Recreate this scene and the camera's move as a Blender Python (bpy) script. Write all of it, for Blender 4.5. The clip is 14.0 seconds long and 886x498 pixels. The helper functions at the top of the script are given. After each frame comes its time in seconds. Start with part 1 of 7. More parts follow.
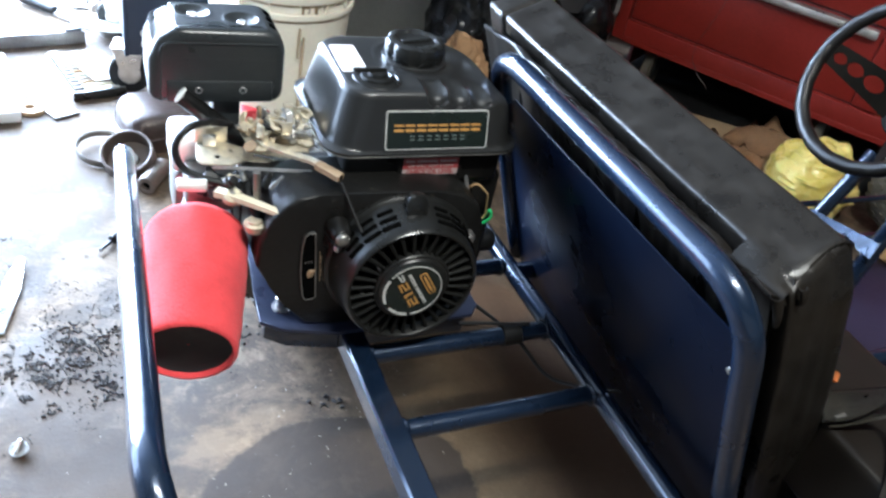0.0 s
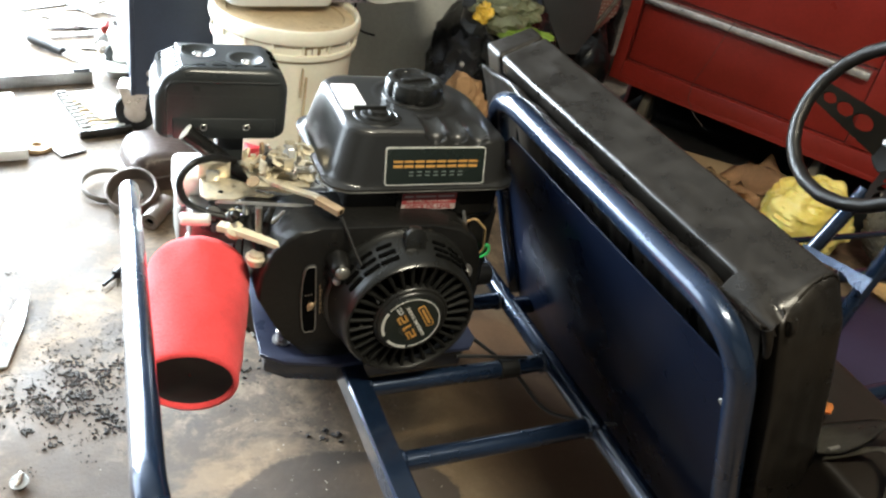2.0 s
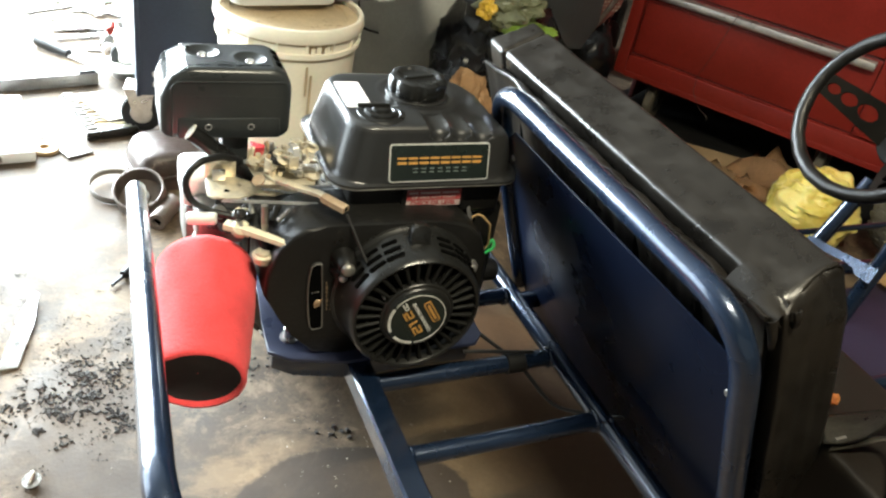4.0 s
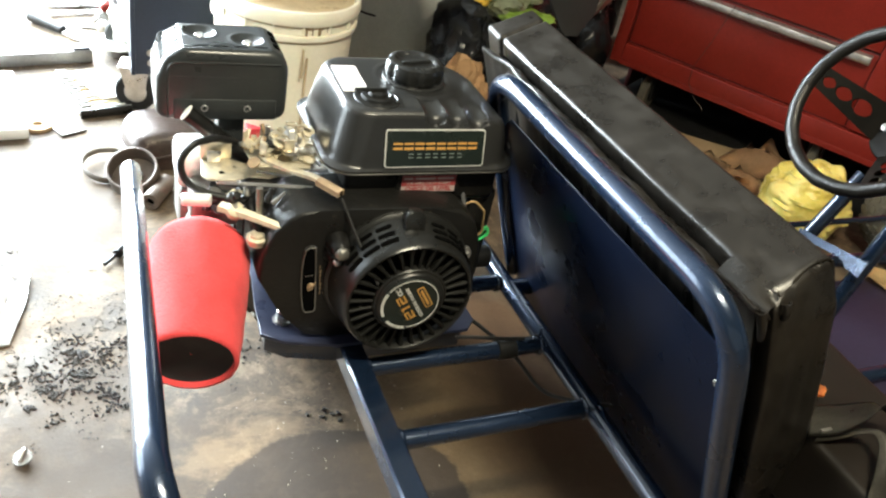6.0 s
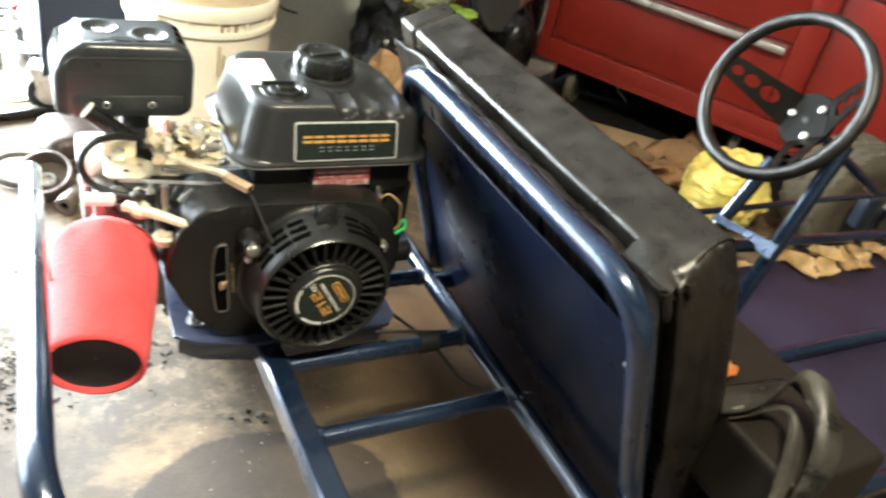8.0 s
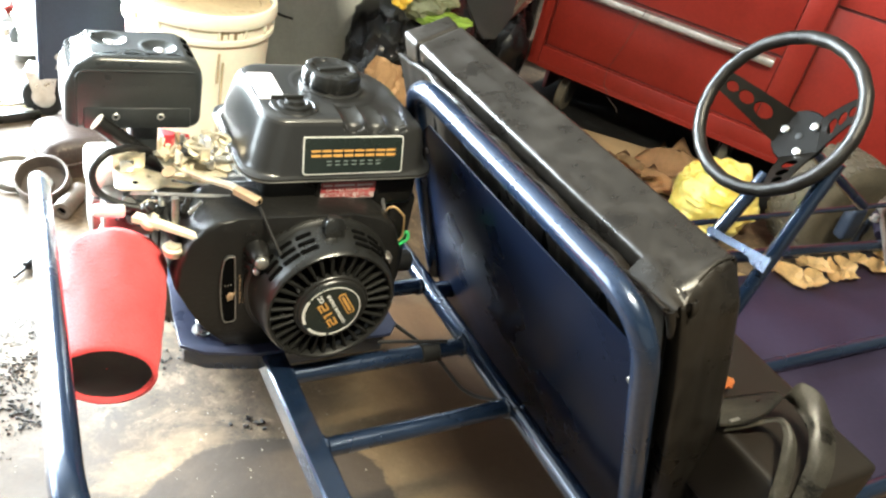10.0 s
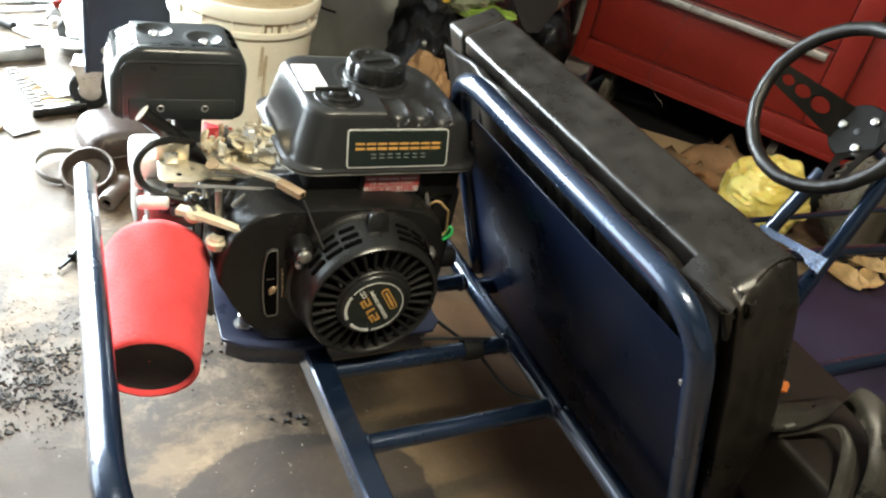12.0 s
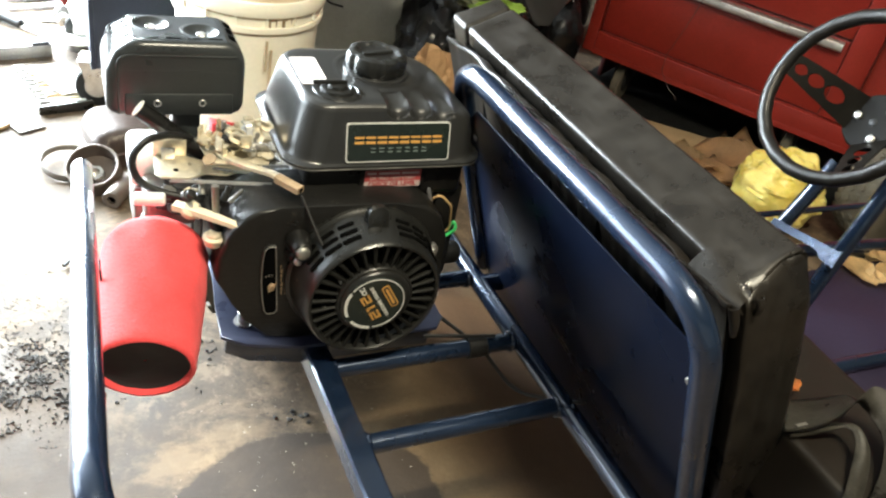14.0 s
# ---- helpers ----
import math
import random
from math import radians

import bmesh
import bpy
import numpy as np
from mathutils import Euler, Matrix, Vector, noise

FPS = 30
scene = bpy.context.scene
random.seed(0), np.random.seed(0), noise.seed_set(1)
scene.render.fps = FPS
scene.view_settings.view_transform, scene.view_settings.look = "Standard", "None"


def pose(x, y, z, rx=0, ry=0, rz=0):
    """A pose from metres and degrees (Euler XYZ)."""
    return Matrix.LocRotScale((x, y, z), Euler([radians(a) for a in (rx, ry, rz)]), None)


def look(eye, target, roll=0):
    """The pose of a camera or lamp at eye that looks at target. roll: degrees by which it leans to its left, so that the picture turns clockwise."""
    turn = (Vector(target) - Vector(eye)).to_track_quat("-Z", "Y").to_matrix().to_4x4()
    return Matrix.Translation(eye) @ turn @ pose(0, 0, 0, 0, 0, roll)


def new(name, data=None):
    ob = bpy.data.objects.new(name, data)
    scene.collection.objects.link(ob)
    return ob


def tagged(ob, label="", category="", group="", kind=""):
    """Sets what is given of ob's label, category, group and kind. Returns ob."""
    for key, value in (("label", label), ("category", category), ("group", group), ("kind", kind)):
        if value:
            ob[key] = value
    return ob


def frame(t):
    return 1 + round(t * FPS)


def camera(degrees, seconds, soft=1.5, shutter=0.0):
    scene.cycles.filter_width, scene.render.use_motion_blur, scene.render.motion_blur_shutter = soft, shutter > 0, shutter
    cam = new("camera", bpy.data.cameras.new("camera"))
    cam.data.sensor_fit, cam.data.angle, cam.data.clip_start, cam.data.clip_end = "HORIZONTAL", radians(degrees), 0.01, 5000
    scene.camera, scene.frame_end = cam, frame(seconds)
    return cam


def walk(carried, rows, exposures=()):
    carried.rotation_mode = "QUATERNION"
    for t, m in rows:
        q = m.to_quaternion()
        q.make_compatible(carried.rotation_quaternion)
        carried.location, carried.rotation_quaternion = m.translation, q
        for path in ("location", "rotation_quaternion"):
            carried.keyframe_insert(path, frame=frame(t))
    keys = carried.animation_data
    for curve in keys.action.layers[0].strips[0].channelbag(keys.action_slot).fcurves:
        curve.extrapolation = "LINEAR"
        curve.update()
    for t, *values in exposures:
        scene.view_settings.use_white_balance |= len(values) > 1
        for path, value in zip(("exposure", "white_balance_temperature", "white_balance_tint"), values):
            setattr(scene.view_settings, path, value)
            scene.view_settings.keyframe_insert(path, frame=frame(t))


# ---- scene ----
cam = camera(56.1, 14.0, soft=2.3, shutter=0.5)
PATH = [
    (0, (0.036, -0.103, 0.981), (0.848, 1.316, -0.171), 12.6),
    (0.5, (0.027, -0.105, 0.985), (0.803, 1.374, -0.114), 11.6),
    (1, (0.024, -0.109, 0.986), (0.813, 1.373, -0.1), 12.0),
    (1.5, (0.027, -0.116, 0.988), (0.837, 1.36, -0.093), 12.5),
    (2, (0.032, -0.122, 0.987), (0.848, 1.353, -0.09), 12.2),
    (2.5, (0.032, -0.13, 0.993), (0.888, 1.336, -0.065), 12.6),
    (3, (0.029, -0.128, 0.993), (0.871, 1.339, -0.075), 12.4),
    (3.5, (0.033, -0.127, 0.989), (0.832, 1.354, -0.092), 11.0),
    (6, (0.029, -0.128, 0.992), (0.843, 1.321, -0.121), 12.8),
    (6.5, (0.032, -0.129, 0.993), (0.854, 1.323, -0.108), 12.7),
    (7, (0.042, -0.135, 0.993), (0.884, 1.312, -0.102), 12.8),
    (7.5, (0.046, -0.138, 0.992), (0.893, 1.309, -0.098), 12.2),
    (8, (0.063, -0.142, 0.986), (0.998, 1.253, -0.1), 13.5),
    (8.2, (0.065, -0.142, 0.988), (1.058, 1.223, -0.084), 14.7),
    (10.3, (0.03, -0.131, 1.005), (0.989, 1.251, -0.076), 14.8),
    (10.5, (0.033, -0.129, 1.0), (0.966, 1.272, -0.08), 14.3),
    (11, (0.033, -0.121, 0.996), (0.946, 1.276, -0.107), 14.1),
    (11.5, (0.032, -0.116, 0.992), (0.926, 1.285, -0.122), 13.9),
    (12, (0.034, -0.116, 0.991), (0.925, 1.293, -0.114), 13.8),
    (12.5, (0.036, -0.117, 0.991), (0.923, 1.291, -0.118), 13.6),
    (13, (0.04, -0.119, 0.99), (0.924, 1.278, -0.136), 13.4),
    (13.5, (0.041, -0.118, 0.987), (0.923, 1.286, -0.132), 13.3),
    (14, (0.058, -0.108, 0.982), (0.915, 1.311, -0.138), 12.9),
]
walk(cam, [(t, look(eye, target, roll)) for t, eye, target, roll in PATH], exposures=[(0.0, 0.68, 5000, 8), (1.0, 0.38, 5400, 7), (2.0, 0.68, 5900, 5), (2.5, 0.86, 6000, 4), (3.5, 0.70, 6100, 3), (6.5, 0.94, 6100, 3), (7.5, 1.08, 6100, 3), (8.0, 1.36, 6100, 3), (8.6, 1.52, 6100, 3), (10.3, 1.72, 6050, 3), (10.8, 1.42, 6050, 3), (11.5, 0.91, 6050, 3), (12.5, 0.75, 6100, 4), (13.3, 1.02, 6100, 4), (14.0, 1.04, 6100, 4)])

# ---- light ----
world = bpy.data.worlds.new("sky")
scene.world = world
world.use_nodes = True
wn = world.node_tree
sky = wn.nodes.new("ShaderNodeTexSky")
sky.sky_type = "NISHITA"
sky.sun_disc = False
sky.sun_elevation, sky.sun_rotation = radians(52), radians(40)
wn.links.new(sky.outputs[0], wn.nodes["Background"].inputs[0])
wn.nodes["Background"].inputs[1].default_value = 0.12


def lamp(name, kind, m, energy, colour, **more):
    data = bpy.data.lights.new(name, kind)
    data.energy, data.color = energy, colour
    for key, value in more.items():
        if key == "size":
            data.size = value
        elif key == "size_y":
            data.size_y = value
        elif key == "angle":
            data.angle = value
        elif key == "shape":
            data.shape = value
    ob = new(name, data)
    ob.matrix_world = m
    return ob


SUN_FROM = Vector((0.45, 0.55, 0.90))
lamp("sun", "SUN", look(SUN_FROM * 10, (0, 0, 0)), 3.0, (1.0, 0.95, 0.88), angle=radians(0.6))
# daylight of the open garage door
lamp("door_daylight", "AREA", look((-0.875, 3.07, 0.93), (-0.50, 0.0, 0.60)), 560.0, (0.93, 0.97, 1.0), shape="RECTANGLE", size=2.25, size_y=1.70)
# added fill from an unseen side opening, to brighten left-facing sides
lamp("side_daylight", "AREA", look((-2.47, 2.10, 1.06), (0.0, 1.55, 0.60)), 40.0, (0.93, 0.97, 1.0), shape="RECTANGLE", size=1.35, size_y=1.95)
# the shop light under the ceiling
lamp("shop_light_glow", "AREA", look((0.46, -0.18, 2.255), (0.46, -0.18, 0.0)), 40.0, (1.0, 0.85, 0.62), shape="RECTANGLE", size=0.80, size_y=0.08)
scene.view_settings.exposure = 0.0


# ---- materials ----
def surf(name, col, rough=0.5, metal=0.0, var=0.2, scale=6.0, fine=90.0, bump=0.15, depth=0.001, coat=0.0, col2=None, sheen=0.0, rvar=0.12, fleck=None, fleck_amt=0.0, spec=None, sub=0.0):
    """A surface with broad and fine variation, fine relief and, where wanted, flecks of dirt or wear."""
    m = bpy.data.materials.new(name)
    m.use_nodes = True
    t = m.node_tree
    b = t.nodes["Principled BSDF"]
    co = t.nodes.new("ShaderNodeTexCoord")
    big, small = t.nodes.new("ShaderNodeTexNoise"), t.nodes.new("ShaderNodeTexNoise")
    for n, s, d in ((big, scale, 5.0), (small, fine, 4.0)):
        n.inputs["Scale"].default_value, n.inputs["Detail"].default_value = s, d
        n.inputs["Roughness"].default_value = 0.6
        t.links.new(co.outputs["Object"], n.inputs["Vector"])
    add = t.nodes.new("ShaderNodeMath")
    add.operation = "MULTIPLY_ADD"
    t.links.new(small.outputs["Fac"], add.inputs[0])
    add.inputs[1].default_value = 0.4
    t.links.new(big.outputs["Fac"], add.inputs[2])
    ramp = t.nodes.new("ShaderNodeValToRGB")
    t.links.new(add.outputs[0], ramp.inputs["Fac"])
    dark = [c * (1 - var) for c in col]
    light = list(col2) if col2 else [min(1.0, c * (1 + var)) for c in col]
    ramp.color_ramp.elements[0].position, ramp.color_ramp.elements[1].position = 0.42, 0.98
    ramp.color_ramp.elements[0].color, ramp.color_ramp.elements[1].color = (*dark, 1), (*light, 1)
    out = ramp.outputs["Color"]
    if fleck:
        n = t.nodes.new("ShaderNodeTexNoise")
        n.inputs["Scale"].default_value, n.inputs["Detail"].default_value = scale * 5, 8.0
        n.inputs["Roughness"].default_value = 0.75
        t.links.new(co.outputs["Object"], n.inputs["Vector"])
        cut = t.nodes.new("ShaderNodeMapRange")
        cut.inputs["From Min"].default_value, cut.inputs["From Max"].default_value = 0.70 - 0.25 * fleck_amt, 0.78 - 0.2 * fleck_amt
        t.links.new(n.outputs["Fac"], cut.inputs["Value"])
        mix = t.nodes.new("ShaderNodeMix")
        mix.data_type = "RGBA"
        t.links.new(cut.outputs["Result"], mix.inputs["Factor"])
        t.links.new(out, mix.inputs["A"])
        mix.inputs["B"].default_value = (*fleck, 1)
        out = mix.outputs["Result"]
    t.links.new(out, b.inputs["Base Color"])
    r = t.nodes.new("ShaderNodeMapRange")
    r.inputs["From Min"].default_value, r.inputs["From Max"].default_value = 0.3, 0.8
    r.inputs["To Min"].default_value, r.inputs["To Max"].default_value = max(0.02, rough - rvar), min(1.0, rough + rvar)
    t.links.new(big.outputs["Fac"], r.inputs["Value"])
    t.links.new(r.outputs["Result"], b.inputs["Roughness"])
    bp = t.nodes.new("ShaderNodeBump")
    bp.inputs["Strength"].default_value, bp.inputs["Distance"].default_value = bump, depth
    t.links.new(small.outputs["Fac"], bp.inputs["Height"])
    t.links.new(bp.outputs["Normal"], b.inputs["Normal"])
    b.inputs["Metallic"].default_value = metal
    b.inputs["Coat Weight"].default_value = coat
    b.inputs["Coat Roughness"].default_value = 0.15
    b.inputs["Sheen Weight"].default_value = sheen
    if spec is not None:
        b.inputs["Specular IOR Level"].default_value = spec
    if sub:
        b.inputs["Subsurface Weight"].default_value = sub
        b.inputs["Subsurface Radius"].default_value = (0.02, 0.01, 0.006)
    return m


BLUE = surf("blue_paint", (0.0105, 0.022, 0.050), 0.27, 0.5, 0.35, 6, 110, 0.42, 0.0009, coat=1.0, rvar=0.08, fleck=(0.13, 0.13, 0.15), fleck_amt=0.12)
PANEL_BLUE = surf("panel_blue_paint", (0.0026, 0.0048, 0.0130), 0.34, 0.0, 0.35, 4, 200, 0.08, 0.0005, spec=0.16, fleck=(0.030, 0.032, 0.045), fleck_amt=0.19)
MOUNT_BLUE = surf("scuffed_mount_blue", (0.024, 0.030, 0.062), 0.38, 0.1, 0.35, 9, 120, 0.25, 0.0008, fleck=(0.15, 0.045, 0.055), fleck_amt=0.12)
PAN_BLUE = surf("pan_purple_blue", (0.020, 0.016, 0.034), 0.5, 0.0, 0.4, 5, 120, 0.2, 0.0008, fleck=(0.07, 0.06, 0.065), fleck_amt=0.16, spec=0.3)
TANK = surf("gloss_black_paint", (0.0175, 0.0175, 0.017), 0.37, 0.0, 0.3, 5, 220, 0.05, 0.0004, coat=0.45, rvar=0.06)
HOUSING = surf("dusty_black_paint", (0.0085, 0.0082, 0.0075), 0.36, 0.0, 0.4, 12, 150, 0.45, 0.0014, fleck=(0.085, 0.074, 0.058), fleck_amt=0.30, spec=0.32)
PLASTIC = surf("black_plastic", (0.011, 0.011, 0.010), 0.34, 0.0, 0.3, 14, 260, 0.15, 0.0006, fleck=(0.040, 0.035, 0.027), fleck_amt=0.22)
FIN = surf("dusty_black_fins", (0.007, 0.007, 0.006), 0.58, 0.0, 0.5, 40, 260, 0.12, 0.0005, fleck=(0.05, 0.045, 0.035), fleck_amt=0.1, spec=0.2)
MUFFLER = surf("satin_black_heat_paint", (0.026, 0.029, 0.030), 0.36, 0.0, 0.35, 7, 240, 0.14, 0.0005)
DARKHOLE = surf("black_recess", (0.003, 0.003, 0.003), 0.9, 0.0, 0.2, 20, 200, spec=0.0)
VINYL = surf("black_vinyl", (0.0095, 0.0080, 0.0068), 0.36, 0.0, 0.45, 22, 420, 0.26, 0.0008, col2=(0.020, 0.0168, 0.013), rvar=0.15, spec=0.38, fleck=(0.038, 0.032, 0.025), fleck_amt=0.28)
VINYL_BACK = surf("vinyl_cloth_backing", (0.046, 0.042, 0.034), 0.36, 0.0, 0.8, 22, 300, 0.4, 0.001)
SEAT_BROWN = surf("dark_brown_vinyl", (0.012, 0.010, 0.008), 0.38, 0.0, 0.35, 7, 420, 0.28, 0.0008, spec=0.25)
FOAM = surf("red_foam", (0.74, 0.075, 0.080), 0.95, 0.0, 0.22, 22, 300, 0.9, 0.0022, sheen=0.08, spec=0.1)
FOAM_DARK = surf("black_filter_mesh", (0.012, 0.012, 0.013), 0.8, 0.0, 0.3, 30, 600, 0.5, 0.001)
ZINC = surf("yellow_zinc_plate", (0.68, 0.61, 0.46), 0.38, 0.55, 0.40, 40, 180, 0.3, 0.0008, fleck=(0.14, 0.10, 0.05), fleck_amt=0.35)
STEEL_DULL = surf("dull_bare_steel", (0.30, 0.29, 0.26), 0.42, 0.8, 0.5, 40, 200, 0.3, 0.0008, fleck=(0.05, 0.045, 0.04), fleck_amt=0.4)
STEEL = surf("worn_steel", (0.55, 0.54, 0.52), 0.34, 0.9, 0.3, 30, 200, 0.2, 0.0006)
CREAM = surf("cream_plastic", (0.72, 0.66, 0.48), 0.45, 0.0, 0.15, 30, 200, 0.1, 0.0004)
COPPER = surf("brown_coated_steel", (0.38, 0.27, 0.16), 0.45, 0.3, 0.35, 30, 160, 0.2, 0.0006)
ALU = surf("cast_aluminium", (0.78, 0.77, 0.74), 0.5, 0.25, 0.2, 20, 300, 0.4, 0.001)
RUBBER = surf("black_rubber", (0.010, 0.010, 0.010), 0.5, 0.0, 0.3, 12, 200, 0.2, 0.0008, spec=0.35)
GRIP = surf("worn_rubber_grip", (0.0075, 0.0065, 0.0055), 0.38, 0.0, 0.4, 30, 220, 0.55, 0.0014, fleck=(0.055, 0.045, 0.035), fleck_amt=0.22, spec=0.35)
HUB = surf("flat_black_hub_paint", (0.0060, 0.0052, 0.0042), 0.5, 0.0, 0.4, 20, 200, 0.2, 0.0008, spec=0.09)
TYRE = surf("dusty_tyre_rubber", (0.080, 0.068, 0.047), 0.8, 0.0, 0.4, 9, 160, 0.4, 0.001, fleck=(0.20, 0.165, 0.11), fleck_amt=0.3)
RED = surf("red_enamel", (0.190, 0.017, 0.011), 0.38, 0.0, 0.30, 3, 120, 0.06, 0.0005, fleck=(0.10, 0.022, 0.018), fleck_amt=0.2, spec=0.32)
RED_DARK = surf("red_enamel_shut_gap", (0.06, 0.006, 0.005), 0.6)
CHROME = surf("scratched_bright_trim", (0.50, 0.47, 0.43), 0.36, 0.9, 0.4, 25, 300, 0.3, 0.0008, fleck=(0.10, 0.06, 0.05), fleck_amt=0.4)
BUCKET = surf("ivory_bucket_plastic", (0.88, 0.83, 0.69), 0.45, 0.0, 0.10, 5, 140, 0.1, 0.0006, sub=0.1)
LID = surf("stained_bucket_lid", (0.50, 0.39, 0.24), 0.5, 0.0, 0.3, 9, 140, 0.1, 0.0006, fleck=(0.26, 0.17, 0.09), fleck_amt=0.5)
DRIP = surf("dried_brown_drips", (0.26, 0.19, 0.10), 0.5, 0.0, 0.4, 40, 200)
TUB = surf("clear_white_tub_plastic", (0.74, 0.76, 0.76), 0.35, 0.0, 0.08, 8, 120)
PAPER = surf("white_paper", (0.80, 0.79, 0.72), 0.7, 0.0, 0.08, 8, 160)
LILAC = surf("grey_lilac_plastic", (0.30, 0.27, 0.31), 0.5)
NAVY = surf("navy_steel_sheet", (0.026, 0.036, 0.060), 0.42, 0.1, 0.3, 5, 160, 0.1, 0.0006)
GREY = surf("grey_green_sheet_metal", (0.64, 0.65, 0.60), 0.6, 0.0, 0.2, 4, 120, 0.1, 0.0006, fleck=(0.30, 0.30, 0.27), fleck_amt=0.1)
BOARD = surf("dark_grey_board", (0.045, 0.047, 0.050), 0.5, 0.0, 0.3, 5, 160, 0.1, 0.0006)
RUST_RED = surf("rusty_red_paint", (0.17, 0.055, 0.045), 0.7, 0.0, 0.4, 14, 120, 0.4, 0.001, fleck=(0.20, 0.13, 0.09), fleck_amt=0.3)
BAG_BLACK = surf("black_bin_liner", (0.008, 0.008, 0.009), 0.28, 0.0, 0.3, 8, 60, 0.4, 0.003)
BAG_YELLOW = surf("yellow_carrier_bag", (0.84, 0.64, 0.09), 0.32, 0.0, 0.2, 9, 50, 0.6, 0.005, col2=(0.94, 0.83, 0.32), sub=0.2)
WRAP_GREEN = surf("green_wrapper_film", (0.22, 0.34, 0.05), 0.3, 0.0, 0.4, 20, 90)
WRAP_YELLOW = surf("yellow_wrapper_film", (0.70, 0.46, 0.05), 0.35, 0.0, 0.3, 20, 90)
WRAP_CLEAR = surf("cloudy_wrapper_film", (0.16, 0.17, 0.10), 0.25, 0.0, 0.5, 18, 80)
KRAFT = surf("brown_kraft_paper", (0.42, 0.25, 0.12), 0.75, 0.0, 0.3, 14, 120, 0.3, 0.002)
CARD = surf("soiled_cardboard", (0.34, 0.23, 0.12), 0.8, 0.0, 0.3, 8, 160, 0.2, 0.001)
LEAF = surf("dry_tan_leaf", (0.60, 0.42, 0.20), 0.65, 0.0, 0.35, 25, 150, 0.3, 0.001)
LEAF_ORANGE = surf("dry_orange_leaf", (0.60, 0.22, 0.05), 0.65, 0.0, 0.35, 25, 150, 0.3, 0.001)
RUST = surf("rusty_brown_steel", (0.046, 0.031, 0.025), 0.42, 0.2, 0.6, 11, 120, 0.6, 0.002, fleck=(0.24, 0.19, 0.16), fleck_amt=0.42)
IRON = surf("grey_machined_iron", (0.20, 0.19, 0.175), 0.5, 0.6, 0.3, 20, 160, 0.3, 0.001)
DRUM = surf("brown_cast_iron", (0.115, 0.092, 0.078), 0.5, 0.3, 0.4, 16, 160, 0.3, 0.001)
GOLD = surf("gold_print", (0.60, 0.32, 0.08), 0.4, 0.2, 0.08, 30, 200)
PRINT_GREY = surf("grey_print", (0.16, 0.19, 0.18), 0.5)
PRINT_WHITE = surf("silver_print", (0.72, 0.72, 0.68), 0.35, 0.3, 0.08, 30, 200)
PLATE_BLACK = surf("badge_black", (0.012, 0.017, 0.014), 0.3)
LABEL_RED = surf("label_red_print", (0.34, 0.06, 0.06), 0.5)
CARTON = surf("bright_red_card", (0.52, 0.035, 0.045), 0.5, 0.0, 0.15, 20, 160)
LABEL_PALE_RED = surf("pale_red_print", (0.70, 0.17, 0.15), 0.5, 0.0, 0.15, 20, 160)
LABEL_PINK = surf("label_white_film", (0.80, 0.74, 0.70), 0.45)
# label film dimmed: the shade under the tank is put into its colour
LABEL_SHADED = surf("label_shaded_film", (0.46, 0.36, 0.34), 0.5, 0.0, 0.3, 30, 200)
LABEL_GREEN = surf("label_green_print", (0.25, 0.55, 0.35), 0.5)
WIRE_GREEN = surf("green_wire_insulation", (0.06, 0.50, 0.14), 0.4)
WIRE_TAN = surf("tan_wire_insulation", (0.45, 0.30, 0.14), 0.5)
DIRT = surf("black_greasy_dirt", (0.034, 0.029, 0.024), 0.85, 0.0, 0.4, 40, 300)
GRIT = surf("pale_grit", (0.30, 0.26, 0.21), 0.85, 0.0, 0.3, 60, 300)
WALLMAT = surf("old_plaster", (0.09, 0.085, 0.075), 0.85, 0.0, 0.2, 3, 60, 0.3, 0.002)
CEILMAT = surf("ceiling_board", (0.10, 0.095, 0.085), 0.85, 0.0, 0.15, 3, 60)
GROUND = surf("pale_concrete_drive", (0.55, 0.53, 0.48), 0.9, 0.0, 0.15, 2, 60)


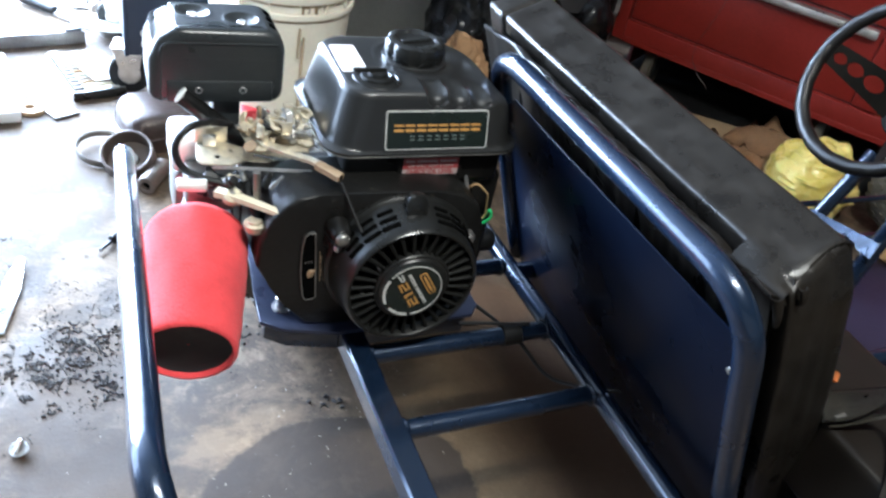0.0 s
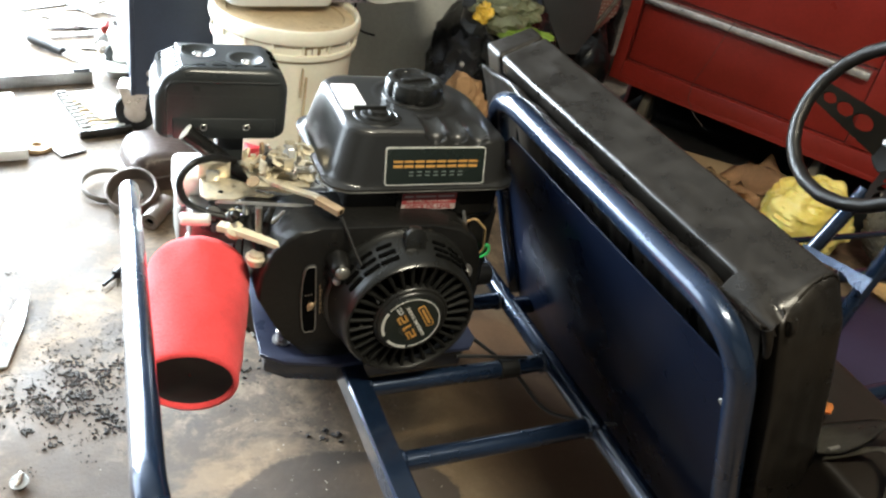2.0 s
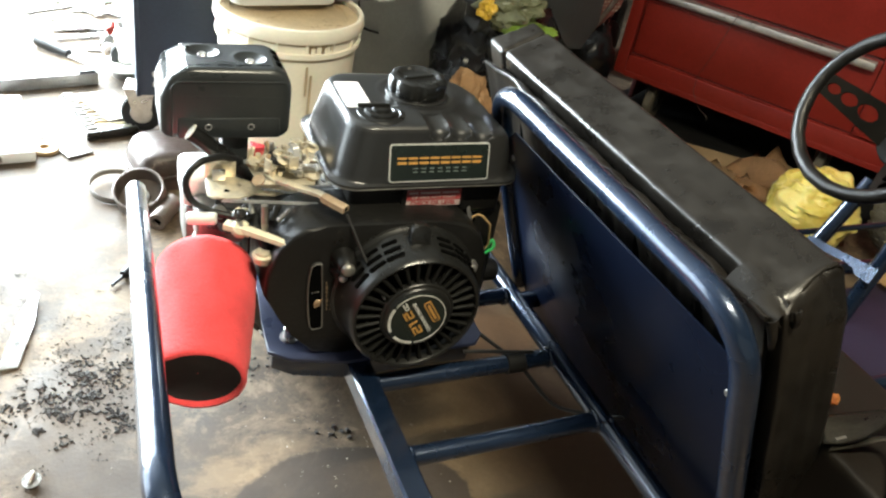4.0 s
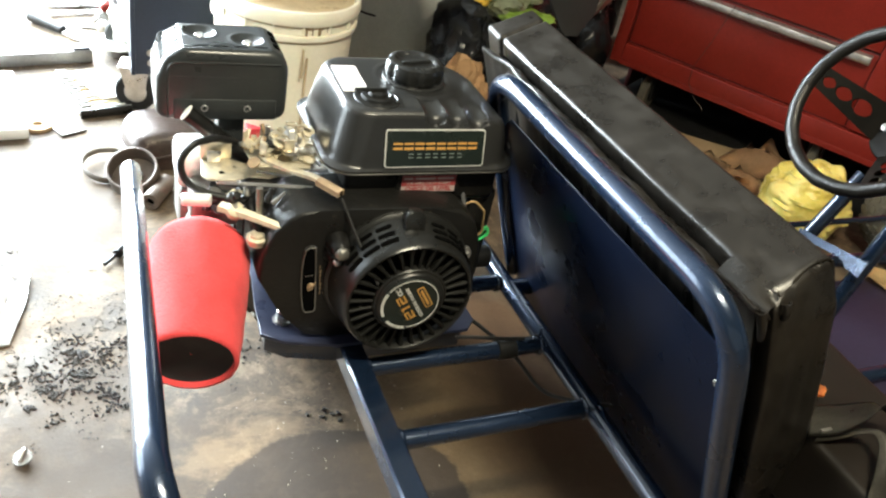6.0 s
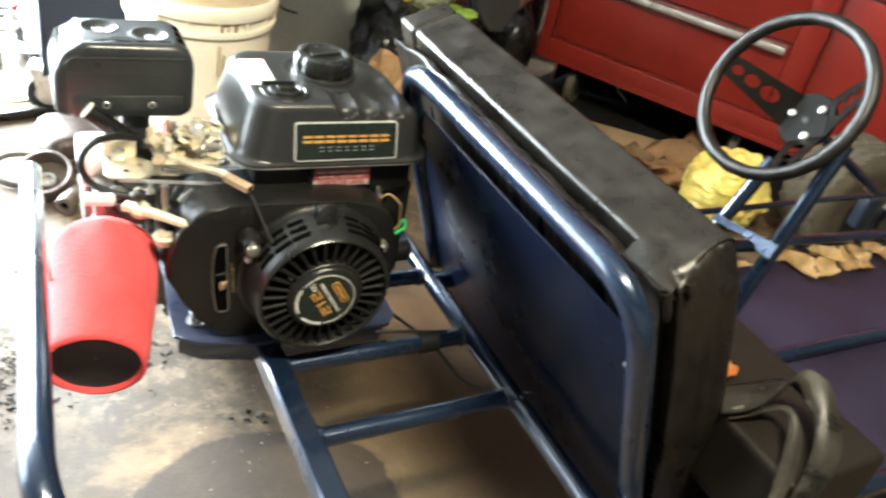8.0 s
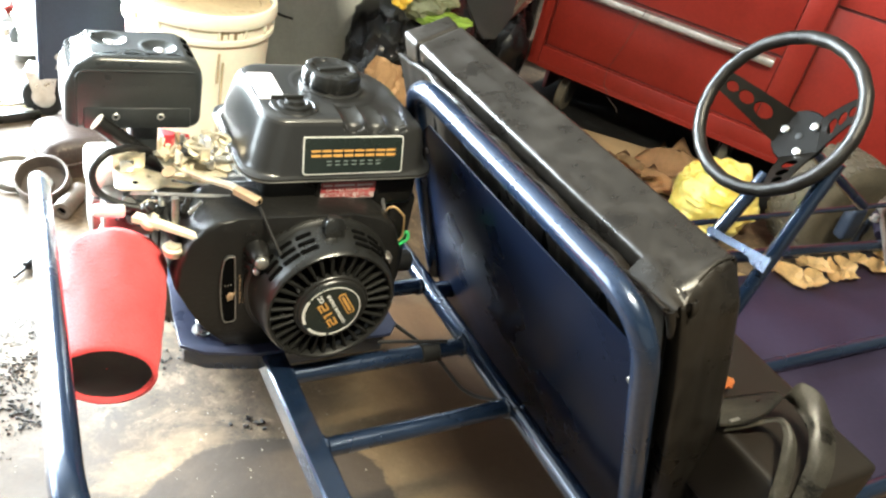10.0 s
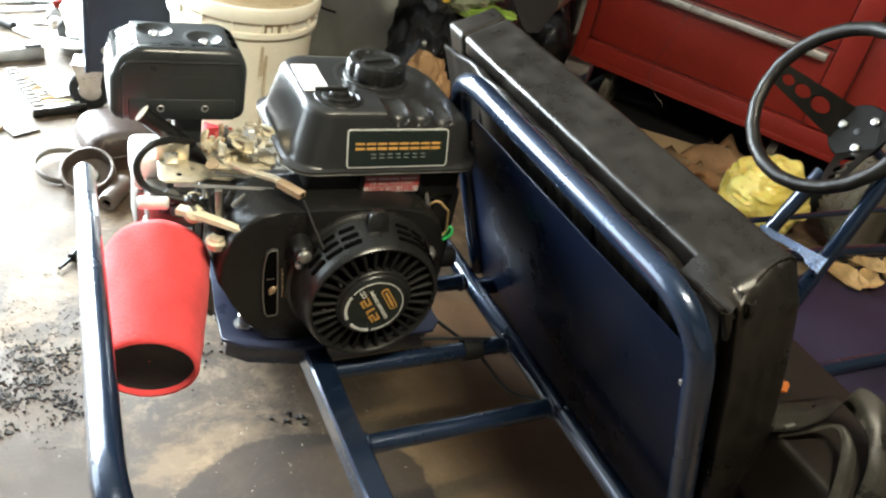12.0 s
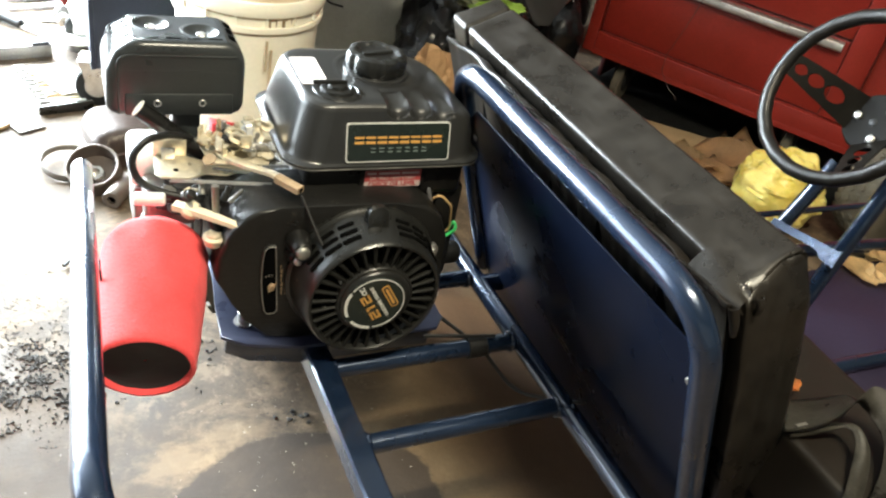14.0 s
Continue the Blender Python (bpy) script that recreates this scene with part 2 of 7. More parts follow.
def floor_material():
    m = surf("stained_concrete", (0.105, 0.084, 0.062), 0.72, 0.0, 0.60, 9, 170, 0.35, 0.002, col2=(0.24, 0.200, 0.152), fleck=(0.045, 0.037, 0.029), fleck_amt=0.52, rvar=0.15, spec=0.3)
    t = m.node_tree
    b = t.nodes["Principled BSDF"]
    co = t.nodes.new("ShaderNodeTexCoord")
    base = b.inputs["Base Color"].links[0].from_socket

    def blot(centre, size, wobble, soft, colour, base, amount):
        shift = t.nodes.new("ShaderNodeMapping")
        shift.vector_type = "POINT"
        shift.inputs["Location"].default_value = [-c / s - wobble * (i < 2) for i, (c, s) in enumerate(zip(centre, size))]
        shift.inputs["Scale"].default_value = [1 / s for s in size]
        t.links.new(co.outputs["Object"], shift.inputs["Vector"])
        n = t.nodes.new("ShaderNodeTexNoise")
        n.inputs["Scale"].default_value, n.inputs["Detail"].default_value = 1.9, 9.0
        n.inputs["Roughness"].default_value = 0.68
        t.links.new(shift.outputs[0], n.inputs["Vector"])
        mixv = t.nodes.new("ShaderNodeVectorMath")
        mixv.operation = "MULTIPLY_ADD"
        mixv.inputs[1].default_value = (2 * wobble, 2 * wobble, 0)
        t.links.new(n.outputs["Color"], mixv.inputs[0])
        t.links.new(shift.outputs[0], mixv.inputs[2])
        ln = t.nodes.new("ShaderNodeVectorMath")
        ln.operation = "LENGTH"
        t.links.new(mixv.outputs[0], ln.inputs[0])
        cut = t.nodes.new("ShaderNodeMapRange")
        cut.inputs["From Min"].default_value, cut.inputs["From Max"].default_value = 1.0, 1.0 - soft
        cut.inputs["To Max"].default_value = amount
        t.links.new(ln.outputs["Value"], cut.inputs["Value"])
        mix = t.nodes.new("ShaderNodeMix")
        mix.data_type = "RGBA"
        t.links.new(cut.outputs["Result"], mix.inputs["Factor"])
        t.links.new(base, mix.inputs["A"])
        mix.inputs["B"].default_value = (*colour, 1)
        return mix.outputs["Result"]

    # pale scuffed skin, then stains and painted patches of light and shade
    n = t.nodes.new("ShaderNodeTexNoise")
    n.inputs["Scale"].default_value, n.inputs["Detail"].default_value = 21.0, 12.0
    n.inputs["Roughness"].default_value = 0.68
    t.links.new(co.outputs["Object"], n.inputs["Vector"])
    cut = t.nodes.new("ShaderNodeMapRange")
    cut.inputs["From Min"].default_value, cut.inputs["From Max"].default_value = 0.53, 0.60
    cut.inputs["To Max"].default_value = 0.8
    t.links.new(n.outputs["Fac"], cut.inputs["Value"])
    mix = t.nodes.new("ShaderNodeMix")
    mix.data_type = "RGBA"
    t.links.new(cut.outputs["Result"], mix.inputs["Factor"])
    t.links.new(base, mix.inputs["A"])
    mix.inputs["B"].default_value = (0.275, 0.232, 0.178, 1)
    base = mix.outputs["Result"]
    # broad ground-in grime
    n = t.nodes.new("ShaderNodeTexNoise")
    n.inputs["Scale"].default_value, n.inputs["Detail"].default_value = 5.5, 9.0
    n.inputs["Roughness"].default_value = 0.62
    t.links.new(co.outputs["Object"], n.inputs["Vector"])
    cut = t.nodes.new("ShaderNodeMapRange")
    cut.inputs["From Min"].default_value, cut.inputs["From Max"].default_value = 0.44, 0.60
    cut.inputs["To Max"].default_value = 0.62
    t.links.new(n.outputs["Fac"], cut.inputs["Value"])
    mix = t.nodes.new("ShaderNodeMix")
    mix.data_type = "RGBA"
    t.links.new(cut.outputs["Result"], mix.inputs["Factor"])
    t.links.new(base, mix.inputs["A"])
    mix.inputs["B"].default_value = (0.075, 0.062, 0.050, 1)
    base = mix.outputs["Result"]
    # dark pores and peppered grime
    n = t.nodes.new("ShaderNodeTexNoise")
    n.inputs["Scale"].default_value, n.inputs["Detail"].default_value = 95.0, 6.0
    n.inputs["Roughness"].default_value = 0.7
    t.links.new(co.outputs["Object"], n.inputs["Vector"])
    cut = t.nodes.new("ShaderNodeMapRange")
    cut.inputs["From Min"].default_value, cut.inputs["From Max"].default_value = 0.58, 0.70
    cut.inputs["To Max"].default_value = 0.7
    t.links.new(n.outputs["Fac"], cut.inputs["Value"])
    mix = t.nodes.new("ShaderNodeMix")
    mix.data_type = "RGBA"
    t.links.new(cut.outputs["Result"], mix.inputs["Factor"])
    t.links.new(base, mix.inputs["A"])
    mix.inputs["B"].default_value = (0.052, 0.042, 0.034, 1)
    base = mix.outputs["Result"]
    for scale, lo, hi, amount, colour in ((7.0, 0.50, 0.62, 0.60, (0.36, 0.300, 0.215)), (16.0, 0.53, 0.64, 0.65, (0.085, 0.066, 0.048)), (34.0, 0.56, 0.68, 0.60, (0.38, 0.320, 0.240)), (70.0, 0.60, 0.72, 0.65, (0.050, 0.040, 0.030)), (170.0, 0.62, 0.72, 0.60, (0.36, 0.310, 0.25))):
        n = t.nodes.new("ShaderNodeTexNoise")
        n.inputs["Scale"].default_value, n.inputs["Detail"].default_value = scale, 10.0
        n.inputs["Roughness"].default_value, n.inputs["Distortion"].default_value = 0.7, 0.6
        t.links.new(co.outputs["Object"], n.inputs["Vector"])
        cut = t.nodes.new("ShaderNodeMapRange")
        cut.inputs["From Min"].default_value, cut.inputs["From Max"].default_value = lo, hi
        cut.inputs["To Max"].default_value = amount
        t.links.new(n.outputs["Fac"], cut.inputs["Value"])
        mix = t.nodes.new("ShaderNodeMix")
        mix.data_type = "RGBA"
        t.links.new(cut.outputs["Result"], mix.inputs["Factor"])
        t.links.new(base, mix.inputs["A"])
        mix.inputs["B"].default_value = (*colour, 1)
        base = mix.outputs["Result"]
    # near-left smudges, with the daylight's falloff painted in as darker floor
    base = blot((0.02, 0.72, 0), (0.24, 0.20, 1), 0.8, 0.75, (0.080, 0.064, 0.048), base, 0.85)
    # pale cream patches
    base = blot((0.20, 0.705, 0), (0.070, 0.045, 1), 0.9, 0.5, (0.42, 0.34, 0.225), base, 0.42)
    base = blot((0.285, 0.745, 0), (0.070, 0.030, 1), 0.9, 0.5, (0.38, 0.31, 0.21), base, 0.4)
    # tan patch between the rails; the lamp's warm pool is put into the colour
    base = blot((0.62, 0.70, 0), (0.22, 0.30, 1), 0.35, 0.5, (0.23, 0.175, 0.095), base, 0.65)
    # orange-brown patch beyond the seat
    base = blot((0.74, 0.93, 0), (0.14, 0.10, 1), 0.5, 0.5, (0.36, 0.22, 0.115), base, 0.75)
    # brown stain under the seat, deepened to stand in for the seat's shade
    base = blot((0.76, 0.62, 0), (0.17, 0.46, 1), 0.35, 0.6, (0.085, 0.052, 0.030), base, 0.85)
    # ragged oil stain by the square rail, then smudges of dirt
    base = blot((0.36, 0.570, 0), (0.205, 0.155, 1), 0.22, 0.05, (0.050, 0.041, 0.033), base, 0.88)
    base = blot((0.03, 0.905, 0), (0.075, 0.040, 1), 1.1, 0.35, (0.040, 0.033, 0.027), base, 0.85)
    base = blot((-0.02, 0.96, 0), (0.060, 0.050, 1), 1.2, 0.35, (0.050, 0.042, 0.034), base, 0.75)
    base = blot((0.03, 1.03, 0), (0.050, 0.030, 1), 1.2, 0.40, (0.060, 0.050, 0.040), base, 0.7)
    base = blot((0.075, 0.885, 0), (0.060, 0.045, 1), 1.2, 0.30, (0.060, 0.050, 0.040), base, 0.75)
    base = blot((0.03, 0.66, 0), (0.10, 0.08, 1), 0.5, 0.35, (0.11, 0.095, 0.08), base, 0.7)
    base = blot((0.02, 0.90, 0), (0.16, 0.13, 1), 0.5, 0.6, (0.17, 0.145, 0.12), base, 0.6)
    wash = t.nodes.new("ShaderNodeMix")
    wash.data_type, wash.blend_type = "RGBA", "MULTIPLY"
    wash.inputs["Factor"].default_value = 1.0
    t.links.new(base, wash.inputs["A"])
    wash.inputs["B"].default_value = (0.585, 0.505, 0.425, 1)
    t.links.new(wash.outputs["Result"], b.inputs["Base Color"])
    return m


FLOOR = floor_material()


# ---- shapes ----
def V(*a):
    return Vector(a)


def thing(name, m, label, category, group="", kind=""):
    ob = new(name)
    ob.empty_display_size = 0.02
    ob.matrix_world = m if isinstance(m, Matrix) else Matrix.Translation(m)
    return tagged(ob, label, category, group, kind)


def finish(bm, m=None, sharp=40):
    bmesh.ops.recalc_face_normals(bm, faces=bm.faces)
    for f in bm.faces:
        f.smooth = True
    for e in bm.edges:
        if len(e.link_faces) == 2 and e.calc_face_angle(0) > radians(sharp):
            e.smooth = False


def mesh_of(name, bm, material, m=None, sharp=40):
    if m is not None:
        bm.transform(m)
    finish(bm, sharp=sharp)
    me = bpy.data.meshes.new(name)
    bm.to_mesh(me)
    bm.free()
    if material:
        me.materials.append(material)
    return me


def root_of(ob):
    while ob.parent:
        ob = ob.parent
    return ob


def part(name, bm, material, parent, label="", local=False, sharp=40):
    """One mesh object under a thing or a part. Built in the world's frame, or in the thing's own frame if local."""
    m = None if local else root_of(parent).matrix_world.inverted()
    ob = new(name, mesh_of(name, bm, material, m, sharp))
    ob.parent = parent
    return tagged(ob, label)


def solo(name, bm, material, label, category, group="", kind="", sharp=40, at=None):
    """A thing of one mesh, built in the world's frame."""
    m = Matrix.Translation(at) if at is not None else Matrix()
    ob = new(name, mesh_of(name, bm, material, m.inverted(), sharp))
    ob.matrix_world = m
    return tagged(ob, label, category, group, kind)


def box(lo, hi, bevel=0.0, seg=2, bm=None, m=None):
    one = bmesh.new()
    bmesh.ops.create_cube(one, size=1)
    lo, hi = Vector(lo), Vector(hi)
    for v in one.verts:
        v.co = Vector((lo[i] + (v.co[i] + 0.5) * (hi[i] - lo[i]) for i in range(3)))
    if bevel:
        bmesh.ops.bevel(one, geom=one.edges[:], offset=bevel, segments=seg, affect="EDGES", profile=0.5)
    if m is not None:
        one.transform(m)
    return join(bm, one)


def join(bm, one):
    if bm is None:
        return one
    me = bpy.data.meshes.new("tmp")
    one.to_mesh(me)
    one.free()
    bm.from_mesh(me)
    bpy.data.meshes.remove(me)
    return bm


def frame_of(a, b):
    """A pose at a whose z points to b."""
    z = (Vector(b) - Vector(a)).normalized()
    return Matrix.Translation(a) @ z.to_track_quat("Z", "Y").to_matrix().to_4x4()


def lathe(profile, n=32, m=None, bm=None, caps=True):
    """Turns (radius, height) pairs round z."""
    one = bmesh.new()
    rings = []
    for r, z in profile:
        rings.append([one.verts.new((r * math.cos(2 * math.pi * i / n), r * math.sin(2 * math.pi * i / n), z)) for i in range(n)])
    for a, b in zip(rings, rings[1:]):
        for i in range(n):
            one.faces.new((a[i], a[(i + 1) % n], b[(i + 1) % n], b[i]))
    if caps:
        one.faces.new(rings[0][::-1])
        one.faces.new(rings[-1])
    if m is not None:
        one.transform(m)
    return join(bm, one)


def rod(a, b, r, n=16, bm=None, r2=None, bevel=0.0):
    a, b = Vector(a), Vector(b)
    h = (b - a).length
    r2 = r if r2 is None else r2
    e = min(bevel, r * 0.6, h * 0.4)
    prof = [(r - e, 0), (r, e), (r2, h - e), (r2 - e, h)] if e else [(r, 0), (r2, h)]
    return lathe(prof, n, frame_of(a, b), bm)


def fillet(pts, radius, steps=6):
    pts = [Vector(p) for p in pts]
    out = [pts[0]]
    for a, p, b in zip(pts, pts[1:], pts[2:]):
        u, w = (a - p).normalized(), (b - p).normalized()
        half = u.angle(w) / 2
        d = min(radius / max(math.tan(half), 1e-3), (a - p).length * 0.49, (b - p).length * 0.49)
        s, e = p + u * d, p + w * d
        for k in range(steps + 1):
            f = k / steps
            out.append((s * (1 - f) + p * f) * (1 - f) + (p * (1 - f) + e * f) * f)
    return out + [pts[-1]]


def sweep(pts, r, n=12, bm=None, shape=None, closed=False, up=None, taper=None):
    """A tube or a shaped bar along points."""
    pts = [Vector(p) for p in pts]
    one = bmesh.new()
    shape = shape or [(r * math.cos(2 * math.pi * i / n), r * math.sin(2 * math.pi * i / n)) for i in range(n)]
    rings, side = [], None
    for k, p in enumerate(pts):
        if closed:
            d = (pts[(k + 1) % len(pts)] - pts[k - 1]).normalized()
        else:
            d = (pts[min(k + 1, len(pts) - 1)] - pts[max(k - 1, 0)]).normalized()
        if side is None or up is not None:
            ref = Vector(up) if up is not None else (Vector((0, 0, 1)) if abs(d.z) < 0.9 else Vector((1, 0, 0)))
            side = d.cross(ref).normalized()
        side = (side - d * side.dot(d)).normalized()
        other = side.cross(d)
        f = taper(k / (len(pts) - 1)) if taper else 1.0
        rings.append([one.verts.new(p + side * x * f + other * y * f) for x, y in shape])
    n = len(shape)
    pairs = list(zip(rings, rings[1:])) + ([(rings[-1], rings[0])] if closed else [])
    for a, b in pairs:
        for i in range(n):
            one.faces.new((a[i], a[(i + 1) % n], b[(i + 1) % n], b[i]))
    if not closed:
        one.faces.new(rings[0][::-1])
        one.faces.new(rings[-1])
    return join(bm, one)


def rrect(x0, x1, y0, y1, r, k=8):
    """Points round a rounded rectangle."""
    r = min(r, (x1 - x0) / 2.01, (y1 - y0) / 2.01)
    out = []
    for cx, cy, a0 in ((x1 - r, y1 - r, 0), (x0 + r, y1 - r, 90), (x0 + r, y0 + r, 180), (x1 - r, y0 + r, 270)):
        for i in range(k + 1):
            a = radians(a0 + 90 * i / k)
            out.append((cx + r * math.cos(a), cy + r * math.sin(a)))
    return out


def loft(rings, bm=None, caps=(True, True), m=None):
    one = bmesh.new()
    vs = [[one.verts.new(p) for p in ring] for ring in rings]
    n = len(vs[0])
    for a, b in zip(vs, vs[1:]):
        for i in range(n):
            one.faces.new((a[i], a[(i + 1) % n], b[(i + 1) % n], b[i]))
    if caps[0]:
        one.faces.new(vs[0][::-1])
    if caps[1]:
        one.faces.new(vs[-1])
    if m is not None:
        one.transform(m)
    return join(bm, one)


def slab(outline, z0, z1, bevel=0.0, bm=None, m=None, seg=2):
    """An outline in x, y between two heights, with rounded edges."""
    one = loft([[(x, y, z0) for x, y in outline], [(x, y, z1) for x, y in outline]])
    if bevel:
        rim = [e for e in one.edges if abs(e.verts[0].co.z - e.verts[1].co.z) < 1e-7]
        bmesh.ops.bevel(one, geom=rim, offset=bevel, segments=seg, affect="EDGES", profile=0.5)
    if m is not None:
        one.transform(m)
    return join(bm, one)


# x, y of an outline become x, z of the world; heights run towards -y
FRONT = Matrix(((1, 0, 0, 0), (0, 0, -1, 0), (0, 1, 0, 0), (0, 0, 0, 1)))


def lettering(text, size, m, parent, material, name="print", label="", squash=1.0, bold=0.0):
    cu = bpy.data.curves.new("text", "FONT")
    cu.body, cu.size, cu.align_x, cu.align_y, cu.extrude = text, size, "CENTER", "CENTER", 0.0003
    cu.offset = bold
    tmp = bpy.data.objects.new("text", cu)
    scene.collection.objects.link(tmp)
    me = bpy.data.meshes.new_from_object(tmp)
    bpy.data.objects.remove(tmp)
    bm = bmesh.new()
    bm.from_mesh(me)
    bpy.data.meshes.remove(me)
    bm.transform(m @ Matrix.Diagonal((1, squash, 1, 1)))
    return part(name, bm, material, parent, label)


def rough_up(bm, amount, scale, seed=0.0):
    bm.normal_update()
    for v in bm.verts:
        v.co += v.normal * amount * noise.noise(v.co * scale + Vector((seed, seed, seed)))
    return bm


def lump(centre, size, amount=0.25, sub=3, seed=0.0, flat=True, ridged=False):
    """A crumpled rounded heap, flat underneath."""
    bm = bmesh.new()
    bmesh.ops.create_icosphere(bm, subdivisions=sub, radius=1.0)
    for v in bm.verts:
        p = v.co.copy()
        d = noise.noise(p * 1.3 + Vector((seed, 3, 1))) * amount
        if ridged:
            d += (1 - abs(noise.noise(p * 3.1 + Vector((seed, 0, 5)))) * 2) * amount * 0.35
            d += (1 - abs(noise.noise(p * 6.5 + Vector((seed, 7, 5)))) * 2) * amount * 0.16
        p *= 1 + d
        if flat:
            p.z = max(p.z, -0.72)
        v.co = Vector((centre[i] + p[i] * size[i] for i in range(3)))
    return bm


# ---- the room ----
def wall(name, lo, hi, label, material=None):
    return solo(name, box(lo, hi), material or WALLMAT, label, "wall", kind="structure")


def room():
    bm = bmesh.new()
    n = 40
    grid = [[bm.verts.new((-2.6 + 6.6 * i / n, -3.0 + 6.2 * j / n, 0)) for j in range(n + 1)] for i in range(n + 1)]
    for i in range(n):
        for j in range(n):
            bm.faces.new((grid[i][j], grid[i + 1][j], grid[i + 1][j + 1], grid[i][j + 1]))
    low = bmesh.ops.extrude_face_region(bm, geom=bm.faces[:])
    for v in [g for g in low["geom"] if isinstance(g, bmesh.types.BMVert)]:
        v.co.z = -0.12
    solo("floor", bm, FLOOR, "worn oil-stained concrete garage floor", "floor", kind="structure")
    solo("ground", box((-60, -60, -0.30), (60, 60, -0.125)), GROUND, "pale concrete ground outside the garage", "ground", kind="structure")
    wall("wall_north_a", (0.25, 3.1, 0), (4.0, 3.25, 2.3), "dingy plastered garage wall")
    wall("wall_north_c", (-2.50, 3.1, 0), (-2.02, 3.25, 2.08), "dingy plastered garage wall")
    wall("wall_north_b", (-2.50, 3.1, 2.08), (0.25, 3.25, 2.3), "plastered lintel over the open garage door")
    wall("wall_south", (-2.5, -3.15, 0), (4.0, -3.0, 2.3), "dingy plastered garage wall")
    wall("wall_east", (4.0, -3.15, 0), (4.15, 3.25, 2.3), "dingy plastered garage wall")
    # the west wall's opening is added for the fill lamp, out of view
    wall("wall_west_a", (-2.65, -3.15, 0), (-2.5, 1.35, 2.3), "dingy plastered garage wall")
    wall("wall_west_b", (-2.65, 2.85, 0), (-2.5, 3.25, 2.3), "dingy plastered garage wall")
    wall("wall_west_c", (-2.65, 1.35, 2.06), (-2.5, 2.85, 2.3), "plastered lintel over the added side opening")
    solo("ceiling", box((-2.65, -3.15, 2.3), (4.15, 3.25, 2.4)), CEILMAT, "plain boarded garage ceiling", "ceiling", kind="structure")
    fix = thing("shop_light", (0.46, -0.18, 2.3), "white tube shop light under the ceiling", "ceiling light")
    part("housing", box((0.03, -0.26, 2.262), (0.89, -0.10, 2.30), 0.006), TUB, fix)


room()


# ---- the go-kart ----
LEAN_BACK = 0.352          # metres aft per metre of height
HOOP_X, HOOP_Z = 0.560, 0.583


def back_x(z, off=0.0):
    """x of the seat back's plane at a height, off metres in front of the hoop."""
    return HOOP_X + LEAN_BACK * (HOOP_Z - z) + off


def square(w):
    e = w * 0.09
    h = w / 2
    return [(h - e, -h), (h, -h + e), (h, h - e), (h - e, h), (-h + e, h), (-h, h - e), (-h, -h + e), (-h + e, -h)]


def weld(bm, p, r):
    one = bmesh.new()
    bmesh.ops.create_icosphere(one, subdivisions=2, radius=r)
    rough_up(one, r * 0.25, 90)
    one.transform(Matrix.Translation(p))
    return join(bm, one)


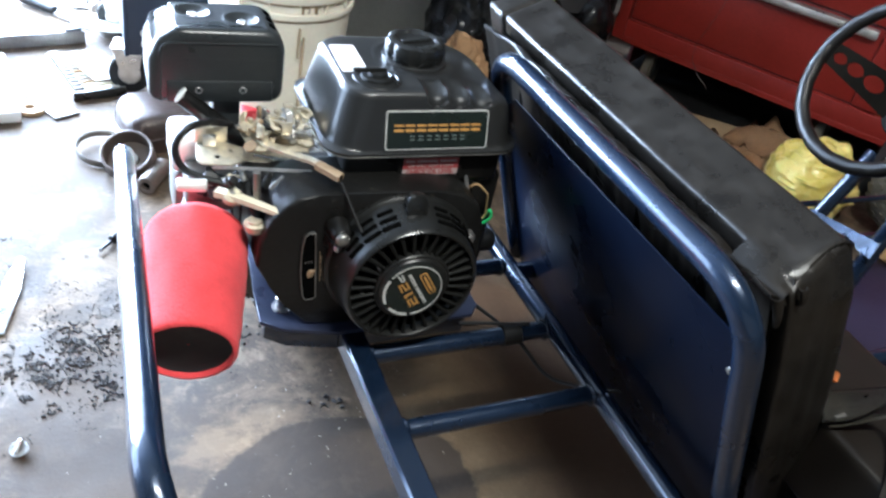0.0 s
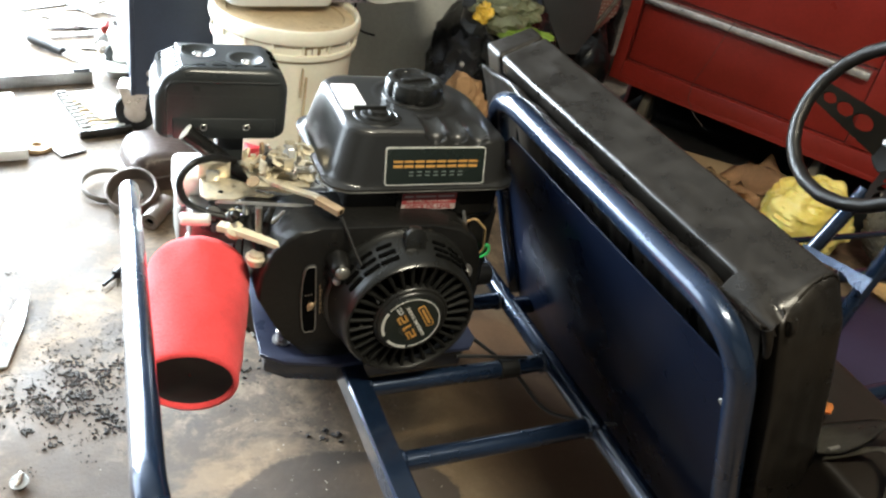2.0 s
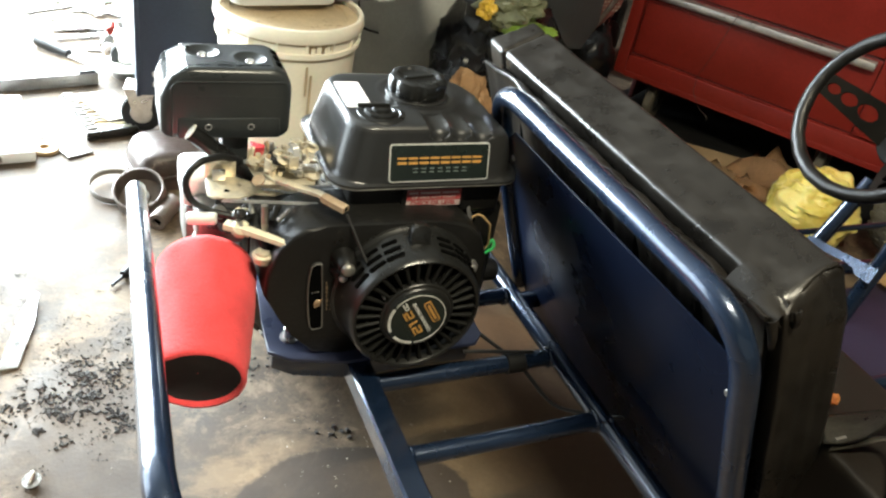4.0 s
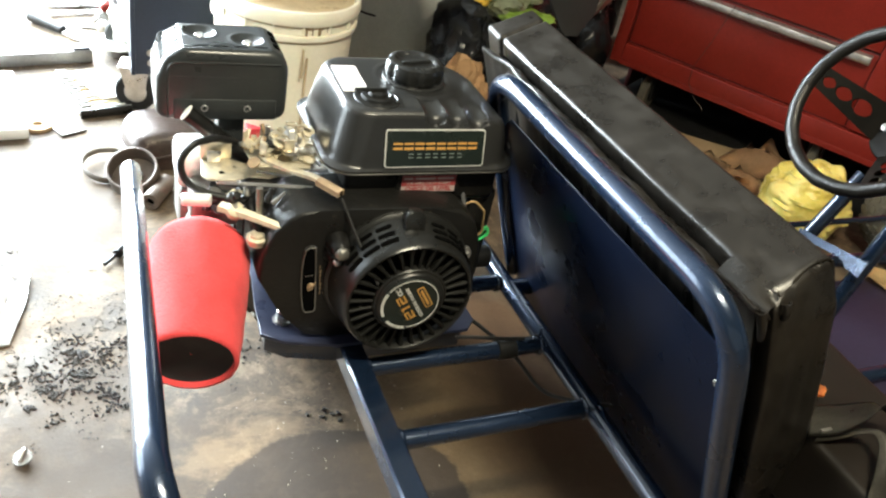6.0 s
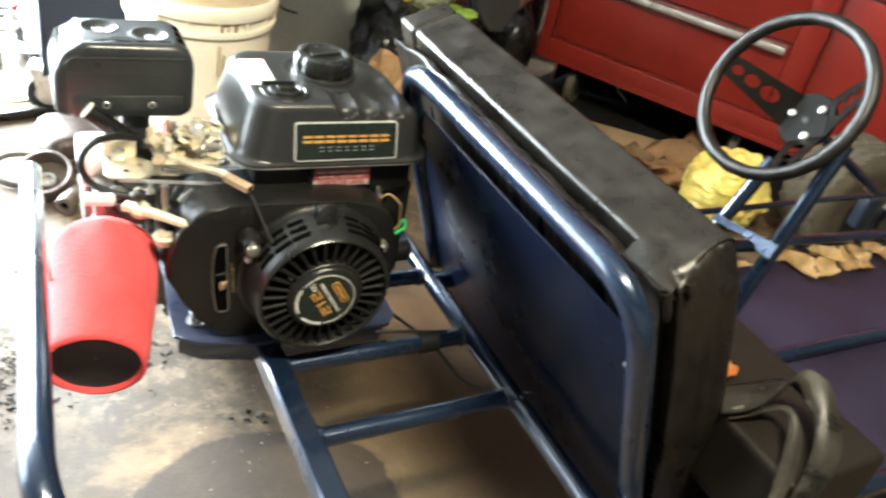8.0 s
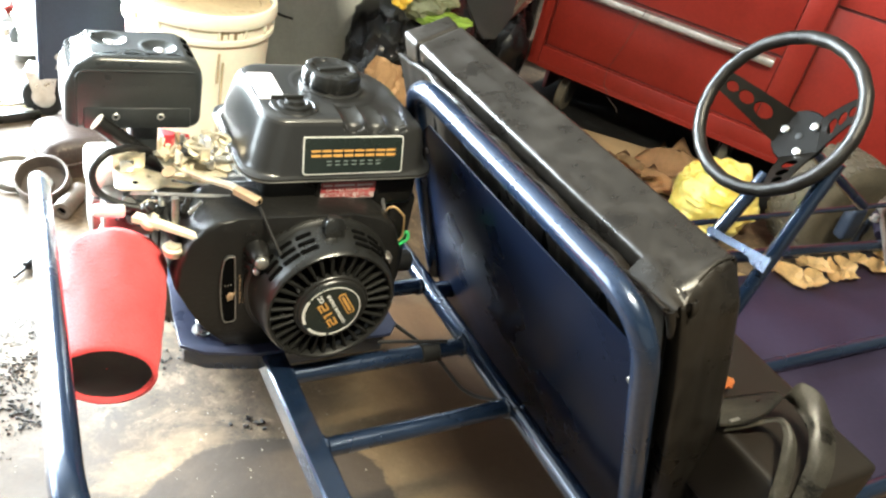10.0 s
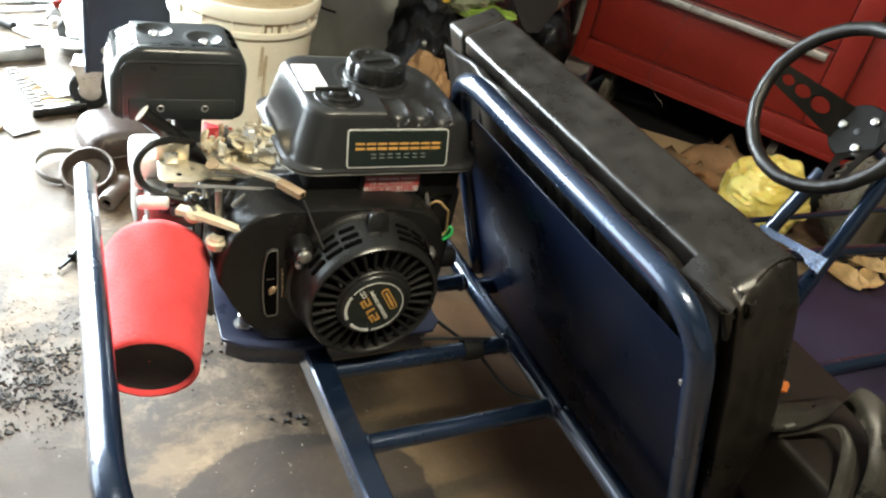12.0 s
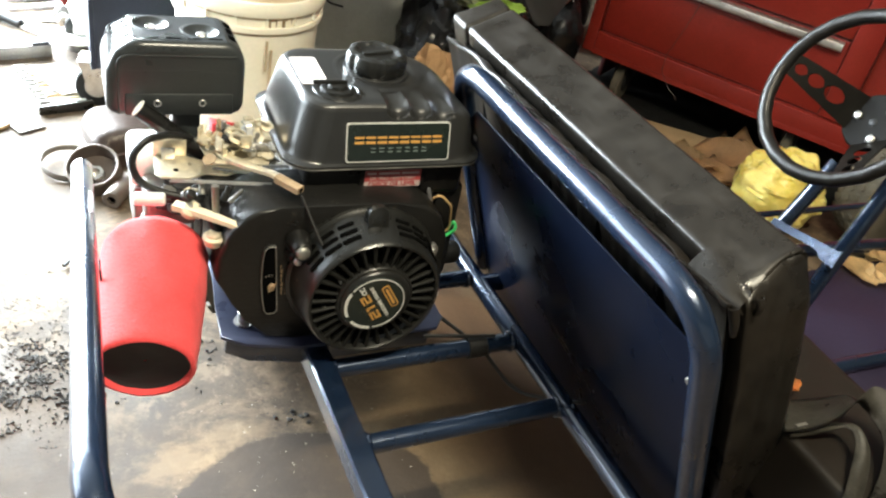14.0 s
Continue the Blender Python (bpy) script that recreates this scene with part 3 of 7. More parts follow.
def go_kart():
    k = thing("go_kart", (0.9, 0.53, 0.2), "home-built go-kart with a glossy dark blue tube frame", "go-kart")
    part("rail", sweep([(0.352, 0.10, 0.243), (0.357, 0.90, 0.243)], 0, shape=square(0.031)), BLUE, k, "square blue frame rail")
    part("rail", sweep([(0.640, 0.10, 0.243), (0.645, 1.00, 0.243)], 0.0135, 16), BLUE, k, "round blue frame rail")
    for y in (0.478, 0.606, 0.752, 0.20):
        bm = rod((0.368, y, 0.243), (0.632, y, 0.243), 0.0125, 16)
        for x in (0.371, 0.628):
            ring = sweep([(x, y + 0.0130 * math.cos(a), 0.243 + 0.0130 * math.sin(a)) for a in [math.tau * i / 16 for i in range(16)]], 0.0026, 6, closed=True)
            join(bm, rough_up(ring, 0.0012, 160, y))
        part("cross_tube", bm, BLUE, k)
    # taped bundle on a cross tube
    part("tape_wrap", rod((0.560, 0.606, 0.243), (0.588, 0.606, 0.243), 0.0150, 16, bevel=0.001), RUBBER, k, "black tape wrap")
    bm = weld(None, V(0.636, 0.466, 0.254), 0.0055)
    weld(bm, V(0.644, 0.462, 0.255), 0.0045)
    part("weld_bead", bm, BLUE, k, "lumpy weld bead")
    # bumper tube behind the engine
    tip, bend = V(0.106, 0.860, 0.402), V(0.068, 0.262, 0.514)
    pts = fillet([tip, bend, (0.105, 0.17, 0.40), (0.20, 0.13, 0.26), (0.350, 0.125, 0.243)], 0.06, 8)
    bm = sweep(pts, 0.0127, 24)
    join(bm, lathe([(0.0127, 0), (0.0124, 0.003), (0.0105, 0.0068), (0.006, 0.0092), (0.001, 0.0100)], 24, frame_of(tip, tip + (tip - bend))))
    part("bumper_tube", bm, BLUE, k, "blue bumper tube with a rounded end")
    # seat hoop: up one side, across, down the other
    yn, yf = 0.267, 0.790
    low = 0.235
    pts = fillet([(back_x(low), yn, low), (back_x(HOOP_Z), yn, HOOP_Z), (back_x(HOOP_Z), yf, HOOP_Z), (back_x(low), yf, low)], 0.075, 10)
    part("seat_hoop", sweep(pts, 0.0142, 20), BLUE, k, "bent blue tube hoop of the seat back")
    # sheet panel behind the seat
    turn = Matrix(((0, -LEAN_BACK / math.hypot(1, LEAN_BACK), -1 / math.hypot(1, LEAN_BACK), back_x(0.53)), (1, 0, 0, 0), (0, 1 / math.hypot(1, LEAN_BACK), -LEAN_BACK / math.hypot(1, LEAN_BACK), 0.53), (0, 0, 0, 1)))
    ol = [(yn + 0.010, -0.388), (yf - 0.012, -0.388), (yf - 0.012, -0.03), (yf - 0.045, 0.0), (yn + 0.010, 0.0)]
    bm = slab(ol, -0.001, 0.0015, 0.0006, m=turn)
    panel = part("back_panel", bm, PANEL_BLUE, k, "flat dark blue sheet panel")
    for y in (yn + 0.018, yf - 0.03):
        part("screw", lathe([(0.0048, 0), (0.0045, 0.0016), (0.003, 0.0024), (0.0012, 0.0018)], 14, turn @ Matrix.Translation((y, -0.050, 0.0015))), STEEL_DULL, panel)
    # engine mount
    ol = [(0.258, 0.86), (0.256, 0.795), (0.248, 0.735), (0.243, 0.672), (0.270, 0.652), (0.335, 0.634), (0.524, 0.634), (0.540, 0.652), (0.548, 0.86)]
    bm = slab(ol, 0.2585, 0.2640, 0.0012)
    part("mount_plate", bm, MOUNT_BLUE, k, "bolted blue engine mounting plate")
    ol = [(0.266, 0.85), (0.264, 0.795), (0.256, 0.735), (0.251, 0.680), (0.276, 0.660), (0.340, 0.643), (0.518, 0.643), (0.532, 0.660), (0.538, 0.85)]
    part("mount_channel", slab(ol, 0.226, 0.2583, 0.002), BLUE, k)
    for x, y in ((0.276, 0.694), (0.526, 0.690)):
        bm = lathe([(0.0130, 0), (0.0130, 0.0020), (0.0080, 0.0022), (0.0080, 0.016), (0.0062, 0.018), (0.0062, 0.026), (0.005, 0.027)], 12, Matrix.Translation((x, y, 0.264)))
        part("mount_bolt", bm, STEEL, k, "bright zinc bolt")
    # side rails and floor pan
    for y in (0.735, 0.205):
        part("side_rail", sweep(fillet([(0.645, y, 0.243), (1.20, y, 0.235), (2.10, y * 0.7 + 0.16, 0.230)], 0.3, 8), 0.0135, 14), BLUE, k)
    part("upper_rail", sweep([(1.05, 0.765, 0.300), (1.95, 0.745, 0.305)], 0.006, 10), BLUE, k)
    part("floor_pan", box((0.70, 0.22, 0.206), (1.95, 0.695, 0.211), 0.0015), PAN_BLUE, k, "scuffed purple-blue sheet floor pan")
    part("pan_tube", sweep([(1.02, 0.462, 0.222), (1.95, 0.450, 0.222)], 0.0125, 14), BLUE, k)
    part("seat_riser", box((0.76, 0.31, 0.211), (0.87, 0.74, 0.268), 0.006), PAN_BLUE, k)
    # steering supports with their bracket
    for a, b in (((1.043, 0.500, 0.328), (1.107, 0.500, 0.588)), ((1.074, 0.622, 0.356), (1.146, 0.624, 0.492))):
        part("steering_strut", sweep([a, b], 0.0118, 14), BLUE, k)
    bm = bmesh.new()
    A, B, nrm = V(1.082, 0.632, 0.392), V(1.056, 0.488, 0.430), V(-0.88, 0.16, 0.44).normalized()
    d = (B - A).normalized()
    w = (nrm.cross(d)).normalized()
    w = w if w.z < 0 else -w
    rows = [[bm.verts.new(A + d * f * (B - A).length + w * g + nrm * h) for g, h in ((0, 0), (0, 0.004), (wide, 0.004), (wide, 0))] for f, wide in ((0, 0.010), (0.1, 0.012), (0.62, 0.012), (0.74, 0.014), (0.80, 0.021), (1.0, 0.024))]
    for p, q in zip(rows, rows[1:]):
        for i in range(4):
            bm.faces.new((p[i], p[(i + 1) % 4], q[(i + 1) % 4], q[i]))
    bm.faces.new(rows[0][::-1])
    bm.faces.new(rows[-1])
    part("strut_bracket", bm, BLUE, k, "cut blue steel bracket")
    part("strut_foot", sweep([(1.074, 0.622, 0.36), (1.066, 0.640, 0.243), (1.066, 0.735, 0.243)], 0.010, 12), BLUE, k)
    part("strut_foot", sweep([(1.043, 0.500, 0.33), (1.015, 0.500, 0.222)], 0.0118, 12), BLUE, k)
    steering(k)
    wheel_of(k, V(1.95, 0.955, 0.155), -8, 1.0, "front_wheel", "dusty knobbly front tyre")
    wheel_of(k, V(0.425, 1.000, 0.165), 0, 1.065, "rear_wheel", "dark knobbly rear tyre")
    # front spindle, tie rod and hanging wires beside the front wheel
    part("spindle_bracket", box((1.85, 0.835, 0.140), (1.90, 0.868, 0.225), 0.008, 3), NAVY, k)
    part("spindle_arm", sweep([(1.80, 0.735, 0.232), (1.87, 0.80, 0.236), (1.98, 0.845, 0.225)], 0.011, 12), PAN_BLUE, k)
    part("tie_rod", sweep([(1.66, 0.62, 0.250), (1.86, 0.79, 0.252), (2.04, 0.86, 0.235)], 0.0055, 10), IRON, k)
    for x, y, z in ((1.815, 0.772, 0.244), (1.885, 0.812, 0.246), (1.955, 0.842, 0.236)):
        part("spindle_bolt", lathe([(0.011, 0), (0.011, 0.006), (0.007, 0.0065), (0.007, 0.016), (0.004, 0.018)], 6, Matrix.Translation((x, y, z))), STEEL, k)
    for i in range(4):
        pts = [(1.80 + 0.05 * i, 0.78 + 0.02 * i, 0.235), (1.83 + 0.05 * i, 0.80 + 0.02 * i, 0.16 - 0.02 * (i % 2)), (1.88 + 0.05 * i, 0.80 + 0.03 * i, 0.10)]
        part("hanging_wire", sweep(fillet(pts, 0.04), 0.004, 8), (RUBBER, NAVY)[i % 2], k)
    # throttle cable and wiring
    pts = fillet([(0.540, 0.660, 0.258), (0.590, 0.612, 0.232), (0.625, 0.56, 0.19), (0.66, 0.50, 0.222), (0.70, 0.46, 0.250)], 0.05)
    part("cable", sweep(pts, 0.0028, 8), RUBBER, k)
    pts = fillet([(0.50, 0.622, 0.262), (0.53, 0.612, 0.266), (0.575, 0.606, 0.262), (0.60, 0.604, 0.26)], 0.03)
    part("cable", sweep(pts, 0.0026, 8), RUBBER, k)
    return k


def steering(k):
    c = V(1.0974, 0.6215, 0.6044)
    n = V(-1.386, -0.022, 0.75).normalized()
    side = V(0.05, 1, 0).cross(n).normalized()
    m = Matrix.Translation(c) @ Matrix((( *(n.cross(side)), ), (*side,), (*n,))).transposed().to_4x4()
    R = 0.124
    hub_z = -0.094
    bm = lathe([(0.044, hub_z - 0.003), (0.046, hub_z), (0.044, hub_z + 0.0025), (0.012, hub_z + 0.003)], 30)
    bm.transform(m)
    wheel = part("steering_wheel", bm, HUB, k, "black three-spoke steering wheel with drilled spokes")
    # spokes, dished towards the hub, each with three drilled holes
    for ang in (-2, 145, 228):
        a = radians(ang)
        d, s = V(math.cos(a), math.sin(a), 0), V(-math.sin(a), math.cos(a), 0)
        nl, long = 72, R - 0.034
        bm = bmesh.new()
        for sign in (-1, 1):
            rows = []
            for i in range(nl + 1):
                f = i / nl
                w, inner = 0.029 - 0.013 * f, 0.0
                for hf, hr in ((0.34, 0.0115), (0.60, 0.0095), (0.82, 0.0078)):
                    off = (f - hf) * long
                    if abs(off) < hr:
                        inner = max(inner, math.sqrt(hr * hr - off * off))
                p = d * (0.030 + f * long) + V(0, 0, hub_z * (1 - f) ** 1.15)
                rows.append([bm.verts.new(p + s * sign * g + V(0, 0, h)) for h in (0.0016, -0.0016) for g in (inner, w)] + [inner > 0])
            for p, q in zip(rows, rows[1:]):
                for e in ((0, 1), (1, 3), (3, 2)) + (((2, 0),) if p[4] or q[4] else ()):
                    bm.faces.new((p[e[0]], p[e[1]], q[e[1]], q[e[0]]))
        bmesh.ops.remove_doubles(bm, verts=bm.verts, dist=1e-6)
        bm.transform(m)
        part("spoke", bm, HUB, wheel)
    ring = [(R * math.cos(math.tau * i / 176), R * math.sin(math.tau * i / 176), 0) for i in range(176)]
    bm = sweep(ring, 0.0106, 14, closed=True)
    for v in bm.verts:
        a = math.atan2(v.co.y, v.co.x)
        v.co += Vector((math.cos(a), math.sin(a), 0)) * 0.0004 * math.sin(a * 22)
    bm.transform(m)
    part("rim", bm, GRIP, wheel, "ribbed glossy black grip")
    for i in range(6):
        a = radians(53 + 60 * i)
        if i in (1, 3, 5):
            b = lathe([(0.0068, 0), (0.0068, 0.004), (0.005, 0.0052)], 6, m @ Matrix.Translation((0.027 * math.cos(a), 0.027 * math.sin(a), hub_z + 0.003)))
            part("bolt", b, STEEL, wheel, "white hex bolt")
    part("centre_nut", lathe([(0.006, 0), (0.006, 0.0012), (0.004, 0.002)], 16, m @ Matrix.Translation((0, 0, hub_z + 0.003))), RUBBER, wheel)
    a, b = m @ V(0, 0, hub_z - 0.002), m @ V(0, 0, -0.42)
    part("steering_shaft", rod(a, b, 0.0095, 14), BLUE, k)


def wheel_of(k, c, yaw, size, name, label):
    turn = Matrix.Translation(c) @ pose(0, 0, 0, 90, 0, yaw) @ Matrix.Scale(size, 4)
    w = 0.075
    prof = [(0.072, -w + 0.012), (0.10, -w + 0.002), (0.128, -w), (0.146, -w + 0.012), (0.150, -w + 0.026), (0.151, 0), (0.150, w - 0.026), (0.146, w - 0.012), (0.128, w), (0.10, w - 0.002), (0.072, w - 0.012)]
    tyre = part(name, lathe(prof, 48, turn), TYRE, k, label)
    part("wheel_rim", lathe([(0.071, -0.055), (0.074, -0.06), (0.073, 0.06), (0.03, 0.03), (0.028, 0.05), (0.010, 0.052)], 32, turn), PLASTIC, tyre)
    n = 34
    for i in range(n):
        for j in range(5):
            a = math.tau * (i + 0.5 * (j % 2)) / n
            y = (j - 2) * 0.0265
            hexa = [(0.0112 * math.cos(radians(q)), 0.0106 * math.sin(radians(q))) for q in (0, 60, 120, 180, 240, 300)]
            m = turn @ Matrix.Rotation(a, 4, "Z") @ pose(0.149 - abs(j - 2) * 0.0012, 0, y, 0, 90, 0)
            bm = slab(hexa, 0, 0.006, 0.0012, m=m, seg=1)
            part("tread_block", bm, TYRE, tyre)


go_kart()


# ---- the seat ----
def seat():
    s = thing("seat_back_cushion", (0.66, 0.58, 0.25), "padded black vinyl seat back with folded loose corners", "seat")
    h = math.hypot(1, LEAN_BACK)
    u, t = V(-LEAN_BACK / h, 0, 1 / h), V(1 / h, 0, LEAN_BACK / h)
    top_rear = V(0.613, 0, 0.588)
    y0, T, H = 0.283, 0.080, 0.44

    def pad(ya, yb, skew_a, skew_b, drop, near):
        """A stuffed block of the seat back with tight edges; its ends may run askew."""
        bm = bmesh.new()
        bmesh.ops.create_cube(bm, size=1)
        bmesh.ops.subdivide_edges(bm, edges=bm.edges[:], cuts=36, use_grid_fill=True)
        ease = lambda f: f * f * (3 - 2 * f)
        for v in bm.verts:
            a, b, c = ease(v.co.x + 0.5), ease(v.co.y + 0.5), 1 - (0.5 - v.co.z) ** 2
            lo, hi = ya + skew_a * a, yb + skew_b * a
            y = lo + b * (hi - lo)
            q = top_rear + t * (a * T) - u * ((1 - c) * H + drop) + V(0, y, 0)
            ea, eb, ec = min(a, 1 - a) * T, min(y - lo, hi - y), min(c, 1 - c) * H
            sa, sb, sc = t * (1 if a < 0.5 else -1), V(0, 1 if y - lo < hi - y else -1, 0), u * (1 if c < 0.5 else -1)
            for d1, d2, w1, w2, r in ((ea, ec, sa, sc, 0.0065), (eb, ec, sb, sc, 0.013 if near and y < 0.5 else 0.0075), (ea, eb, sa, sb, 0.008)):
                if d1 < r and d2 < r:
                    e1, e2 = d1 - r, d2 - r
                    f = min(1.0, r / max(math.hypot(e1, e2), 1e-9))
                    q += w1 * (e1 * f - e1) + w2 * (e2 * f - e2)
            top = max(0.0, 1 - (1 - c) * H / 0.05)
            # slack in the cover
            q += u * top * (0.0010 * noise.noise(V(y * 22, a * 3, 1)) + 0.0005 * noise.noise(V(y * 70, a * 9, 2)))
            q += t * 0.0012 * noise.noise(V(y * 9, c * 8, 4))
            if near:
                n = max(0.0, (y - y0))
                # the corner is drawn down into the folds and the end's top edge pulled back
                q -= u * top * 0.012 * math.exp(-((a * T - 0.004) / 0.016) ** 2) * math.exp(-n / 0.014)
                q += u * top * 0.0030 * math.exp(-((a * T - 0.060) / 0.022) ** 2) * math.exp(-((n - 0.010) / 0.012) ** 2)
                q.y += top * 0.017 * ease(min(1.0, a * 1.25)) * math.exp(-n / 0.02)
                if n < 0.004:
                    q.y -= 0.007 * math.sin(math.pi * c) + 0.0022 * noise.noise(V(a * 5, c * 3, 7))
                    q.y += 0.006 * math.exp(-((a - 0.22) / 0.10) ** 2) * max(0, (c - 0.80) / 0.20)
            v.co = q
        return bm

    part("cover", pad(y0, 0.884, 0, 0.014, 0.0, True), VINYL, s, "creased black vinyl cover", sharp=70)
    part("far_flap", pad(0.8875, 0.936, 0.014, 0.006, 0.0015, False), VINYL, s, "folded end of the vinyl cover", sharp=70)

    def sheet(rows, name, label, thick=0.0016):
        bm = bmesh.new()
        g = [[bm.verts.new(p) for p in row] for row in rows]
        for a, b in zip(g, g[1:]):
            for j in range(len(a) - 1):
                bm.faces.new((a[j], a[j + 1], b[j + 1], b[j]))
        bmesh.ops.recalc_face_normals(bm, faces=bm.faces)
        bmesh.ops.solidify(bm, geom=bm.faces[:], thickness=thick)
        part(name, bm, VINYL, s, label, sharp=75)

    # the wavy edge of the vinyl wrapped round the board behind
    rows = []
    n = 150
    for i in range(n + 1):
        f = i / n
        y = 0.285 + f * (0.872 - 0.285)
        wob = 0.0026 * noise.noise(V(f * 15, 2, 0)) + 0.0013 * noise.noise(V(f * 38, 5, 0))
        flare = 0.012 * max(0.0, (y - 0.80) / 0.07) ** 2
        o = top_rear - t * (0.0205 + wob + flare) - u * (0.0065 + 0.7 * wob - 0.5 * flare)
        o.y = y
        rows.append([o + t * x * 0.001 - u * z * 0.001 for x, z in ((20, 22), (16, 12), (10, 5), (5, 1.5), (2, 0), (0, -0.6), (-1.4, 0.8), (-1.2, 3.5), (0, 9), (1, 40), (4, 260))])
    sheet(rows, "wrapped_edge", "wavy stapled vinyl edge")
    bead = [row[5] + u * 0.0004 for row in rows]
    part("edge_bead", sweep(bead, 0.0017, 8, taper=lambda f: 1 + 0.35 * noise.noise(V(f * 30, 1, 6))), VINYL, s, "thin rolled lip of the vinyl")
    # the near end's flap, laid over the rear edge and gathered into the corner
    rows = []
    for i in range(22):
        f = i / 21
        y = 0.350 - 0.068 * f
        pinch = f ** 3
        row = []
        for x, z in ((-0.0215, -0.016), (-0.0202, -0.0095), (-0.016, -0.0066), (-0.011, -0.0048), (-0.005, -0.0026), (0.001, -0.0004), (0.006, 0.0009), (0.011, 0.0007)):
            p = top_rear + t * (x * (1 - 0.35 * pinch)) + u * (z - 0.011 * pinch * math.exp(-((x - 0.004) / 0.010) ** 2) + 0.0006 * math.sin(f * 5 + x * 120))
            p.y = y + 0.010 * f * max(0.0, x / 0.015) - 0.004 * (x / 0.02) ** 2
            row.append(p)
        rows.append(row)
    sheet(rows, "corner_flap", "folded vinyl flap over the corner", 0.0014)
    o = top_rear - t * 0.006 - u * 0.02
    bm = box((-0.012, y0 + 0.012, -0.40), (0.004, 0.872, 0.0), 0.002)
    bm.transform(Matrix((( t.x, 0, u.x, o.x), (0, 1, 0, 0), (t.z, 0, u.z, o.z), (0, 0, 0, 1))))
    part("backing_board", bm, DARKHOLE, s)

    # rolled folds at the near rear corner
    def curl(base, r, l, turn, side):
        arc = [(r * math.cos(radians(q)), r * math.sin(radians(q))) for q in range(turn, turn + 300, 20)]
        arc += [(0.74 * x, 0.74 * y) for x, y in arc[::-1]]
        pts = [base - u * (l * f) + V(0, -0.003 * math.sin(f * 3), 0) + t * side * f * f for f in [q / 10 for q in range(11)]]
        part("corner_fold", sweep(pts, 0, shape=arc, up=(0, 1, 0), taper=lambda f: 1 - 0.45 * f), VINYL, s, "rolled vinyl fold", sharp=60)
    e = top_rear + V(0, y0, 0)
    curl(e - t * 0.0155 - u * 0.008, 0.0058, 0.040, 60, 0.004)
    curl(e + t * 0.013 - u * 0.012, 0.0048, 0.020, 100, -0.002)


seat()


def seat_base():
    b = thing("seat_base_cushion", (0.78, 0.54, 0.26), "worn brown-black vinyl seat cushion on the kart floor", "seat")
    bm = box((0.772, 0.165, 0.268), (0.937, 0.78, 0.375), 0.008, 3)
    bmesh.ops.subdivide_edges(bm, edges=[e for e in bm.edges if e.calc_length() > 0.05], cuts=14, use_grid_fill=True)
    rough_up(bm, 0.002, 16, 1.0)
    part("cover", bm, SEAT_BROWN, b)

    def smooth(pts, k):
        """Points along a soft curve through pts, k to each stretch."""
        p = [Vector(q) for q in pts]
        p = [p[0] * 2 - p[1]] + p + [p[-1] * 2 - p[-2]]
        out = []
        for a, c, d, e in zip(p, p[1:], p[2:], p[3:]):
            for i in range(k):
                f = i / k
                out.append(0.5 * (2 * c + (d - a) * f + (2 * a - 5 * c + 4 * d - e) * f * f + (3 * c - a - 3 * d + e) * f ** 3))
        return out + [p[-2]]

    def strip(near, far, name, label, mat, under):
        """A band of loose vinyl between two edges, cloth on top and black below."""
        ea, eb = smooth(near, 10), smooth(far, 10)
        bm, back = bmesh.new(), bmesh.new()
        rows = []
        for i, (a, c) in enumerate(zip(ea, eb)):
            f = i / (len(ea) - 1)
            row = []
            for j in range(9):
                g = j / 8
                p = a.lerp(c, g) + V(0, 0, 0.0025 * math.sin(math.pi * g) + 0.0010 * noise.noise(V(f * 7, g * 6, 3)) * math.sin(math.pi * g))
                row.append(p)
            rows.append(row)
        for one, shift in ((bm, 0.0), (back, -0.0016)):
            g = [[one.verts.new(p + V(0, 0, shift)) for p in row] for row in rows]
            for a, c in zip(g, g[1:]):
                for j in range(8):
                    one.faces.new((a[j], a[j + 1], c[j + 1], c[j]))
            bmesh.ops.solidify(one, geom=one.faces[:], thickness=0.0012)
        top = part(name, bm, mat, b, label, sharp=80)
        part("strip_face", back, under, top, "black vinyl face of the strip", sharp=80)

    strip([(0.762, 0.272, 0.382), (0.788, 0.260, 0.390), (0.816, 0.255, 0.408), (0.839, 0.259, 0.430), (0.859, 0.261, 0.440), (0.874, 0.242, 0.436), (0.876, 0.223, 0.424), (0.868, 0.196, 0.406), (0.840, 0.168, 0.389), (0.802, 0.152, 0.378), (0.778, 0.148, 0.345)],
          [(0.800, 0.310, 0.382), (0.843, 0.296, 0.392), (0.858, 0.281, 0.406), (0.853, 0.256, 0.413), (0.849, 0.240, 0.413), (0.848, 0.228, 0.410), (0.842, 0.214, 0.405), (0.824, 0.194, 0.394), (0.796, 0.176, 0.385), (0.760, 0.157, 0.377), (0.740, 0.151, 0.345)],
          "loose_strip", "arched vinyl strip with a grey cloth back", VINYL_BACK, VINYL)
    strip([(0.768, 0.266, 0.378), (0.792, 0.256, 0.388), (0.807, 0.252, 0.394), (0.820, 0.243, 0.404), (0.816, 0.227, 0.400), (0.790, 0.203, 0.388), (0.757, 0.180, 0.380), (0.728, 0.161, 0.374), (0.712, 0.154, 0.345)],
          [(0.792, 0.276, 0.378), (0.812, 0.267, 0.386), (0.825, 0.254, 0.399), (0.829, 0.238, 0.408), (0.824, 0.214, 0.400), (0.808, 0.194, 0.388), (0.780, 0.174, 0.381), (0.750, 0.158, 0.374), (0.732, 0.152, 0.345)],
          "inner_strip", "curled inner strip with a grey cloth back", VINYL_BACK, VINYL)
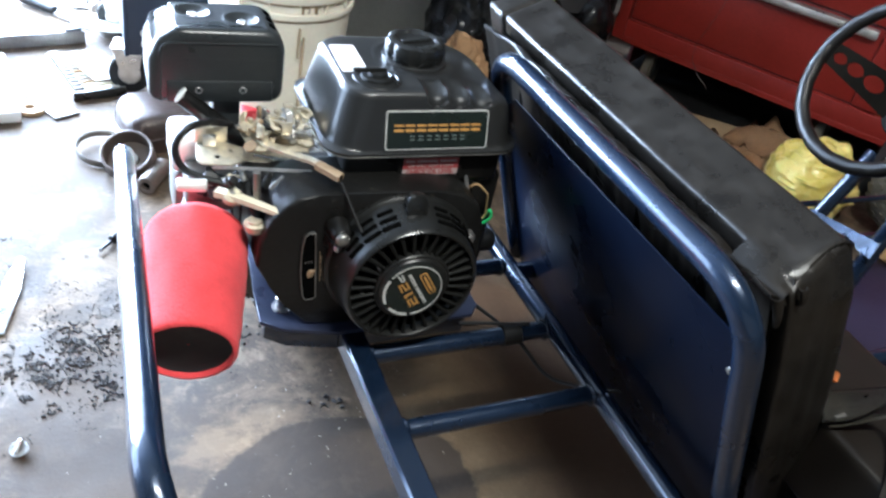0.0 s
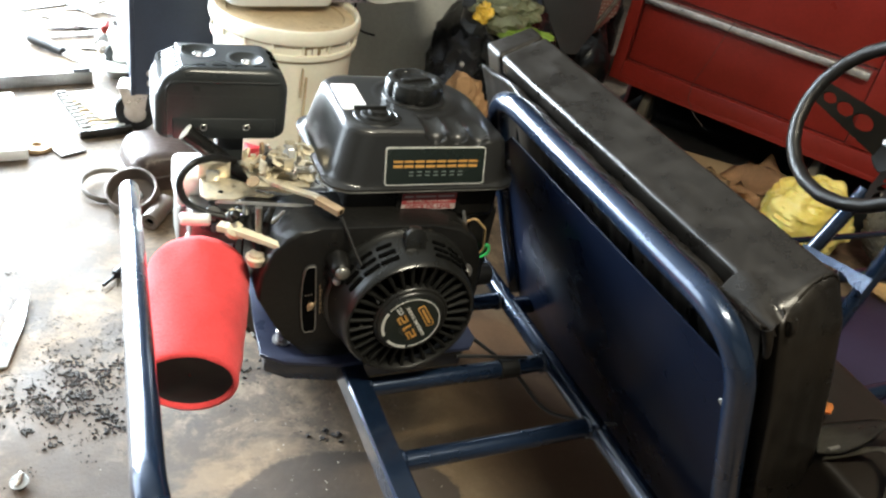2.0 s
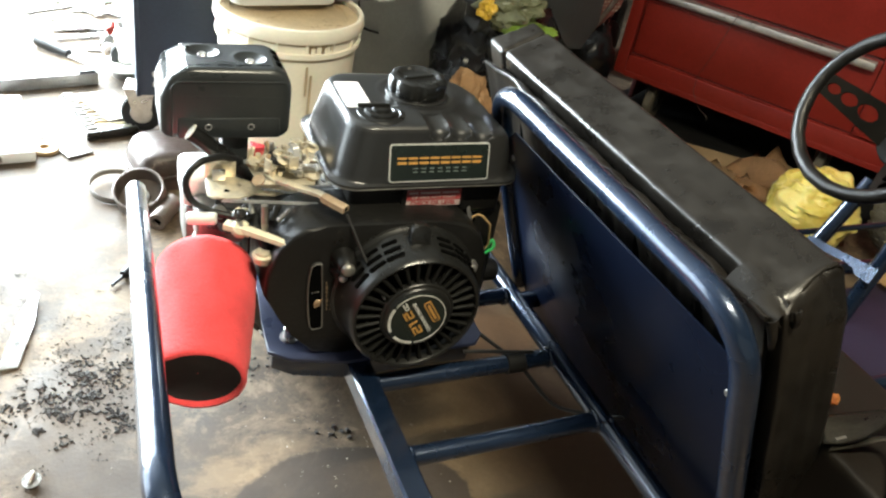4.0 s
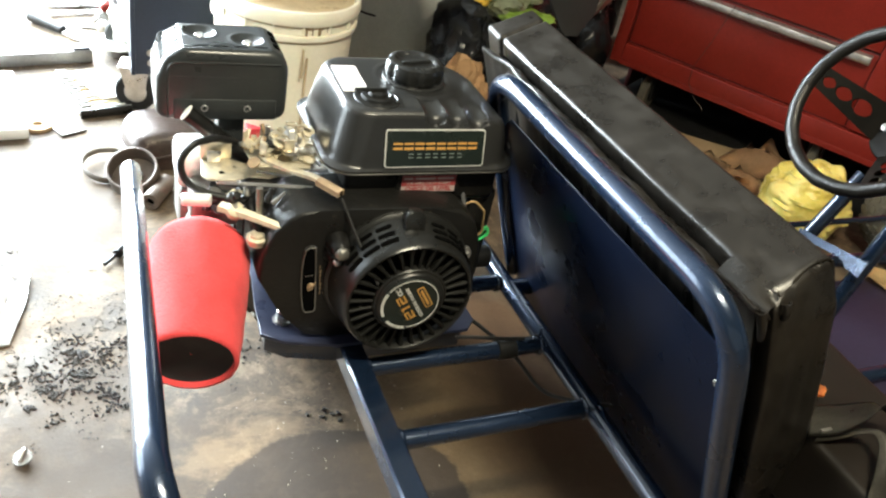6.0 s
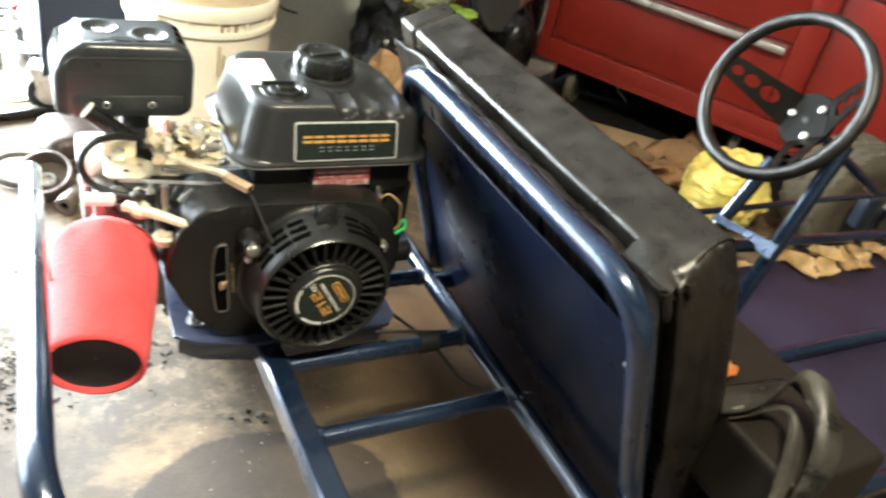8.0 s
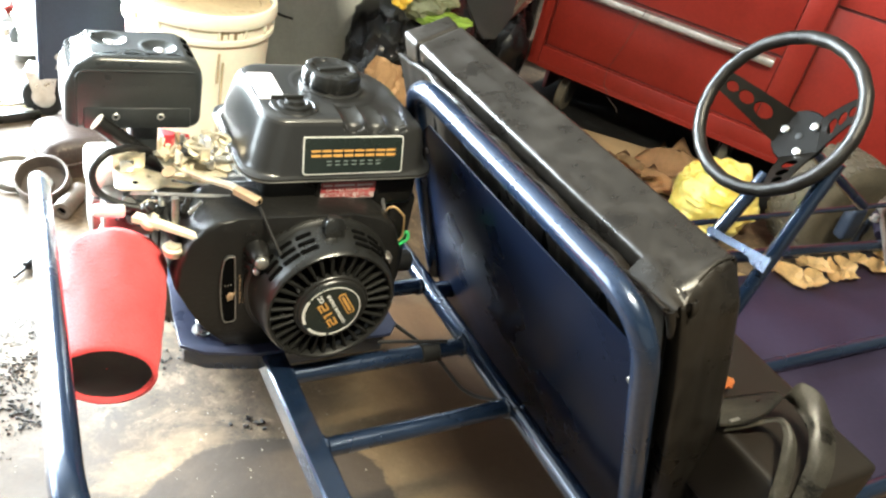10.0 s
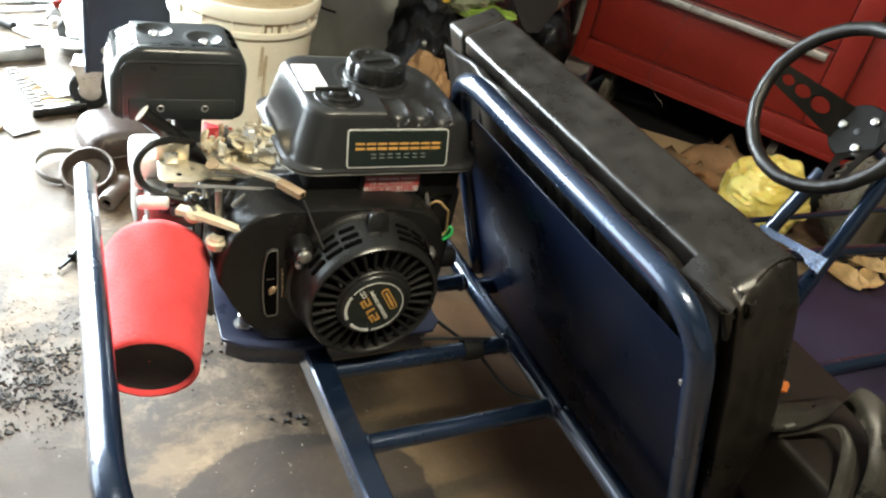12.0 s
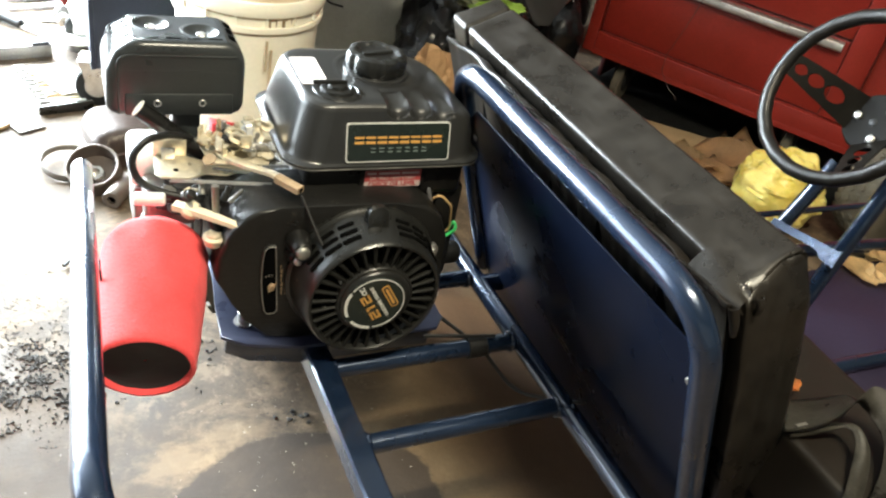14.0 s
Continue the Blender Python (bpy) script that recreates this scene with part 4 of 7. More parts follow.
    part("torn_end", box((0.776, 0.268, 0.3880), (0.792, 0.272, 0.3900), 0.0005), IRON, b, "torn pale strip end")


seat_base()


# ---- the engine ----
def engine():
    e = thing("engine", (0.41, 0.75, 0.264), "small black single-cylinder petrol engine bolted to the kart", "engine")
    # blower housing
    ol = [(0.262, 0.450), (0.246, 0.432), (0.233, 0.398), (0.231, 0.366), (0.248, 0.335), (0.268, 0.302), (0.296, 0.270), (0.330, 0.266), (0.490, 0.266), (0.514, 0.290), (0.521, 0.340), (0.518, 0.400), (0.504, 0.436), (0.482, 0.454), (0.440, 0.461), (0.300, 0.463), (0.276, 0.460)]
    bm = slab(ol, -0.735, -0.648, 0.005, m=FRONT, seg=4)
    house = part("blower_housing", bm, HOUSING, e, "dusty black blower housing")
    # crankcase and barrel behind
    part("crankcase", box((0.285, 0.72, 0.264), (0.525, 0.86, 0.40), 0.015, 3), HOUSING, e)
    part("cylinder_head", box((0.153, 0.800, 0.401), (0.215, 0.868, 0.449), 0.010, 3), ALU, e, "bright cast cylinder head cover")
    part("head_base", box((0.156, 0.803, 0.335), (0.215, 0.866, 0.4005), 0.006, 2), IRON, e, "grey cast base of the head")
    for i in range(7):
        x = 0.222 + 0.011 * i
        part("cooling_fin", box((x, 0.775, 0.300), (x + 0.003, 0.862, 0.395), 0.001, 1), HOUSING, e)
    # label window slot on the housing
    m = FRONT @ Matrix.Translation((0, 0, -0.648))
    lens = [(0.2967, 0.4125), (0.2895, 0.4130), (0.2848, 0.4090), (0.2828, 0.3950), (0.2826, 0.3770), (0.2836, 0.3560), (0.2857, 0.3370), (0.2890, 0.3180), (0.2925, 0.3130), (0.3020, 0.3135), (0.3047, 0.3165), (0.3025, 0.3450), (0.2992, 0.3850)]
    mid = (0.2937, 0.363)
    shrink = lambda f: [(mid[0] + (x - mid[0]) * f, mid[1] + (z - mid[1]) * (1 - (1 - f) * 0.22)) for x, z in lens]
    part("slot_frame", slab(shrink(1.10), -0.002, 0.0040, 0.0012, m=m), TANK, house, "raised slot frame")
    part("slot_recess", slab(shrink(0.93), 0.0034, 0.0044, m=m), DARKHOLE, house)
    part("slot_rim", sweep([(x, 0.6440, z) for x, z in lens], 0.0009, 6, closed=True), IRON, house, "thin bright rim of the slot")
    part("slot_linkage", lump((0.2955, 0.6430, 0.3545), (0.0042, 0.0020, 0.0052), 0.5, 2, 3.0, flat=False), COPPER, house, "worn brown linkage")
    part("slot_linkage", sweep([(0.2925, 0.6430, 0.3480), (0.2975, 0.6425, 0.3530), (0.3010, 0.6430, 0.3610)], 0.0011, 8), COPPER, house, "worn brown linkage")
    for x, z in ((0.2880, 0.3710), (0.2915, 0.3715), (0.2950, 0.3720)):
        part("slot_catch", box((x - 0.0008, 0.6428, z - 0.0012), (x + 0.0008, 0.6436, z + 0.0012), 0.0003, 1), IRON, house)
    for i in range(7):
        z = 0.3385 + 0.0066 * i
        x = 0.3085 - 0.085 * (z - 0.3385)
        part("slot_print", box((x, 0.6473, z), (x + 0.0012 + 0.0006 * (i % 3), 0.6478, z + 0.0048), 0.0), COPPER, house, "faded gold writing")
        if i < 4:
            part("slot_print", box((x + 0.0045, 0.6473, z), (x + 0.0055, 0.6478, z + 0.0030), 0.0), COPPER, house, "faded gold writing")
    # bolt and nut on dusty bosses of the housing
    for x, z, r, out, n, mat, words in ((0.3222, 0.4188, 0.0085, 0.024, 18, STEEL_DULL, "dull round-headed bolt"), (0.3194, 0.4020, 0.0056, 0.016, 6, STEEL, "small bright nut")):
        q = Matrix.Translation((x, 0.646, z)) @ pose(0, 0, 0, 90, 0, 0)
        boss = part("bolt_boss", lathe([(r + 0.007, 0), (r + 0.0035, out * 0.6), (r + 0.0020, out - 0.001), (r + 0.0010, out)], 24, q), HOUSING, house)
        part("bolt_head", lathe([(r, out - 0.001), (r, out + 0.003), (r * 0.9, out + 0.005), (r * 0.65, out + 0.0066), (r * 0.2, out + 0.0072)], n, q), mat, boss, words)
    bm = lathe([(0.010, 0.0), (0.010, 0.026), (0.0065, 0.0262), (0.0065, 0.031), (0.005, 0.0325)], 16, Matrix.Translation((0.494, 0.668, 0.392)) @ pose(0, 0, 0, 90, 0, 0))
    part("housing_bolt", bm, STEEL, house, "bright flange bolt")
    bm = sweep([(0.3180 + 0.0075 * math.cos(a), 0.6240, 0.3675 + 0.0110 * math.sin(a)) for a in [radians(-70 + 150 * i / 12) for i in range(13)]], 0.0030, 8, taper=lambda f: 0.35 + 0.9 * math.sin(math.pi * f))
    part("stop_arm", bm, COPPER, house, "worn brown lever")
    # a sooty hose and studs in the gap beside the housing
    pts = [(0.232, 0.735, 0.446), (0.226, 0.700, 0.440), (0.236, 0.676, 0.420), (0.240, 0.672, 0.385), (0.248, 0.680, 0.350)]
    part("hose", sweep(fillet(pts, 0.018), 0.0062, 10), RUBBER, e, "sooty black rubber hose")
    for x, y, z in ((0.246, 0.660, 0.398), (0.250, 0.660, 0.374), (0.252, 0.664, 0.430)):
        part("stud", rod((x, y + 0.02, z), (x, y - 0.006, z), 0.0034, 8, bevel=0.001), STEEL_DULL, e)
    part("side_cover", box((0.518, 0.705, 0.300), (0.556, 0.800, 0.448), 0.006, 2), HOUSING, e)
    recoil(e)
    tank(e)
    muffler(e)
    filter_and_carburettor(e)
    controls(e)
    # wires behind
    for pts, r, mt in (
        ([(0.505, 0.70, 0.425), (0.515, 0.69, 0.445), (0.535, 0.69, 0.425), (0.545, 0.70, 0.385), (0.530, 0.705, 0.36)], 0.0016, WIRE_TAN),
        ([(0.500, 0.70, 0.455), (0.510, 0.685, 0.41), (0.508, 0.69, 0.37), (0.52, 0.70, 0.34)], 0.003, STEEL),
        ([(0.545, 0.705, 0.375), (0.552, 0.705, 0.392), (0.556, 0.70, 0.380), (0.535, 0.70, 0.366), (0.515, 0.70, 0.368)], 0.0022, WIRE_GREEN),
        ([(0.49, 0.71, 0.46), (0.505, 0.705, 0.42), (0.52, 0.71, 0.30)], 0.008, RUBBER),
    ):
        part("wire", sweep(fillet(pts, 0.012), r, 8), mt, e)
    part("clutch_shaft", rod((0.52, 0.735, 0.315), (0.585, 0.735, 0.315), 0.016, 20, bevel=0.003), RUBBER, e)
    return e


def recoil(e):
    m = Matrix.Translation((0.407, 0.0, 0.364)) @ pose(0, 0, 0, 90, 0, 0)   # local z runs towards -y

    n = 96
    prof = [(0.0960, -0.650), (0.0955, -0.6435), (0.0935, -0.6415), (0.0915, -0.6400), (0.0870, -0.612), (0.0845, -0.598), (0.0830, -0.5925), (0.0805, -0.5895), (0.0780, -0.5900), (0.0765, -0.5930), (0.0755, -0.5990), (0.0700, -0.6030), (0.0450, -0.6010), (0.0440, -0.5895), (0.0425, -0.5865), (0.0400, -0.5850), (0.0020, -0.5850)]
    shell = part("recoil_starter", lathe(prof, n, m), PLASTIC, e, "dusty black recoil starter with a ribbed face")
    # wall slots in three rows beside the boss and down the sides
    for r, z, wide in ((0.0862, -0.6065, 0.0116), (0.0880, -0.6180, 0.0110), (0.0898, -0.6295, 0.0102)):
        for deg in (34, 51, 67, 113, 129, 146):
            q = m @ Matrix.Rotation(radians(deg), 4, "Z") @ pose(r + 0.0004, 0, z, 0, 80, 0)
            part("vent_slot", slab(rrect(-0.0026, 0.0026, -wide, wide, 0.0026, 4), -0.004, 0.0009, m=q), DARKHOLE, shell)
    # face ribs: slim, rounded, set in a dark recess
    rib = [(0.0445, 0.0016), (0.060, 0.0021), (0.0765, 0.0027)]
    for i in range(31):
        q = m @ Matrix.Rotation(math.tau * (i + 0.3) / 31, 4, "Z")
        bm = loft([[(r, -w, -0.6030), (r, -w, -0.5935), (r, -0.4 * w, -0.5922), (r, 0.4 * w, -0.5922), (r, w, -0.5935), (r, w, -0.6030)] for r, w in rib], m=q)
        part("face_rib", bm, FIN, shell)
    part("face_recess", lathe([(0.0752, -0.6022), (0.045, -0.6006)], 60, m, caps=False), DARKHOLE, shell)
    part("face_ring", lathe([(0.0480, -0.6000), (0.0480, -0.5925), (0.0465, -0.5905), (0.0440, -0.5900)], 60, m, caps=False), PLASTIC, shell)
    # top boss
    bm = slab(rrect(-0.0125, 0.0125, -0.016, 0.022, 0.008, 5), -0.010, 0.0038, 0.003, m=m @ pose(0, 0.0885, -0.620, -12, 0, 0))
    part("boss", bm, PLASTIC, shell)
    part("boss_hole", lathe([(0.0042, 0), (0.0036, 0.0008)], 14, m @ pose(0, 0.0925, -0.6290, -80, 0, 0)), DARKHOLE, shell)
    # small pale catch caught behind the ribs
    q = m @ Matrix.Rotation(radians(190), 4, "Z")
    part("pawl", box((0.058, -0.0030, -0.6005), (0.067, 0.0030, -0.5945), 0.001, 1, m=q), STEEL_DULL, shell, "bare metal pawl behind the ribs")
    # badge
    b = m @ Matrix.Translation((-0.002, 0.0, -0.585))
    badge = part("badge", lathe([(0.0385, 0), (0.0380, 0.0012), (0.001, 0.0014)], 48, b), PLATE_BLACK, shell, "round black and gold badge")
    for a0, a1 in ((150, 208), (222, 268), (272, 505)):
        ring = [(0.0362 * math.cos(radians(a)), 0.0362 * math.sin(radians(a)), 0.0016) for a in range(a0, a1, 4)]
        wide = 0.0018 if a0 != 272 else 0.0006
        bm = sweep(ring, 0, shape=[(wide, 0.0003), (-wide, 0.0003), (-wide, -0.0003), (wide, -0.0003)], up=(0, 0, 1))
        bm.transform(b)
        part("badge_ring", bm, PRINT_WHITE, badge)
    t = b @ pose(0, 0, 0.0018, 0, 0, 121)
    # squared numerals from straight strokes
    segs = {"2": ((0, 4, 6, 5), (5, 2.6, 6, 4), (0, 2.2, 6, 3.2), (0, 0.9, 1.2, 2.2), (0, 0, 6, 1.0)), "1": ((2.2, 0, 3.6, 5), (0.9, 4, 2.2, 5))}
    for i, ch in enumerate("212"):
        bm = None
        for x0, y0, x1, y1 in segs[ch]:
            k = 0.00205
            bm = box((-0.0215 + i * 0.0138 + x0 * k, 0.0010 + y0 * k * 1.15, 0), (-0.0215 + i * 0.0138 + x1 * k, 0.0010 + y1 * k * 1.15, 0.0006), bm=bm, m=t)
        part("badge_number", bm, GOLD, badge, "squared gold numeral")
    lettering("CC", 0.0080, t @ Matrix.Translation((0.0262, 0.0040, 0)), badge, PRINT_WHITE, "badge_unit", "small silver letters", 1.0, 0.0003)
    lettering("GASOLINE ENGINE", 0.0062, t @ Matrix.Translation((0, -0.0060, 0)), badge, PRINT_WHITE, "badge_words", "small silver words", 1.0, 0.0001)
    outer = slab(rrect(-0.0175, 0.0175, -0.0250, -0.0150, 0.003, 3), 0, 0.0006, m=t)
    part("badge_bar", outer, GOLD, badge, "plain gold bar")
    part("badge_bar_inset", slab(rrect(-0.0158, 0.0158, -0.0234, -0.0166, 0.002, 3), 0.0006, 0.0009, m=t), PLATE_BLACK, badge)
    part("badge_bar_fill", slab(rrect(-0.0130, 0.0130, -0.0216, -0.0184, 0.001, 3), 0.0009, 0.0011, m=t), GOLD, badge)
    # pull cord
    part("pull_cord", sweep([(0.324, 0.656, 0.474), (0.340, 0.628, 0.436), (0.362, 0.592, 0.392)], 0.0020, 8), RUBBER, shell)


def tank(e):
    # height, sides, front, back and corner radius of the shell, from the flange up to the flat deck
    spec = [
        (0.4905, 0.314, 0.563, 0.685, 0.883, 0.032), (0.4912, 0.311, 0.566, 0.682, 0.886, 0.034), (0.4942, 0.311, 0.566, 0.682, 0.886, 0.034),
        (0.4952, 0.3130, 0.5640, 0.6840, 0.8840, 0.034), (0.4958, 0.3170, 0.5600, 0.6865, 0.8800, 0.034), (0.4985, 0.3190, 0.5580, 0.6878, 0.8782, 0.036),
        (0.5050, 0.3205, 0.5565, 0.6890, 0.8765, 0.036), (0.5200, 0.3240, 0.5560, 0.6932, 0.8750, 0.036), (0.5400, 0.3290, 0.5535, 0.6987, 0.8720, 0.036),
        (0.5500, 0.3318, 0.5510, 0.7013, 0.8700, 0.036), (0.5550, 0.3335, 0.5485, 0.7028, 0.8690, 0.035), (0.5590, 0.3355, 0.5445, 0.7050, 0.8670, 0.034),
        (0.5615, 0.3382, 0.5390, 0.7082, 0.8645, 0.033), (0.5628, 0.3420, 0.5320, 0.7125, 0.8600, 0.032), (0.5634, 0.3480, 0.5240, 0.7190, 0.8550, 0.030),
        (0.5636, 0.3560, 0.5120, 0.7280, 0.8420, 0.028), (0.5637, 0.3680, 0.5000, 0.7420, 0.8280, 0.024), (0.5638, 0.3850, 0.4850, 0.7600, 0.8100, 0.018),
    ]
    fine = []
    for a, b in zip(spec, spec[1:]):
        k = 4 if a[0] > 0.539 else 1
        fine += [[p + (q - p) * i / k for p, q in zip(a, b)] for i in range(k)]
    fine.append(spec[-1])
    rings = []
    for z, x0, x1, y0, y1, r in fine:
        base = rrect(x0, x1, y0, y1, r, 10)
        dense = []
        for i, (a, b) in enumerate(zip(base, base[1:] + base[:1])):
            k = 90 if i % 11 == 10 else 1
            dense += [(a[0] + (b[0] - a[0]) * j / k, a[1] + (b[1] - a[1]) * j / k) for j in range(k)]
        ring = []
        for x, y in dense:
            xx, yy, zz = x, y, z
            # the deck falls away to one side in a wide round
            if z > 0.535:
                zz -= 0.015 * max(0.0, (x - 0.455) / 0.09) ** 1.6 * min(1.0, (z - 0.535) / 0.025)
            # three pressed flutes over the front shoulder
            q = (x - 0.431) / 0.0282
            if 0 < q < 3 and y < 0.752 and z > 0.545:
                cup = abs(math.sin(math.pi * q)) ** 0.55
                end = 0.5470 + 0.0075 * (1 - cup)
                w = max(0.0, min(1.0, (z - end) / 0.0030)) * max(0.0, min(1.0, (0.752 - y) / 0.040)) ** 1.3
                zz -= 0.0078 * cup * w
                yy += 0.0052 * cup * w
            ring.append((xx, yy, zz))
        rings.append(ring)
    tk = part("fuel_tank", loft(rings), TANK, e, "glossy black pressed-steel fuel tank", sharp=50)
    # rolled seam round the flange; steel colour stands in for its glint
    seam = [(x, y, 0.4902) for x, y in rrect(0.3118, 0.5652, 0.6828, 0.8852, 0.034, 8)]
    part("flange_seam", sweep(seam, 0.0013, 8, closed=True), STEEL_DULL, tk, "flange seam, its glint put into a steel colour")
    # shallow pressed ring round the filler
    cap_m = Matrix.Translation((0.445, 0.798, 0.5605))
    part("deck_ring", lathe([(0.060, 0.0022), (0.055, 0.0032), (0.050, 0.0037), (0.046, 0.0034), (0.043, 0.0024)], 48, cap_m, caps=False), TANK, tk)
    part("tank_seat", box((0.338, 0.6960, 0.440), (0.545, 0.860, 0.4900), 0.008, 3), HOUSING, e)
    part("label_tab", box((0.404, 0.6915, 0.4570), (0.490, 0.6965, 0.4895), 0.002), HOUSING, e)
    # cap
    part("filler_neck", lathe([(0.041, -0.002), (0.0405, 0.0044), (0.039, 0.0052), (0.034, 0.0062)], 40, cap_m), TANK, tk)
    prof = [(0.0350, 0.0060), (0.0372, 0.0078), (0.0384, 0.012), (0.0382, 0.0215), (0.0362, 0.0265), (0.031, 0.0290), (0.0275, 0.0285), (0.0250, 0.0262), (0.0150, 0.0255), (0.002, 0.0255)]
    cap = lathe(prof, 96, cap_m)
    c = V(*cap_m.translation)
    for v in cap.verts:
        d = v.co - c
        a = math.atan2(d.y, d.x)
        rr = math.hypot(d.x, d.y)
        if rr > 0.024 and d.z > 0.0065:
            f = 1 - 0.085 * (0.5 + 0.5 * math.cos(7 * a + 0.6)) ** 5
            v.co.x, v.co.y = c.x + d.x * f, c.y + d.y * f
    lid = part("filler_cap", cap, PLASTIC, tk, "black lobed filler cap")
    part("cap_rib", box((-0.021, -0.0035, 0.0250), (0.021, 0.0035, 0.0283), 0.0012, 2, m=cap_m @ pose(0, 0, 0, 0, 0, 12)), PLASTIC, lid)
    # shut-off knob
    k = Matrix.Translation((0.380, 0.741, 0.5615))
    knob = part("knob_seat", lathe([(0.031, 0), (0.029, 0.0028), (0.0245, 0.0034), (0.0235, 0.0024), (0.0205, 0.0026), (0.0195, 0.0058), (0.0155, 0.0066), (0.0145, 0.0056), (0.0120, 0.0060), (0.0110, 0.0100), (0.007, 0.0112)], 36, k), PLASTIC, tk, "stepped black knob base")
    part("knob_bar", box((-0.031, -0.0026, 0.0105), (0.010, 0.0026, 0.0152), 0.0012, 2, m=k @ pose(0, 0, 0, 0, 0, 2)), PLASTIC, knob)
    # sticker on top
    lab = Matrix.Translation((0.3585, 0.794, 0.5622)) @ pose(0, 0, 0, 0, -0.8, -1)
    st = part("sticker", slab(rrect(-0.0160, 0.0160, -0.037, 0.037, 0.002, 2), 0.0012, 0.0020, m=lab), LABEL_PINK, tk, "white and green printed sticker")
    rnd = random.Random(6)
    for i in range(12):
        mt = LABEL_GREEN if i < 8 else LABEL_RED
        x0 = -0.0125 + 0.004 * rnd.random()
        part("sticker_print", box((x0, -0.033 + 0.0053 * i, 0.0020), (x0 + 0.012 + 0.010 * rnd.random(), -0.0320 + 0.0053 * i, 0.0022), m=lab), mt, st)
    # name plate: a silver line round a dark field, its lettering as plain shapes
    pm = Matrix.Translation((0.4470, 0.6915, 0.5205)) @ pose(0, 0, 0, 74.5, 0, 0.4)
    plate = part("name_plate", slab(rrect(-0.0660, 0.0660, -0.0235, 0.0235, 0.004, 4), -0.003, 0.0010, m=pm), PRINT_WHITE, tk, "dark plate with a silver border")
    part("plate_field", slab(rrect(-0.0646, 0.0646, -0.0221, 0.0221, 0.003, 4), 0.0010, 0.0013, m=pm), PLATE_BLACK, plate)
    for i in range(8):
        x = -0.0560 + i * 0.01415
        bm = box((x, 0.0048, 0.0013), (x + 0.0120, 0.0074, 0.0017), m=pm)
        box((x, -0.0014, 0.0013), (x + 0.0120, 0.0018, 0.0017), bm=bm, m=pm)
        part("plate_mark", bm, GOLD, plate, "pair of gold bars")
    for i in range(7):
        x = -0.0355 + i * 0.0108
        bm = box((x, -0.0118, 0.0013), (x + 0.0062, -0.0106, 0.0016), m=pm)
        box((x, -0.0074, 0.0013), (x + 0.0062, -0.0062, 0.0016), bm=bm, m=pm)
        part("plate_mark_small", bm, PRINT_GREY, plate, "grey bar")
    # oil warning label below
    wm = Matrix.Translation((0.447, 0.6912, 0.4705)) @ pose(0, 0, 0, 88, 0, 0)
    w = part("warning_label", slab(rrect(-0.0365, 0.0365, -0.0120, 0.0115, 0.001, 2), 0, 0.0006, m=wm), LABEL_SHADED, e, "red and white oil warning label")
    part("label_band", box((-0.0365, -0.0036, 0.0006), (0.0365, 0.0112, 0.0009), m=wm), LABEL_RED, w)
    for x0, x1 in ((-0.034, -0.022), (-0.019, 0.008), (0.011, 0.033)):
        part("label_line", box((x0, 0.0058, 0.0009), (x1, 0.0084, 0.0011), m=wm), LABEL_SHADED, w)
    lettering("OR WILL NOT START", 0.0062, wm @ Matrix.Translation((0, 0.0004, 0.0010)), w, LABEL_SHADED, "label_words", "pale capitals")
    lettering("CHECK OIL LEVEL", 0.0078, wm @ Matrix.Translation((0, -0.0077, 0.0009)), w, LABEL_RED, "label_words", "red capitals", 1.0, 0.0002)


